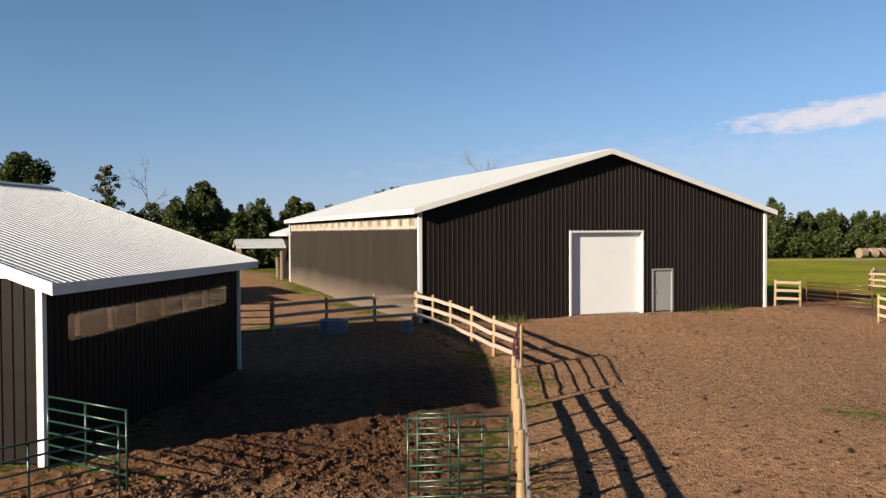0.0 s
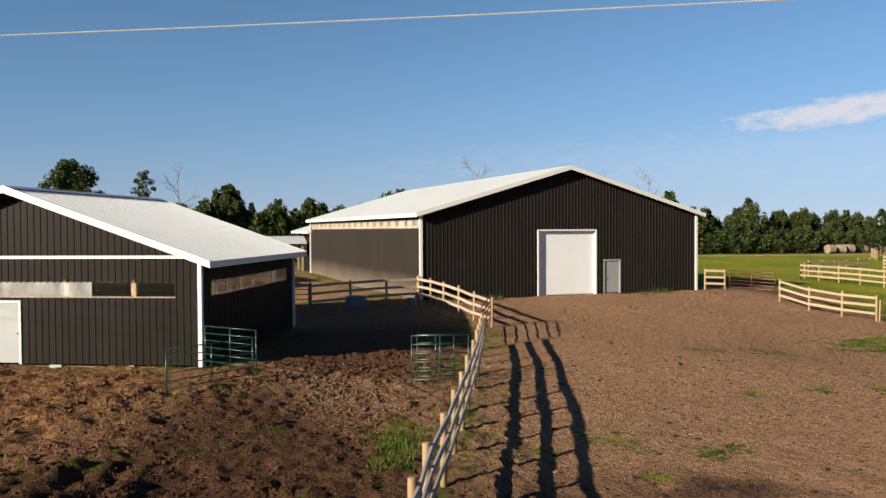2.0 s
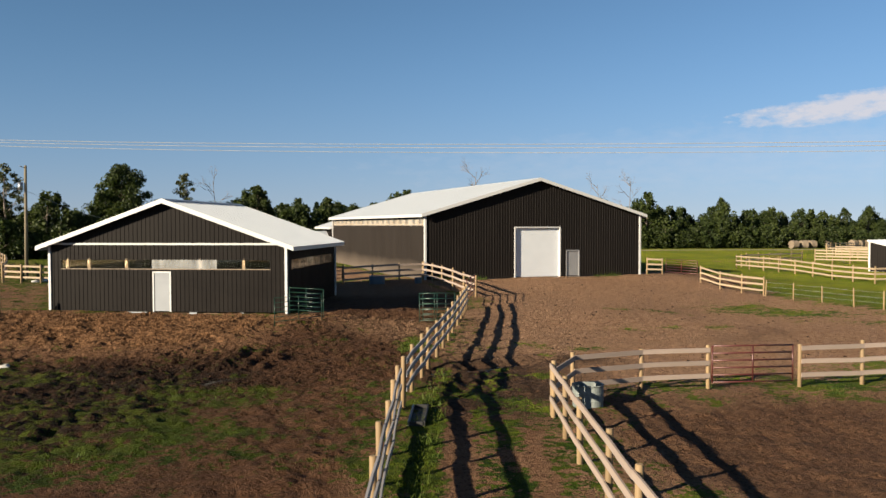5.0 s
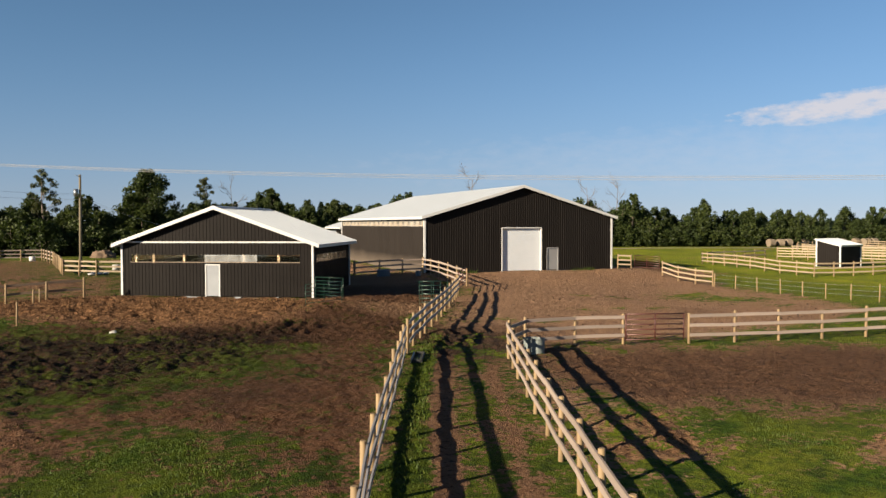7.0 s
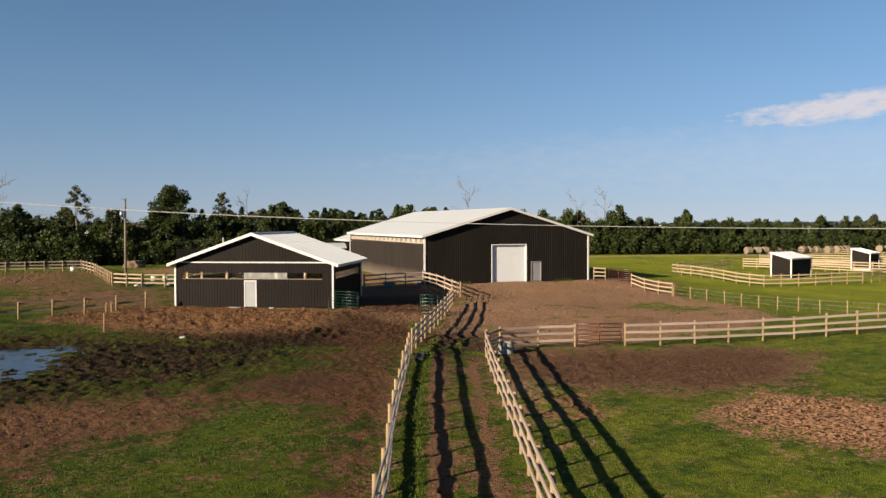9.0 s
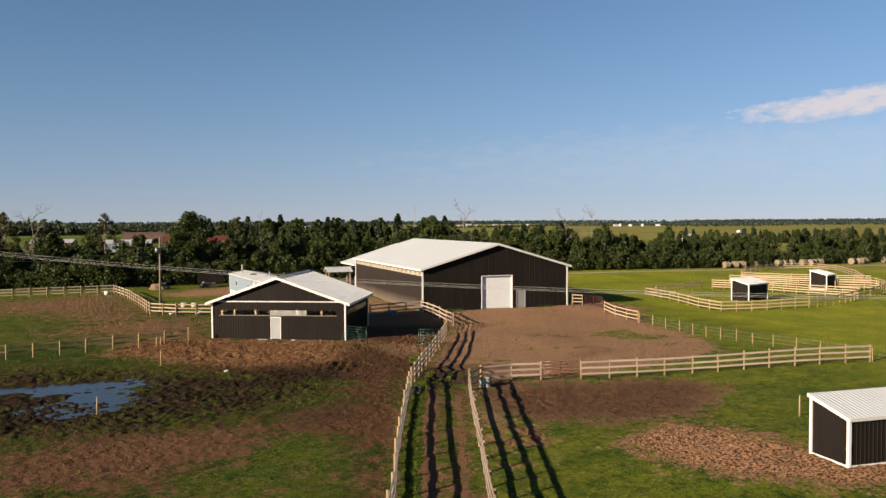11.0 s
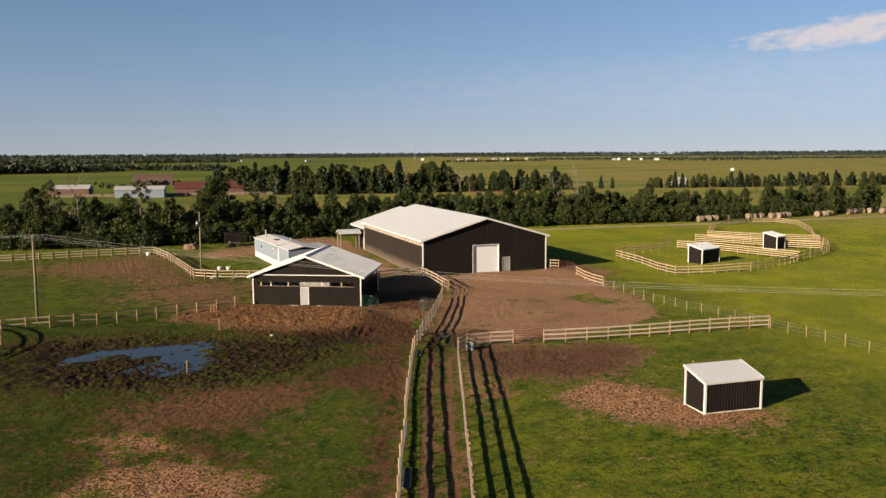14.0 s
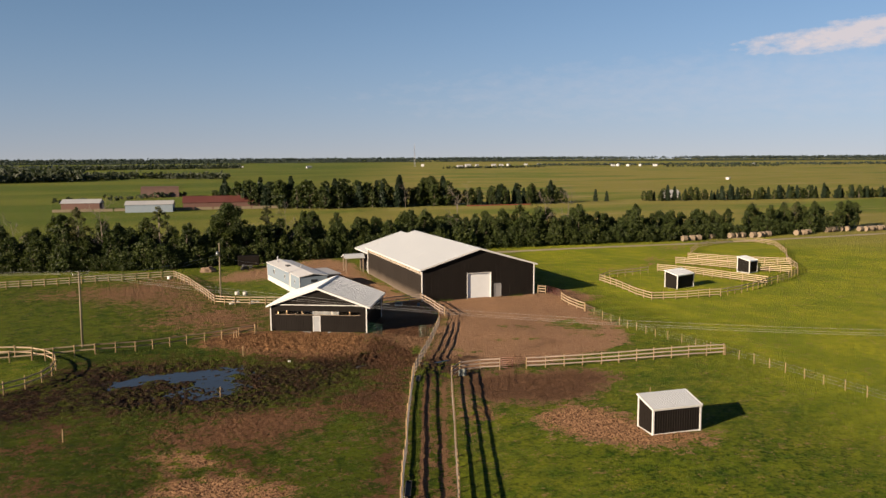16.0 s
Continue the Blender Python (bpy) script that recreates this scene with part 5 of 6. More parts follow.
board_fence([(-46.4, 20.7), (-42.0, 21.0), (-36.0, 22.0), (-27.4, 23.1)], "brown two-board fence west of the shed, shade in its colour", heights=(1.15, 0.62), side=-1, post_h=1.3, old=True)
ring = [(-54.0 + 8.8 * math.cos(a) - 5.2, 15.4 + 8.8 * math.sin(a)) for a in [2 * math.pi * i / 24 for i in range(25)]]
board_fence(ring, "pale two-rail round pen fence", heights=(1.2, 0.65), gap=2.3, new_wood=True)

# green corral panels
tube_gate(between((-14.0, 17.45), (-12.75, 15.55)), 2.25, 1.36, M_GREEN, "green tubular corral panel at the shed corner", 6, 1, 0.25, "corral panel", "green corral panels", True)
tube_gate(between((-15.5, 14.1), (-12.85, 15.5)), 2.95, 1.3, M_GREEN, "green tubular corral panel standing in front of the shed", 6, 1, 0.2, "corral panel", "green corral panels", True)
tube_gate(between((-8.05, 14.15), (-6.95, 13.75)), 1.15, 1.45, M_GREEN, "green tubular corral panel near the lane fence", 6, 1, 0.15, "corral panel", "green corral panels", True)
tube_gate(between((-8.4, 13.75), (-6.8, 13.2)), 1.75, 1.5, M_GREEN, "green tubular corral panel near the lane fence", 6, 1, 0.15, "corral panel", "green corral panels", True)


# ---------------------------------------------------------------- small yard things
def stock_tank(m, length, width, height, label, mat, rim_mat):
    t = root("stock_tank", m, label, "water tank", "stock tanks")
    n = 28
    bm = bmesh.new()

    def ringv(k, z, s):
        out = []
        for i in range(n):
            a = 2 * math.pi * i / n
            cx = (length - width) / 2 * (1 if math.cos(a) > 0 else -1)
            out.append(bm.verts.new((cx + (width / 2 * s) * math.cos(a), (width / 2 * s) * math.sin(a), z)))
        return out
    rings = [ringv(0, 0, 0.97), ringv(0, height * 0.3, 1), ringv(0, height * 0.34, 1.02), ringv(0, height * 0.38, 1), ringv(0, height * 0.62, 1), ringv(0, height * 0.66, 1.02), ringv(0, height * 0.7, 1), ringv(0, height, 1), ringv(0, height, 0.94), ringv(0, 0.06, 0.92)]
    for a, b in zip(rings, rings[1:]):
        for i in range(n):
            bm.faces.new((a[i], a[(i + 1) % n], b[(i + 1) % n], b[i]))
    bm.faces.new(rings[-1])
    bm.faces.new(list(reversed(rings[0])))
    part("shell", bm, mat, t)
    bm = bmesh.new()
    prev = None
    for i in range(n + 1):
        a = 2 * math.pi * i / n
        cx = (length - width) / 2 * (1 if math.cos(a) > 0 else -1)
        p = Vector((cx + width / 2 * math.cos(a), width / 2 * math.sin(a), height))
        if prev is not None:
            add_tube(bm, prev, p, 0.025, None, 6, False)
        prev = p
    part("rim", bm, rim_mat, t)
    bm = bmesh.new()
    vs = []
    for i in range(n):
        a = 2 * math.pi * i / n
        cx = (length - width) / 2 * (1 if math.cos(a) > 0 else -1)
        vs.append(bm.verts.new((cx + width / 2 * 0.95 * math.cos(a), width / 2 * 0.95 * math.sin(a), height * 0.8)))
    bm.faces.new(vs)
    part("water", bm, M_WATER, t)
    return t


M_TANKBLUE = surface("grey blue tank plastic", (0.0555, 0.0801, 0.1017), (0.0801, 0.1079, 0.1294), 0.5, 0.0, 3, 30, 0.1)
stock_tank(pose(-4.05, 32.35, gz(-4, 32.3), 0, 0, -14), 1.15, 0.7, 0.58, "grey-blue oval stock tank by the fence", M_TANKBLUE, M_GALV)
stock_tank(pose(-10.75, -4.1, gz(-10.8, -4.1), 0, 0, -35), 0.85, 0.62, 0.62, "pale grey plastic stock tub in the pen corner", M_TUB, M_TUB)
stock_tank(pose(-1.35, 31.0, gz(-1.3, 31), 0, 0, 70), 0.6, 0.5, 0.4, "dark blue round feed tub by the fence", M_TANKBLUE, M_TANKBLUE)


def trough(m, length, label):
    t = root("feed_trough", m, label, "trough")
    part("base", box(-length / 2, length / 2, -0.2, 0.2, 0.0, 0.05, 0.01), M_BLACK, t)
    for s in (-1, 1):
        part("side_board", box(-length / 2, length / 2, s * 0.2 - 0.02, s * 0.2 + 0.02, 0.0, 0.15, 0.008), M_BLACK if s < 0 else M_FARGREY, t)
        part("end_board", box(s * length / 2 - 0.025, s * length / 2 + 0.025, -0.17, 0.17, 0.0, 0.14, 0.008), M_BLACK, t)


trough(pose(-15.5, -3.3, gz(-15.5, -3.3), 0, 0, 64), 1.9, "long narrow black feed trough in the lane grass")
trough(pose(-26.9, -29.2, gz(-26.9, -29.2), 0, 0, 66), 2.6, "long narrow black feed trough in the lane grass")


def stake(x, y, h, label="thin wooden stake standing in the mud"):
    bm = bmesh.new()
    add_tube(bm, (0, 0, -0.3), (0.02, 0.01, h), 0.05, 0.045, 7)
    ob = part("stake", bm, M_WOOD)
    ob.matrix_basis = pose(x, y, gz(x, y))
    tagged(ob, label, "stake", "stakes")


stake(-35.4, -0.6, 1.15)
stake(-30.55, 14.2, 1.2)
stake(-49.2, -8.3, 1.1)
stake(1.5, -19.8, 1.25, "rough wooden stake beside the field shelter")


def rock(x, y, s):
    bm = bmesh.new()
    bmesh.ops.create_icosphere(bm, subdivisions=2, radius=s)
    for v in bm.verts:
        v.co *= 1 + 0.35 * noise.noise(v.co * 3.0 / s * 0.6)
        v.co.z *= 0.6
    ob = part("rock", bm, M_STONE)
    ob.matrix_basis = pose(x, y, gz(x, y) + s * 0.2)
    tagged(ob, "pale rounded field stone lying in mud", "rock")


rock(-26.1, 9.8, 0.18)
for k in range(2):
    stake(-30.25 + 0.35 * k, 22.35, 0.85, "short pale stake beside the fence line")


# ---------------------------------------------------------------- power line
def sag_wire(name, a, b, sag, r=0.012, n=24, parent=None, mat=None):
    """One hanging wire as a single bent tube."""
    bm = bmesh.new()
    a, b = Vector(a), Vector(b)
    side = (b - a).cross(Vector((0, 0, 1))).normalized()
    prev = None
    for i in range(n + 1):
        t = i / n
        p = a.lerp(b, t) - Vector((0, 0, 4 * sag * t * (1 - t)))
        ringv = [bm.verts.new(p + side * r * math.cos(k * math.pi / 2) + Vector((0, 0, r * math.sin(k * math.pi / 2)))) for k in range(4)]
        if prev:
            for k in range(4):
                bm.faces.new((prev[k], prev[(k + 1) % 4], ringv[(k + 1) % 4], ringv[k]))
        prev = ringv
    return part(name, bm, mat or M_WIRE, parent)


P1, P2 = Vector((-27.75, 49.4, 0)), Vector((-47.75, 24.9, 0))
along = Vector((1, -0.83, 0)).normalized()
cross = Vector((0.83, 1, 0)).normalized()
for pt, h, arm in ((P1, 9.0, False), (P2, 8.9, True)):
    z0 = gz(pt.x, pt.y)
    p = root("utility_pole", pose(pt.x, pt.y, z0), "weathered wooden utility pole with crossarm" if arm else "weathered wooden utility pole with a transformer and lamp", "utility pole", "utility poles")
    part("pole", tube((0, 0, -0.5), (0.05, 0, h - z0), 0.15, 0.10, 12), M_POLE, p)
    if arm:
        bm = bmesh.new()
        add_tube(bm, -cross * 1.05 + Vector((0, 0, h - z0 - 0.35)), cross * 1.6 + Vector((0, 0, h - z0 - 0.35)), 0.06, None, 6)
        part("crossarm", bm, M_POLE, p)
        for s in (-0.95, 0.0, 1.5):
            part("insulator", tube(cross * s + Vector((0, 0, h - z0 - 0.3)), cross * s + Vector((0, 0, h - z0 - 0.12)), 0.05, 0.03), M_GALV, p)
    else:
        part("lamp_arm", tube((0, 0, h - z0 - 0.2), (-0.35, -0.2, h - z0 - 0.05), 0.03), M_GALV, p)
        part("transformer", tube((-0.32, -0.1, h - z0 - 2.0), (-0.32, -0.1, h - z0 - 1.35), 0.2, None, 12), M_GALV, p)
far_pole = P2 + along * 122
prev_pole = P2 - along * 90
lines = root("power_line", pose(0, 0, 0), "three thin aluminium overhead wires with slight sag", "wires")
for s in (-0.95, 0.0, 1.5):
    sag_wire("wire", P2 + cross * s + Vector((0, 0, 8.75)), far_pole + cross * s + Vector((0, 0, 8.0)), 2.4, 0.008, 40, lines)
    sag_wire("wire", P2 + cross * s + Vector((0, 0, 8.75)), prev_pole + cross * s + Vector((0, 0, 8.8)), 1.2, 0.008, 24, lines)
for dz in (0.0, 0.5):
    sag_wire("wire", P2 + Vector((0, 0, 8.3 - dz)), P1 + Vector((0, 0, 7.2 - dz)), 0.5, 0.010, 20, lines)
sag_wire("wire", P1 + Vector((0, 0, 7.0)), (-16.0, 62.0, 3.6), 0.5, 0.012, 16, lines)


# ---------------------------------------------------------------- mobile home, trailer, bales and yard clutter
def build_home():
    h = root("mobile_home", pose(-15.6, 46.9, 0.0, 0, 0, 92.7), "pale blue mobile home with white roof and skirting", "mobile home")
    L, W = 20.6, 4.7
    part("skirting", box(0.03, L - 0.03, -W + 0.03, -0.03, -0.2, 0.75), M_TRIM, h)
    part("wall", box(0, L, -W, 0, 0.75, 3.0, 0.02), M_BLUE_SIDING, h)
    for y0, y1 in ((-W - 0.15, -W / 2), (-W / 2, 0.15)):
        bm = bmesh.new()
        z = lambda y: 3.02 + 0.42 * (1 - abs(y + W / 2) / (W / 2 + 0.15))
        vs = [bm.verts.new((x, y, z(y) + dz)) for x in (-0.15, L + 0.15) for y in (y0, y1) for dz in (0, 0.08)]
        for f in ((0, 1, 3, 2), (4, 6, 7, 5), (0, 4, 5, 1), (2, 3, 7, 6), (0, 2, 6, 4), (1, 5, 7, 3)):
            bm.faces.new([vs[i] for i in f])
        part("roof_slope", bm, M_TRIM, h)
    for x0, x1 in ((2.6, 3.0), (8.4, 9.0), (15.4, 16.2)):
        w = part("window", box(x0, x1, -0.02, 0.03, 1.6, 2.4, 0.01), M_TRIM, h)
        part("pane", box(x0 + 0.06, x1 - 0.06, 0.031, 0.036, 1.66, 2.34), M_GLASS, w)
    part("end_window", box(-0.03, 0.02, -3.0, -1.9, 2.05, 2.55, 0.01), M_GLASS, h)
    part("stove_pipe", tube((17.6, -1.2, 3.2), (17.6, -1.2, 4.5), 0.1), M_FARGREY, h)
    part("roof_vent", box(11.2, 12.8, -1.9, -1.2, 3.3, 3.48, 0.02), M_BLACK, h)
    part("roof_vent", tube((9.0, -3.0, 3.2), (9.0, -3.0, 3.9), 0.08), M_FARGREY, h)
    part("corner_board", box(5.2, 6.1, 0.0, 0.03, 0.75, 2.9), M_TRIM, h)
    for x in (-0.03, 20.5):
        part("corner_board", box(x, x + 0.12, -0.01, 0.03, 0.75, 3.0), M_TRIM, h)
    g = root("lean_to", pose(-10.6, 51.5, 0.0, 0, 0, 92.7), "low grey-roofed porch beside the mobile home", "porch")
    part("roof", box(0.0, 7.8, -3.4, 0.0, 2.45, 2.58, 0.02), M_FARGREY, g)
    for x in (0.2, 7.6):
        for y in (-3.2, -0.2):
            part("post", box(x - 0.06, x + 0.06, y - 0.06, y + 0.06, -0.1, 2.45), M_STUD, g)


build_home()


def build_trailer():
    t = root("cargo_trailer", pose(-19.2, 83.2, 0.0, 0, 0, -8), "dark enclosed cargo trailer parked by the trees", "trailer")
    part("body", box(0, 4.2, 0, 2.0, 0.55, 2.5, 0.06), M_DARK, t)
    for x in (1.5, 2.4):
        part("wheel", tube((x, -0.08, 0.33), (x, 0.12, 0.33), 0.33, None, 16), M_BLACK, t)
    part("fender", box(1.05, 2.85, -0.14, -0.001, 0.62, 0.7, 0.01), M_GALV, t)
    part("hitch", tube((4.2, 1.0, 0.5), (5.3, 1.0, 0.5), 0.05), M_BLACK, t)
    a = root("lawn_tractor", pose(-18.3, 80.9, 0.0, 0, 0, 15), "small dark riding mower parked beside the trailer", "mower")
    part("body", box(-0.7, 0.5, -0.3, 0.3, 0.35, 0.75, 0.06), M_BLACK, a)
    part("seat", box(-0.5, -0.1, -0.22, 0.22, 0.76, 1.1, 0.06), M_GALV, a)
    for x, r in ((-0.5, 0.3), (0.45, 0.22)):
        for y in (-0.42, 0.3):
            part("wheel", tube((x, y, r), (x, y + 0.12, r), r, None, 14), M_BLACK, a)


build_trailer()


def barrel(x, y, mat, label):
    b = root("barrel", pose(x, y, gz(x, y)), label, "barrel", "barrels")
    part("drum", tube((0, 0, 0), (0, 0, 0.5), 0.36, 0.36, 16), mat, b)
    part("lid", tube((0, 0, 0.5), (0, 0, 0.55), 0.38, 0.34, 16), mat, b)


barrel(-24.6, 53.2, M_STONE, "pale round water barrel on the grass")
barrel(-23.4, 52.6, M_STONE, "pale round water barrel on the grass")
barrel(-33.2, 75.2, M_TRIM, "white plastic barrel by the fence corner")


def heap(x, y, r, h, label):
    bm = bmesh.new()
    bmesh.ops.create_icosphere(bm, subdivisions=4, radius=1)
    for v in bm.verts:
        n = noise.fractal(v.co * 1.7 + Vector((x, y, 0)), 1.0, 2.0, 4)
        v.co = Vector((v.co.x * r * (1 + 0.25 * n), v.co.y * r * 0.8 * (1 + 0.25 * n), v.co.z * h * (1 + 0.3 * n)))
    ob = part("soil_heap", bm, M_SOIL)
    ob.matrix_basis = pose(x, y, gz(x, y) - 0.1)
    tagged(ob, label, "heap")


heap(-25.3, 82.0, 1.6, 1.1, "brown heap of loose soil by the trees")


def scrap(x, y):
    s = root("white_bags", pose(x, y, gz(x, y), 0, 0, 30), "white feed sacks piled against the fence", "sacks")
    for i, (dx, dy, dz) in enumerate(((0, 0, 0), (0.7, 0.15, 0), (0.3, 0.1, 0.2), (1.5, 0.3, 0))):
        bm = bmesh.new()
        bmesh.ops.create_icosphere(bm, subdivisions=2, radius=1)
        for v in bm.verts:
            v.co = Vector((v.co.x * 0.42, v.co.y * 0.28, v.co.z * 0.13 + 0.1)) * (1 + 0.1 * noise.noise(v.co * 2))
        part("sack", bm, M_TRIM, s, m=pose(dx, dy, dz, 0, 0, 20 * i))


scrap(-26.8, 44.9)
scrap(-24.0, 43.9)


def bale(x, y, ang):
    b = bmesh.new()
    n = 20
    rings = []
    rng = random.Random(int(x * 7 + y))
    for u in (-0.65, -0.6, -0.2, 0.2, 0.6, 0.65):
        r = 0.78 if abs(u) < 0.62 else 0.72
        rings.append([b.verts.new((u, (r + rng.uniform(-0.03, 0.03)) * math.cos(2 * math.pi * i / n), 0.74 + (r + rng.uniform(-0.03, 0.03)) * math.sin(2 * math.pi * i / n))) for i in range(n)])
    for p, q in zip(rings, rings[1:]):
        for i in range(n):
            b.faces.new((p[i], p[(i + 1) % n], q[(i + 1) % n], q[i]))
    b.faces.new(rings[-1])
    b.faces.new(list(reversed(rings[0])))
    ob = part("hay_bale", b, M_HAY)
    ob.matrix_basis = pose(x, y, gz(x, y), 0, 0, ang)
    tagged(ob, "round weathered hay bale lying in the grass", "hay bale", "hay bales")


brng = random.Random(3)
for x0, x1, y, n in ((97.5, 102.5, 86.3, 3), (108.5, 109.6, 87.5, 1), (114.0, 118.5, 87.0, 3), (121.5, 127.0, 86.0, 4), (137, 142, 85.5, 3), (152, 160, 88.0, 5), (163, 173, 85.5, 6)):
    for i in range(n):
        bale(x0 + (x1 - x0) * (i / max(1, n - 1)) + brng.uniform(-0.15, 0.15), y + brng.uniform(-0.4, 0.4), brng.uniform(-25, 25))


# ---------------------------------------------------------------- trees
def leaf_quads(rng, centres, per, spread_r, size, flat=0.75):
    c = np.repeat(np.asarray(centres), per, 0)
    n = len(c)
    sp = np.repeat(np.asarray(spread_r), per)[:, None]
    off = rng.normal(size=(n, 3))
    off /= np.linalg.norm(off, axis=1)[:, None] + 1e-9
    off *= (rng.random((n, 1)) ** 0.6)
    off[:, 2] *= flat
    p = c + off * sp
    a = rng.normal(size=(n, 3))
    a /= np.linalg.norm(a, axis=1)[:, None]
    b = np.cross(a, rng.normal(size=(n, 3)))
    b /= np.linalg.norm(b, axis=1)[:, None] + 1e-9
    s = size * (0.6 + 0.8 * rng.random((n, 1)))
    v = np.stack([p - a * s * 0.5 - b * s * 0.28, p + b * s * 0.42, p + a * s * 0.55 - b * s * 0.2], 1).reshape(-1, 3)
    f = np.arange(3 * n).reshape(-1, 3)
    return v.tolist(), f.tolist()


def limb(bm, rng, a, b, r0, r1, bend=0.1):
    a, b = Vector(a), Vector(b)
    mid = a.lerp(b, 0.5) + Vector((rng.normal() * bend, rng.normal() * bend, 0)) * (b - a).length
    rm = (r0 + r1) / 2
    add_tube(bm, a, mid, r0, rm, 6, False)
    add_tube(bm, mid, b, rm, r1, 6, False)


def make_tree(seed, height, radius, label, leaves=22, per=110, size=0.42, crown_from=0.22, mat=None, bark=None, name="tree", upright=0.75):
    """One broad-leaved tree: trunk with limbs, and a crown of many small leaves."""
    rng = np.random.default_rng(seed)
    t = root(name, pose(0, 0, -500), label, "tree")
    bm = bmesh.new()
    top = Vector((rng.normal() * 0.2, rng.normal() * 0.2, height * 0.86))
    limb(bm, rng, (0, 0, -0.3), top * 0.5, 0.02 * height, 0.013 * height, 0.02)
    limb(bm, rng, top * 0.5, top, 0.013 * height, 0.004 * height, 0.03)
    centres, rad = [], []
    for i in range(leaves):
        u = (i + rng.random()) / leaves
        z = height * (crown_from + (0.97 - crown_from) * u)
        prof = math.sin(math.pi * min(1, 0.18 + 0.80 * u)) ** 0.7
        ang = i * 2.4 + rng.normal() * 0.5
        rr = radius * prof * (0.35 + 0.65 * rng.random())
        c = (rr * math.cos(ang), rr * math.sin(ang), z)
        centres.append(c)
        rad.append(radius * (0.22 + 0.24 * rng.random()) * (0.6 + 0.4 * prof) * (24 / max(leaves, 24)) ** 0.25)
        if i % 2 == 0:
            s = Vector((0, 0, max(height * 0.12, z - rr * 0.9)))
            limb(bm, rng, s, Vector(c), 0.006 * height, 0.0018 * height, 0.08)
    part("trunk", bm, bark or M_BARK, t)
    v, f = leaf_quads(rng, centres, per, rad, size, upright)
    me = mesh_of("crown", v, f, mat or M_LEAF)
    ob = new("crown", me)
    ob.parent = t
    return t


def make_bare(seed, height, label, twigs=60, leaves=0):
    rng = np.random.default_rng(seed)
    t = root("dead_tree", pose(0, 0, -500), label, "tree")
    bm = bmesh.new()

    def grow(p, d, ln, r, depth):
        q = p + d * ln
        add_tube(bm, p, q, r, r * 0.65, 5, False)
        if depth == 0:
            return
        for k in range(3 if depth > 1 else 2):
            nd = (d + Vector(rng.normal(size=3)) * 0.42 + Vector((0, 0, 0.12))).normalized()
            grow(p.lerp(q, 0.55 + 0.45 * rng.random()), nd, ln * (0.5 + 0.25 * rng.random()), r * 0.55, depth - 1)
    p = Vector((0, 0, -0.3))
    for k in range(4):
        q = p + Vector((rng.normal() * 0.25, rng.normal() * 0.25, height * 0.24))
        add_tube(bm, p, q, height * (0.0105 - 0.0022 * k), height * (0.0083 - 0.0022 * k + 0.0006), 6, False)
        if k:
            for j in range(3):
                a = rng.random() * 6.3
                grow(p.lerp(q, rng.random()), Vector((math.cos(a), math.sin(a), 0.9)).normalized(), height * 0.15, height * 0.0036, 3)
        p = q
    part("trunk", bm, M_PALE_BARK, t)
    if leaves:
        cs = [(rng.normal() * height * 0.08, rng.normal() * height * 0.08, height * (0.5 + 0.45 * rng.random())) for _ in range(leaves)]
        v, f = leaf_quads(rng, cs, 60, [height * 0.06] * leaves, 0.4)
        ob = new("crown", mesh_of("crown", v, f, M_LEAF_PALE))
        ob.parent = t
    return t


def make_spruce(seed, height, label):
    rng = np.random.default_rng(seed)
    t = root("spruce_tree", pose(0, 0, -500), label, "tree")
    part("trunk", tube((0, 0, -0.3), (0, 0, height), height * 0.02, 0.02), M_BARK, t)
    cs, rs = [], []
    for i in range(34):
        u = i / 34
        z = height * (0.06 + 0.92 * u)
        r = height * 0.2 * (1 - u) ** 0.85 + 0.1
        for k in range(3):
            a = i * 2.1 + k * 2.09 + rng.normal() * 0.3
            cs.append((r * 0.62 * math.cos(a), r * 0.62 * math.sin(a), z))
            rs.append(r * 0.55 + 0.12)
    v, f = leaf_quads(rng, cs, 11, rs, 0.85, 0.45)
    ob = new("crown", mesh_of("crown", v, f, M_NEEDLE))
    ob.parent = t
    return t


def plant(t, x, y, s=1.0, ang=0.0, sz=None):
    c = copy_thing(t, pose(x, y, gz(x, y), 0, 0, ang))
    c.scale = (s, s, sz or s)
    return c


TREES = [make_tree(11 + k, h, r, "dense green poplar in the windbreak", n, 72, 0.33, c0, upright=1.7)
         for k, (h, r, n, c0) in enumerate(((7.8, 2.1, 46, 0.10), (7.0, 2.3, 46, 0.06), (8.6, 1.8, 42, 0.12), (6.4, 2.2, 44, 0.05), (7.6, 1.7, 40, 0.08)))]
BUSHES = [make_tree(31 + k, 4.2, 2.3, "low dense green shrub in the windbreak", 34, 60, 0.31, 0.03, name="shrub", upright=1.5) for k in range(2)]
TALL = [make_tree(51 + k, h, r, "tall broad green poplar above the windbreak", n, 190, 0.34, 0.32) for k, (h, r, n) in enumerate(((13.0, 4.6, 74), (12.0, 2.8, 46)))]
THIN = [make_tree(61 + k, 12.5, 2.1, "tall thin half-bare poplar with pale trunk", 26, 80, 0.30, 0.42, M_LEAF_PALE, M_PALE_BARK) for k in range(2)]
BARE = [make_bare(71, 12.0, "tall bare dead tree with grey branches"), make_bare(72, 12.6, "tall half-dead tree with grey twigs", leaves=0)]
FARTREE = [make_tree(91 + k, 8.5, 2.6, "leafy tree in a distant shelterbelt", 30, 40, 0.62, 0.06) for k in range(2)]
SPRUCE = [make_spruce(81, 10.0, "dark green spruce in a distant shelterbelt"), make_spruce(82, 8.5, "dark green spruce in a distant shelterbelt")]

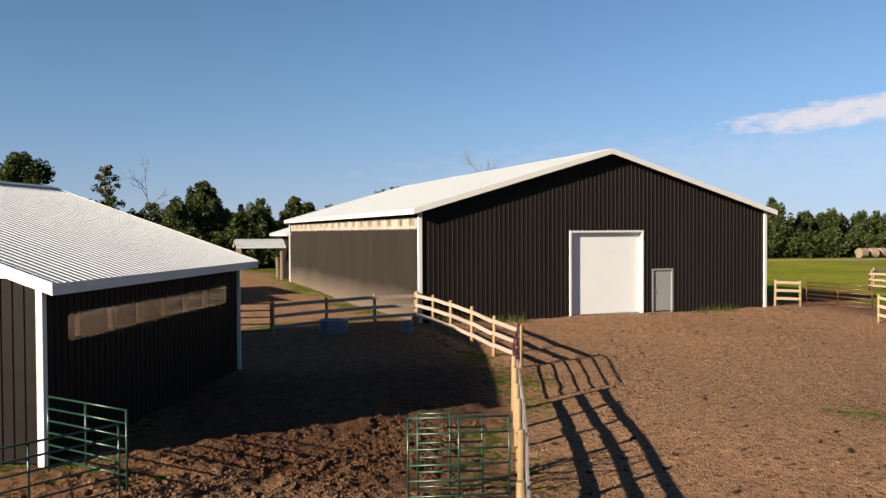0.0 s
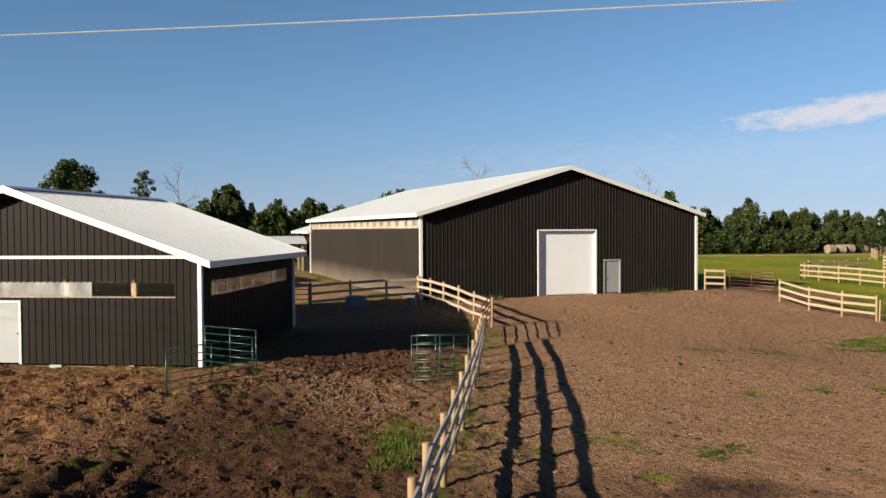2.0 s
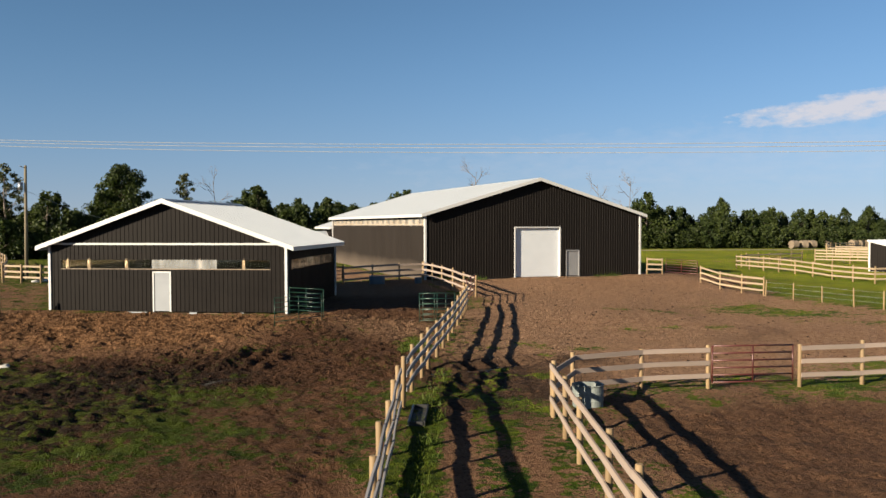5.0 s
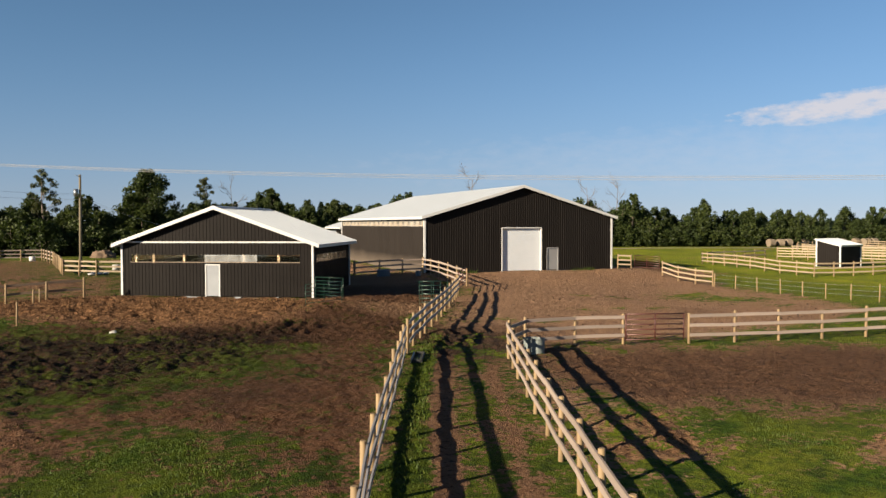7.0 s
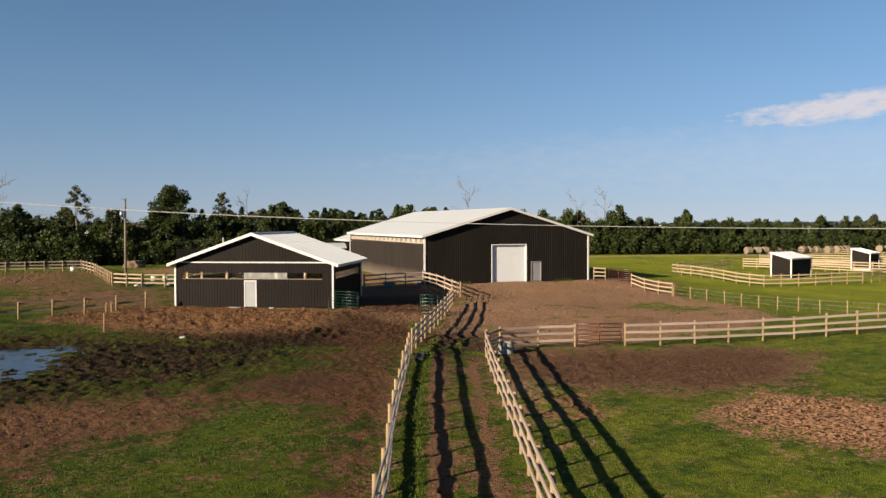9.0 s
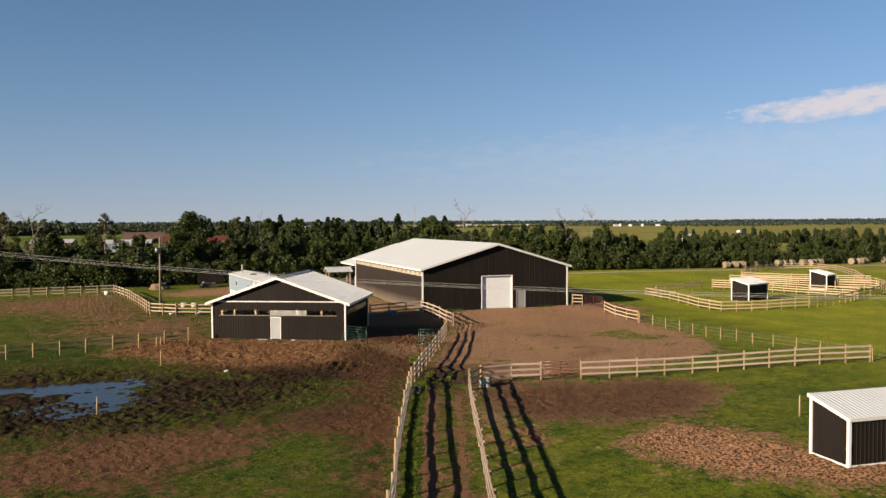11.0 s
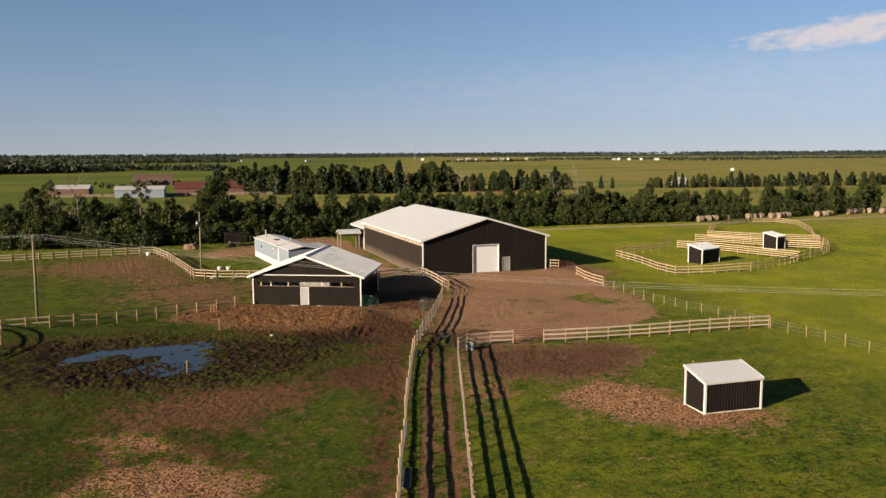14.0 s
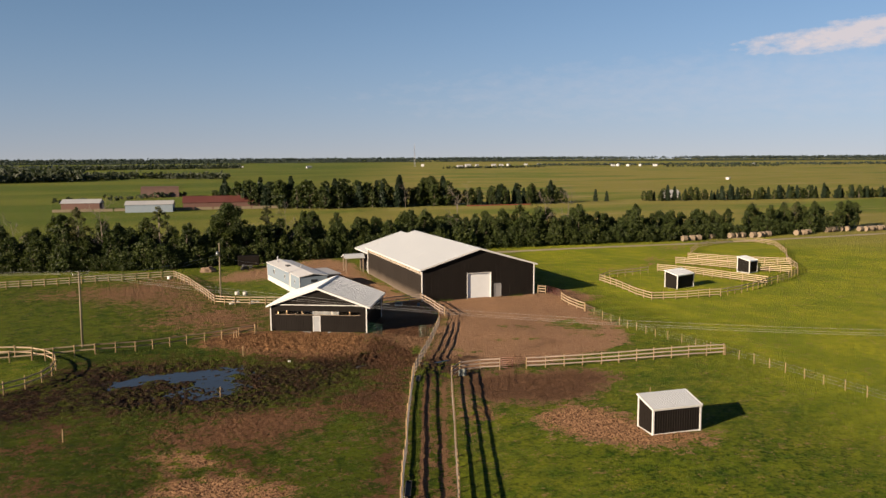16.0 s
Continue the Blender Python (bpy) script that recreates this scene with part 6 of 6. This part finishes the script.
BELT = [(-110, 118), (-63, 103), (-34, 93), (0, 95.5), (40, 97), (64, 94), (90, 92), (116, 91.5), (132, 92), (175, 94)]


def along_line(pts, gap):
    return [(p.x, p.y) for p in spread(pts, gap)]


trng = random.Random(9)
for row, (off, gap) in enumerate(((0.0, 3.0), (4.5, 3.3), (9.0, 4.4), (13.5, 5.0))):
    for x, y in along_line(BELT, gap):
        if 118 < x < 128 or 155 < x and trng.random() < 0.45 or row > 1 and x > 60:
            continue
        k = trng.choice(TREES)
        s = trng.uniform(0.8, 1.12) * (0.92 if x > 75 else 1.0)
        plant(k, x + trng.uniform(-1.3, 1.3), y + off + trng.uniform(-1.2, 1.2), s * 1.2, trng.uniform(0, 360), s * trng.uniform(0.74, 1.14) * (1.02 if x < -22 else 1.06))
for x, y in along_line(BELT, 2.7):
    if 120 < x < 127 or x > 160:
        continue
    s = trng.uniform(0.75, 1.1)
    plant(trng.choice(BUSHES), x + trng.uniform(-1.2, 1.2), y - 2.6 + trng.uniform(-0.7, 0.7), s * 1.2, trng.uniform(0, 360), s * trng.uniform(0.8, 1.2))
for t, x, y, s in ((TALL[0], -18.6, 97, 0.97), (THIN[0], -10.2, 97.5, 0.95), (BARE[0], -5.6, 97.5, 0.95), (TALL[1], 0.2, 97.5, 0.86), (TALL[1], 11, 98, 0.72), (THIN[1], -32.8, 96, 1.0), (BARE[1], 36.6, 98, 1.12),
                   (BARE[0], 61.8, 97.5, 1.02), (BARE[1], 68.7, 97.5, 1.04), (THIN[0], -48.5, 98, 1.03), (BARE[1], -43.8, 97, 1.05), (TALL[1], -51, 99, 0.95), (TALL[1], -76, 108, 0.9), (THIN[1], 143, 92, 0.68),
                   (TALL[1], 151, 92, 0.68), (TALL[1], 163, 93, 0.72), (BARE[0], -60, 102, 0.9)):
    plant(t, x, y, s, trng.uniform(0, 360))

# distant shelterbelts, too far to count tree by tree
def shelterbelt(spots, label):
    parts_of = {"crown": ([], [], [], []), "trunk": ([], [], [], [])}
    for t, x, y, k, ang in spots:
        m = pose(x, y, gz(x, y), 0, 0, ang) @ Matrix.Diagonal((k, k, k, 1))
        for c in t.children:
            vs, fs, mats, idx = parts_of[c.name.split(".")[0]]
            base = len(vs)
            vs += [tuple(m @ v.co) for v in c.data.vertices]
            fs += [[base + q for q in poly.vertices] for poly in c.data.polygons]
            if c.data.materials[0] not in mats:
                mats.append(c.data.materials[0])
            idx += [mats.index(c.data.materials[0])] * len(c.data.polygons)
    b = tagged(new("shelterbelt"), label, "trees", kind="stuff")
    for name, (vs, fs, mats, idx) in parts_of.items():
        me = mesh_of(name, vs, fs, mats[0])
        for extra in mats[1:]:
            me.materials.append(extra)
        me.polygons.foreach_set("material_index", idx)
        ob = new(name, me)
        ob.parent = b


spots = []
for x, y in along_line([(10, 300), (40, 266), (80, 260), (107, 258), (164, 250)], 1.5):
    k = trng.uniform(0.8, 1.55) if x < 112 else trng.uniform(0.7, 1.15)
    spots.append((trng.choice(SPRUCE + FARTREE + FARTREE), x + trng.uniform(-2, 2), y + trng.uniform(-4, 10), k, trng.uniform(0, 360)))
shelterbelt(spots, "mixed spruce and poplar shelterbelt across the fields")
spots = []
for x, y in along_line([(185, 252), (190, 250)], 4) + along_line([(208, 242), (345, 210), (520, 170)], 1.7):
    spots.append((trng.choice(SPRUCE + FARTREE), x + trng.uniform(-1, 1), y + trng.uniform(-2, 3), trng.uniform(0.5, 0.85), trng.uniform(0, 360)))
shelterbelt(spots, "low dark spruce shelterbelt across the fields")
for t, x, y, s in ((TALL[0], 100, 262, 1.05), (TALL[1], 98, 266, 1.1), (BARE[0], 84, 254, 0.9), (BARE[1], 113, 250, 0.9), (BARE[0], 168, 248, 0.75), (TALL[0], 30, 285, 0.9), (TALL[0], 60, 275, 0.9)):
    plant(t, x, y, s, trng.uniform(0, 360))
for o in TREES + BUSHES + TALL + THIN + BARE + SPRUCE + FARTREE:
    for c in list(o.children):
        bpy.data.objects.remove(c)
    bpy.data.objects.remove(o)


# ---------------------------------------------------------------- far woods and farms
def far_woods(name, strips, seed, label, mat=None):
    """Woods too far to count: one sheet of many leafy clumps."""
    rng = np.random.default_rng(seed)
    cs, rs, sz = [], [], []
    verts, faces = [], []
    for (x0, y0), (x1, y1), depth, h, n, size in strips:
        t = rng.random(n)
        dx, dy = x1 - x0, y1 - y0
        ln = math.hypot(dx, dy)
        w = rng.random(n) * depth
        px, py = x0 + dx * t - dy / ln * w, y0 + dy * t + dx / ln * w
        hh = h * (0.55 + 0.6 * rng.random(n))
        z = level(px, py) + hh * (0.15 + 0.8 * rng.random(n))
        c = np.stack([px, py, z], 1)
        v, f = leaf_quads(rng, c, 5, np.full(n, h * 0.32), size)
        k = len(verts)
        verts += v
        faces += [[i + k for i in q] for q in f]
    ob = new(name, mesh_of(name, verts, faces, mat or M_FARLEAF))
    return tagged(ob, label, "woods", kind="stuff")


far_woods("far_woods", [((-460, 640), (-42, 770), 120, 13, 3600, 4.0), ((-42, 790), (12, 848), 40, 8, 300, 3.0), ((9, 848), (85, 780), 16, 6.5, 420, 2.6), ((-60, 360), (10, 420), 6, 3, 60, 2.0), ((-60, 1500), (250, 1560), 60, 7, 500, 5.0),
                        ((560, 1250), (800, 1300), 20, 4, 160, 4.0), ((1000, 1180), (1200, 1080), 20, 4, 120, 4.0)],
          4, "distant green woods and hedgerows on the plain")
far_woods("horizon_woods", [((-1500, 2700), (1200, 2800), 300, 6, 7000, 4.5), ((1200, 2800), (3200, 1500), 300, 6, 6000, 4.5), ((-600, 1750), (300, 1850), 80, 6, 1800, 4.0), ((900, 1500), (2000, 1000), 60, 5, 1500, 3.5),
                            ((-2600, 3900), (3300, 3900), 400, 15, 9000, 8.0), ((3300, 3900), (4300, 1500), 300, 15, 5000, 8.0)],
          6, "dark line of woods along the horizon", M_FARHAZE)


def far_house(name, x, y, w, d, h, roof_h, wall_m, roof_m, ang, label, category="house"):
    b = root(name, pose(x, y, gz(x, y), 0, 0, ang), label, category, "distant farm buildings")
    part("wall", box(0, w, 0, d, -0.5, h), wall_m, b)
    bm = bmesh.new()
    for y0, y1 in ((-0.3, d / 2), (d / 2, d + 0.3)):
        z = lambda v: h + roof_h * (1 - abs(v - d / 2) / (d / 2 + 0.3))
        vs = [bm.verts.new((xx, yy, z(yy) + dz)) for xx in (-0.3, w + 0.3) for yy in (y0, y1) for dz in (0, 0.15)]
        for f in ((0, 1, 3, 2), (4, 6, 7, 5), (0, 4, 5, 1), (2, 3, 7, 6), (0, 2, 6, 4), (1, 5, 7, 3)):
            bm.faces.new([vs[i] for i in f])
    for xx in (0.05, w - 0.05):
        bm.faces.new([bm.verts.new((xx, 0, h - 0.01)), bm.verts.new((xx, d, h - 0.01)), bm.verts.new((xx, d / 2, h + roof_h - 0.05))])
    part("roof", bm, roof_m, b)
    return b


far_house("long_barn", -8, 287, 33, 9, 3.0, 2.6, M_OLDWOOD, M_REDROOF, -9, "long low barn with faded red roof", "barn")
far_house("machine_shed", -32, 279, 19, 7, 3.2, 1.4, M_BLUE_SIDING, M_FARGREY, -12, "grey-blue shed with pale metal roof", "shed")
far_house("old_shed", -57, 308, 16, 8, 3.0, 1.6, M_OLDWOOD, M_FARGREY, -14, "old brown shed with grey roof", "shed")
q = root("quonset_hut", pose(-18, 412, -0.5, 0, 0, -6), "rusty red-brown arched steel quonset hut", "barn")
bm = bmesh.new()
rs_ = []
for x in (0, 21):
    rs_.append([bm.verts.new((x, 6 - 6 * math.cos(math.pi * i / 16), 6.2 * math.sin(math.pi * i / 16))) for i in range(17)])
for i in range(16):
    bm.faces.new((rs_[0][i], rs_[0][i + 1], rs_[1][i + 1], rs_[1][i]))
for r_ in rs_:
    bm.faces.new(r_)
part("shell", bm, M_RUST, q)
frng = random.Random(12)
for x, y in ((-13, 1866), (18, 1956), (262, 1716), (364, 1513), (641, 1579), (664, 1434), (690, 1450), (740, 1500), (802, 1545), (815, 1530), (870, 1590), (930, 1620), (987, 1656), (985, 1340), (998, 1334), (1015, 1320), (1030, 1300), (1047, 1282), (499, 490), (1317, 1268)):
    far_house("farmhouse", x, y, frng.uniform(6, 13) * (0.35 if y < 600 else 1), frng.uniform(4, 7) * (0.5 if y < 600 else 1), frng.uniform(2, 3.4) * (0.5 if y < 600 else 1), frng.uniform(1.0, 2.6) * (0.3 if y < 600 else 1), M_FARWHITE, frng.choice((M_FARWHITE, M_FARGREY)), frng.uniform(-40, 40), "distant white farm building")
far_house("farm_house", 60, 285, 10, 8, 3.2, 2.2, M_FARWHITE, M_FARGREY, 20, "white farmhouse half hidden in trees")
far_house("farm_house", 232, 256, 8, 6, 2.8, 1.6, M_FARWHITE, M_FARGREY, -10, "white farmhouse behind a shelterbelt")
for i in range(14):
    a = root("rail_fence_panel", pose(-60 + i * 8.0, 292 - i * 1.6, gz(-60 + i * 8, 290), 0, 0, -11), "grey plank fence round the distant farmyard", "fence", "farmyard fence panels")
    part("panel", box(0, 7.6, -0.05, 0.05, 0.2, 1.4), M_POLE, a)
b_ = root("barrier_fence", pose(112, 249, gz(112, 249), 0, 0, -6), "bright orange mesh barrier along the far field", "fence")
part("mesh", box(0, 32, -0.03, 0.03, 0.0, 0.4), M_ORANGE, b_)
tw = root("radio_tower", pose(610, 1540, -2), "thin lattice radio tower on the plain", "tower")
for s in (-1, 1):
    part("leg", tube((s * 2.0, 0, 0), (s * 0.4, 0, 46), 0.35, 0.2, 6), M_FARGREY, tw)
part("mast", tube((0, 1.2, 0), (0, 0, 52), 0.3, 0.15, 6), M_FARGREY, tw)


# ---------------------------------------------------------------- grass tufts and clods
def tufts(name, x0, x1, y0, y1, count, h, seed, keep, label):
    rng = np.random.default_rng(seed)
    x, y = x0 + (x1 - x0) * rng.random(count), y0 + (y1 - y0) * rng.random(count)
    ok = keep(x, y, rng)
    x, y = x[ok], y[ok]
    z = relief(x, y, zones(x, y))
    nb = 4
    n = len(x) * nb
    bx, by, bz = np.repeat(x, nb) + rng.normal(size=n) * 0.07, np.repeat(y, nb) + rng.normal(size=n) * 0.07, np.repeat(z, nb)
    hh = h * np.repeat(0.5 + rng.random(len(x)), nb) * (0.6 + 0.7 * rng.random(n))
    a = rng.random(n) * 6.283
    w = 0.014
    lean = rng.normal(size=(n, 2)) * 0.45
    v = np.stack([np.stack([bx - np.cos(a) * w, by - np.sin(a) * w, bz - 0.03], 1), np.stack([bx + np.cos(a) * w, by + np.sin(a) * w, bz - 0.03], 1),
                  np.stack([bx + lean[:, 0] * hh, by + lean[:, 1] * hh, bz + hh], 1)], 1).reshape(-1, 3)
    f = np.arange(3 * n).reshape(-1, 3)
    ob = new(name, mesh_of(name, v.tolist(), f.tolist(), M_GRASS))
    tagged(ob, label, "grass", kind="stuff")


def grassy(x, y, rng, cut=0.3, power=1.0):
    Z = zones(x, y)
    patch = fbm(x * 0.8, y * 0.8, 3, 40)
    return (Z["dirt"] < cut) & (rng.random(len(x)) < np.clip((patch - 0.46) * 7, 0.02, 1) * power)


tufts("grass", -58, 28, -46, 30, 110000, 0.075, 21, grassy, "short uneven green pasture grass")
tufts("sward", -37, -23, -32, -9, 36000, 0.038, 25, lambda x, y, rng: (inside(x, y, SWARD, 1.2) > 0.4) & (fbm(x * 0.9, y * 0.9, 3, 63) > 0.47), "lush green grass clumps in the paddock")
tufts("weeds", -1, 20.0, 31.5, 33.5, 1700, 0.28, 22, lambda x, y, rng: (fbm(x * 0.7, y, 2, 3) > 0.50) & ((x < 7.4) | (x > 13.9)) & (np.abs(33.2 - 0.068 * x - y) < 0.32), "green weeds along the barn wall")
tufts("weeds", -13.2, -9.4, 5.0, 10.2, 1500, 0.13, 27, lambda x, y, rng: (near_line(x, y, [(-12.0, 6.2), (-10.3, 9.1)], 0.7, 0.35) > 0.4) & (fbm(x * 1.3, y * 1.3, 2, 9) > 0.45), "green weeds beside the lane fence")
tufts("lane_grass", -38, -12, -52, 3, 50000, 0.085, 23, lambda x, y, rng: near_line(x, y, [(px + 0.66, py - 0.28) for px, py in LANE_L], 0.75, 0.15) > 0.5, "lush green grass strip under the lane fence")


def clods(name, poly, count, smin, smax, seed, label, dark=False):
    rng = np.random.default_rng(seed)
    ps = np.array(poly)
    lo, hi = ps.min(0), ps.max(0)
    x, y = lo[0] + (hi[0] - lo[0]) * rng.random(count), lo[1] + (hi[1] - lo[1]) * rng.random(count)
    ok = (inside(x, y, poly, 1.0) > rng.random(count) * 0.9) & (fbm(x * 0.9, y * 0.9, 3, 61) > 0.40)
    x, y = x[ok], y[ok]
    Z = zones(x, y)
    ok = Z["dirt"] > 0.62
    x, y, Z = x[ok], y[ok], {k: v[ok] for k, v in Z.items()}
    top = relief(x, y, Z)
    Z["dirt"] = Z["dirt"] * 0 + 1.0
    Z["poach"] = Z["poach"] * 0
    if dark:
        Z["wet"], Z["straw"] = Z["wet"] * 0 + 0.9, Z["straw"] * 0
    n = len(x)
    base = np.array([(1, 0, 0), (0.5, 0.87, 0), (-0.5, 0.87, 0), (-1, 0, 0), (-0.5, -0.87, 0), (0.5, -0.87, 0), (0.45, 0.2, 0.75), (-0.4, 0.35, 0.8), (0, -0.5, 0.7)])
    tri = [(0, 1, 6), (1, 7, 6), (1, 2, 7), (2, 3, 7), (3, 8, 7), (3, 4, 8), (4, 5, 8), (5, 6, 8), (5, 0, 6), (6, 7, 8)]
    s = (smin + (smax - smin) * rng.random(n) ** 2)[:, None, None]
    a = rng.random(n) * 6.283
    ca, sa = np.cos(a)[:, None], np.sin(a)[:, None]
    b = base[None] * (1 + 0.35 * rng.normal(size=(n, 9, 1))) * s
    vx, vy = b[..., 0] * ca - b[..., 1] * sa, b[..., 0] * sa + b[..., 1] * ca
    v = np.stack([vx + x[:, None], vy + y[:, None], b[..., 2] * 0.75 + top[:, None] - 0.012], -1).reshape(-1, 3)
    f = (np.array(tri)[None] + (np.arange(n) * 9)[:, None, None]).reshape(-1, 3)
    me = mesh_of(name, v.tolist(), f.tolist(), M_GROUND)
    for k, q in Z.items():
        me.attributes.new(k, "FLOAT", "POINT").data.foreach_set("value", np.repeat(q, 9).astype(np.float32))
    tagged(new(name, me), label, "soil clods", kind="stuff")


clods("soil_clods", MANURE, 16000, 0.02, 0.09, 41, "trampled brown manure and straw clods")
clods("soil_clods", [(-17, 12), (-6, 17.5), (-4, 18.5), (-4, 20), (-9, 11), (-13, 4.5), (-16, 1.5), (-21, 2), (-24, 9)], 36000, 0.015, 0.07, 42, "trodden brown soil clods")
clods("soil_clods", [(-14, 16.5), (-11, 12.5), (-5, 17), (-4.5, 20)], 12000, 0.02, 0.085, 48, "loose lumps of trampled soil beside the shed")
clods("soil_clods", MUD, 12000, 0.02, 0.11, 49, "wet lumps of poached mud round the pond")
clods("soil_clods", HAY_C, 9000, 0.015, 0.07, 43, "scattered straw and soil clods in the pen")
clods("soil_clods", HAY_A, 2500, 0.015, 0.07, 44, "scattered straw and soil clods in the paddock")
clods("soil_clods", HAY_B, 4500, 0.015, 0.07, 45, "scattered straw and soil clods in the paddock")
clods("soil_clods", RED, 9000, 0.015, 0.06, 47, "dark trodden soil clods of the paddock")
clods("soil_clods", YARD, 16000, 0.012, 0.05, 46, "loose pebbles and crumbs of yard soil")
clods("manure_lumps", YARD, 1500, 0.03, 0.10, 51, "dark droppings scattered over the yard soil", True)
clods("manure_lumps", RED, 500, 0.03, 0.10, 52, "dark droppings scattered over the paddock soil", True)
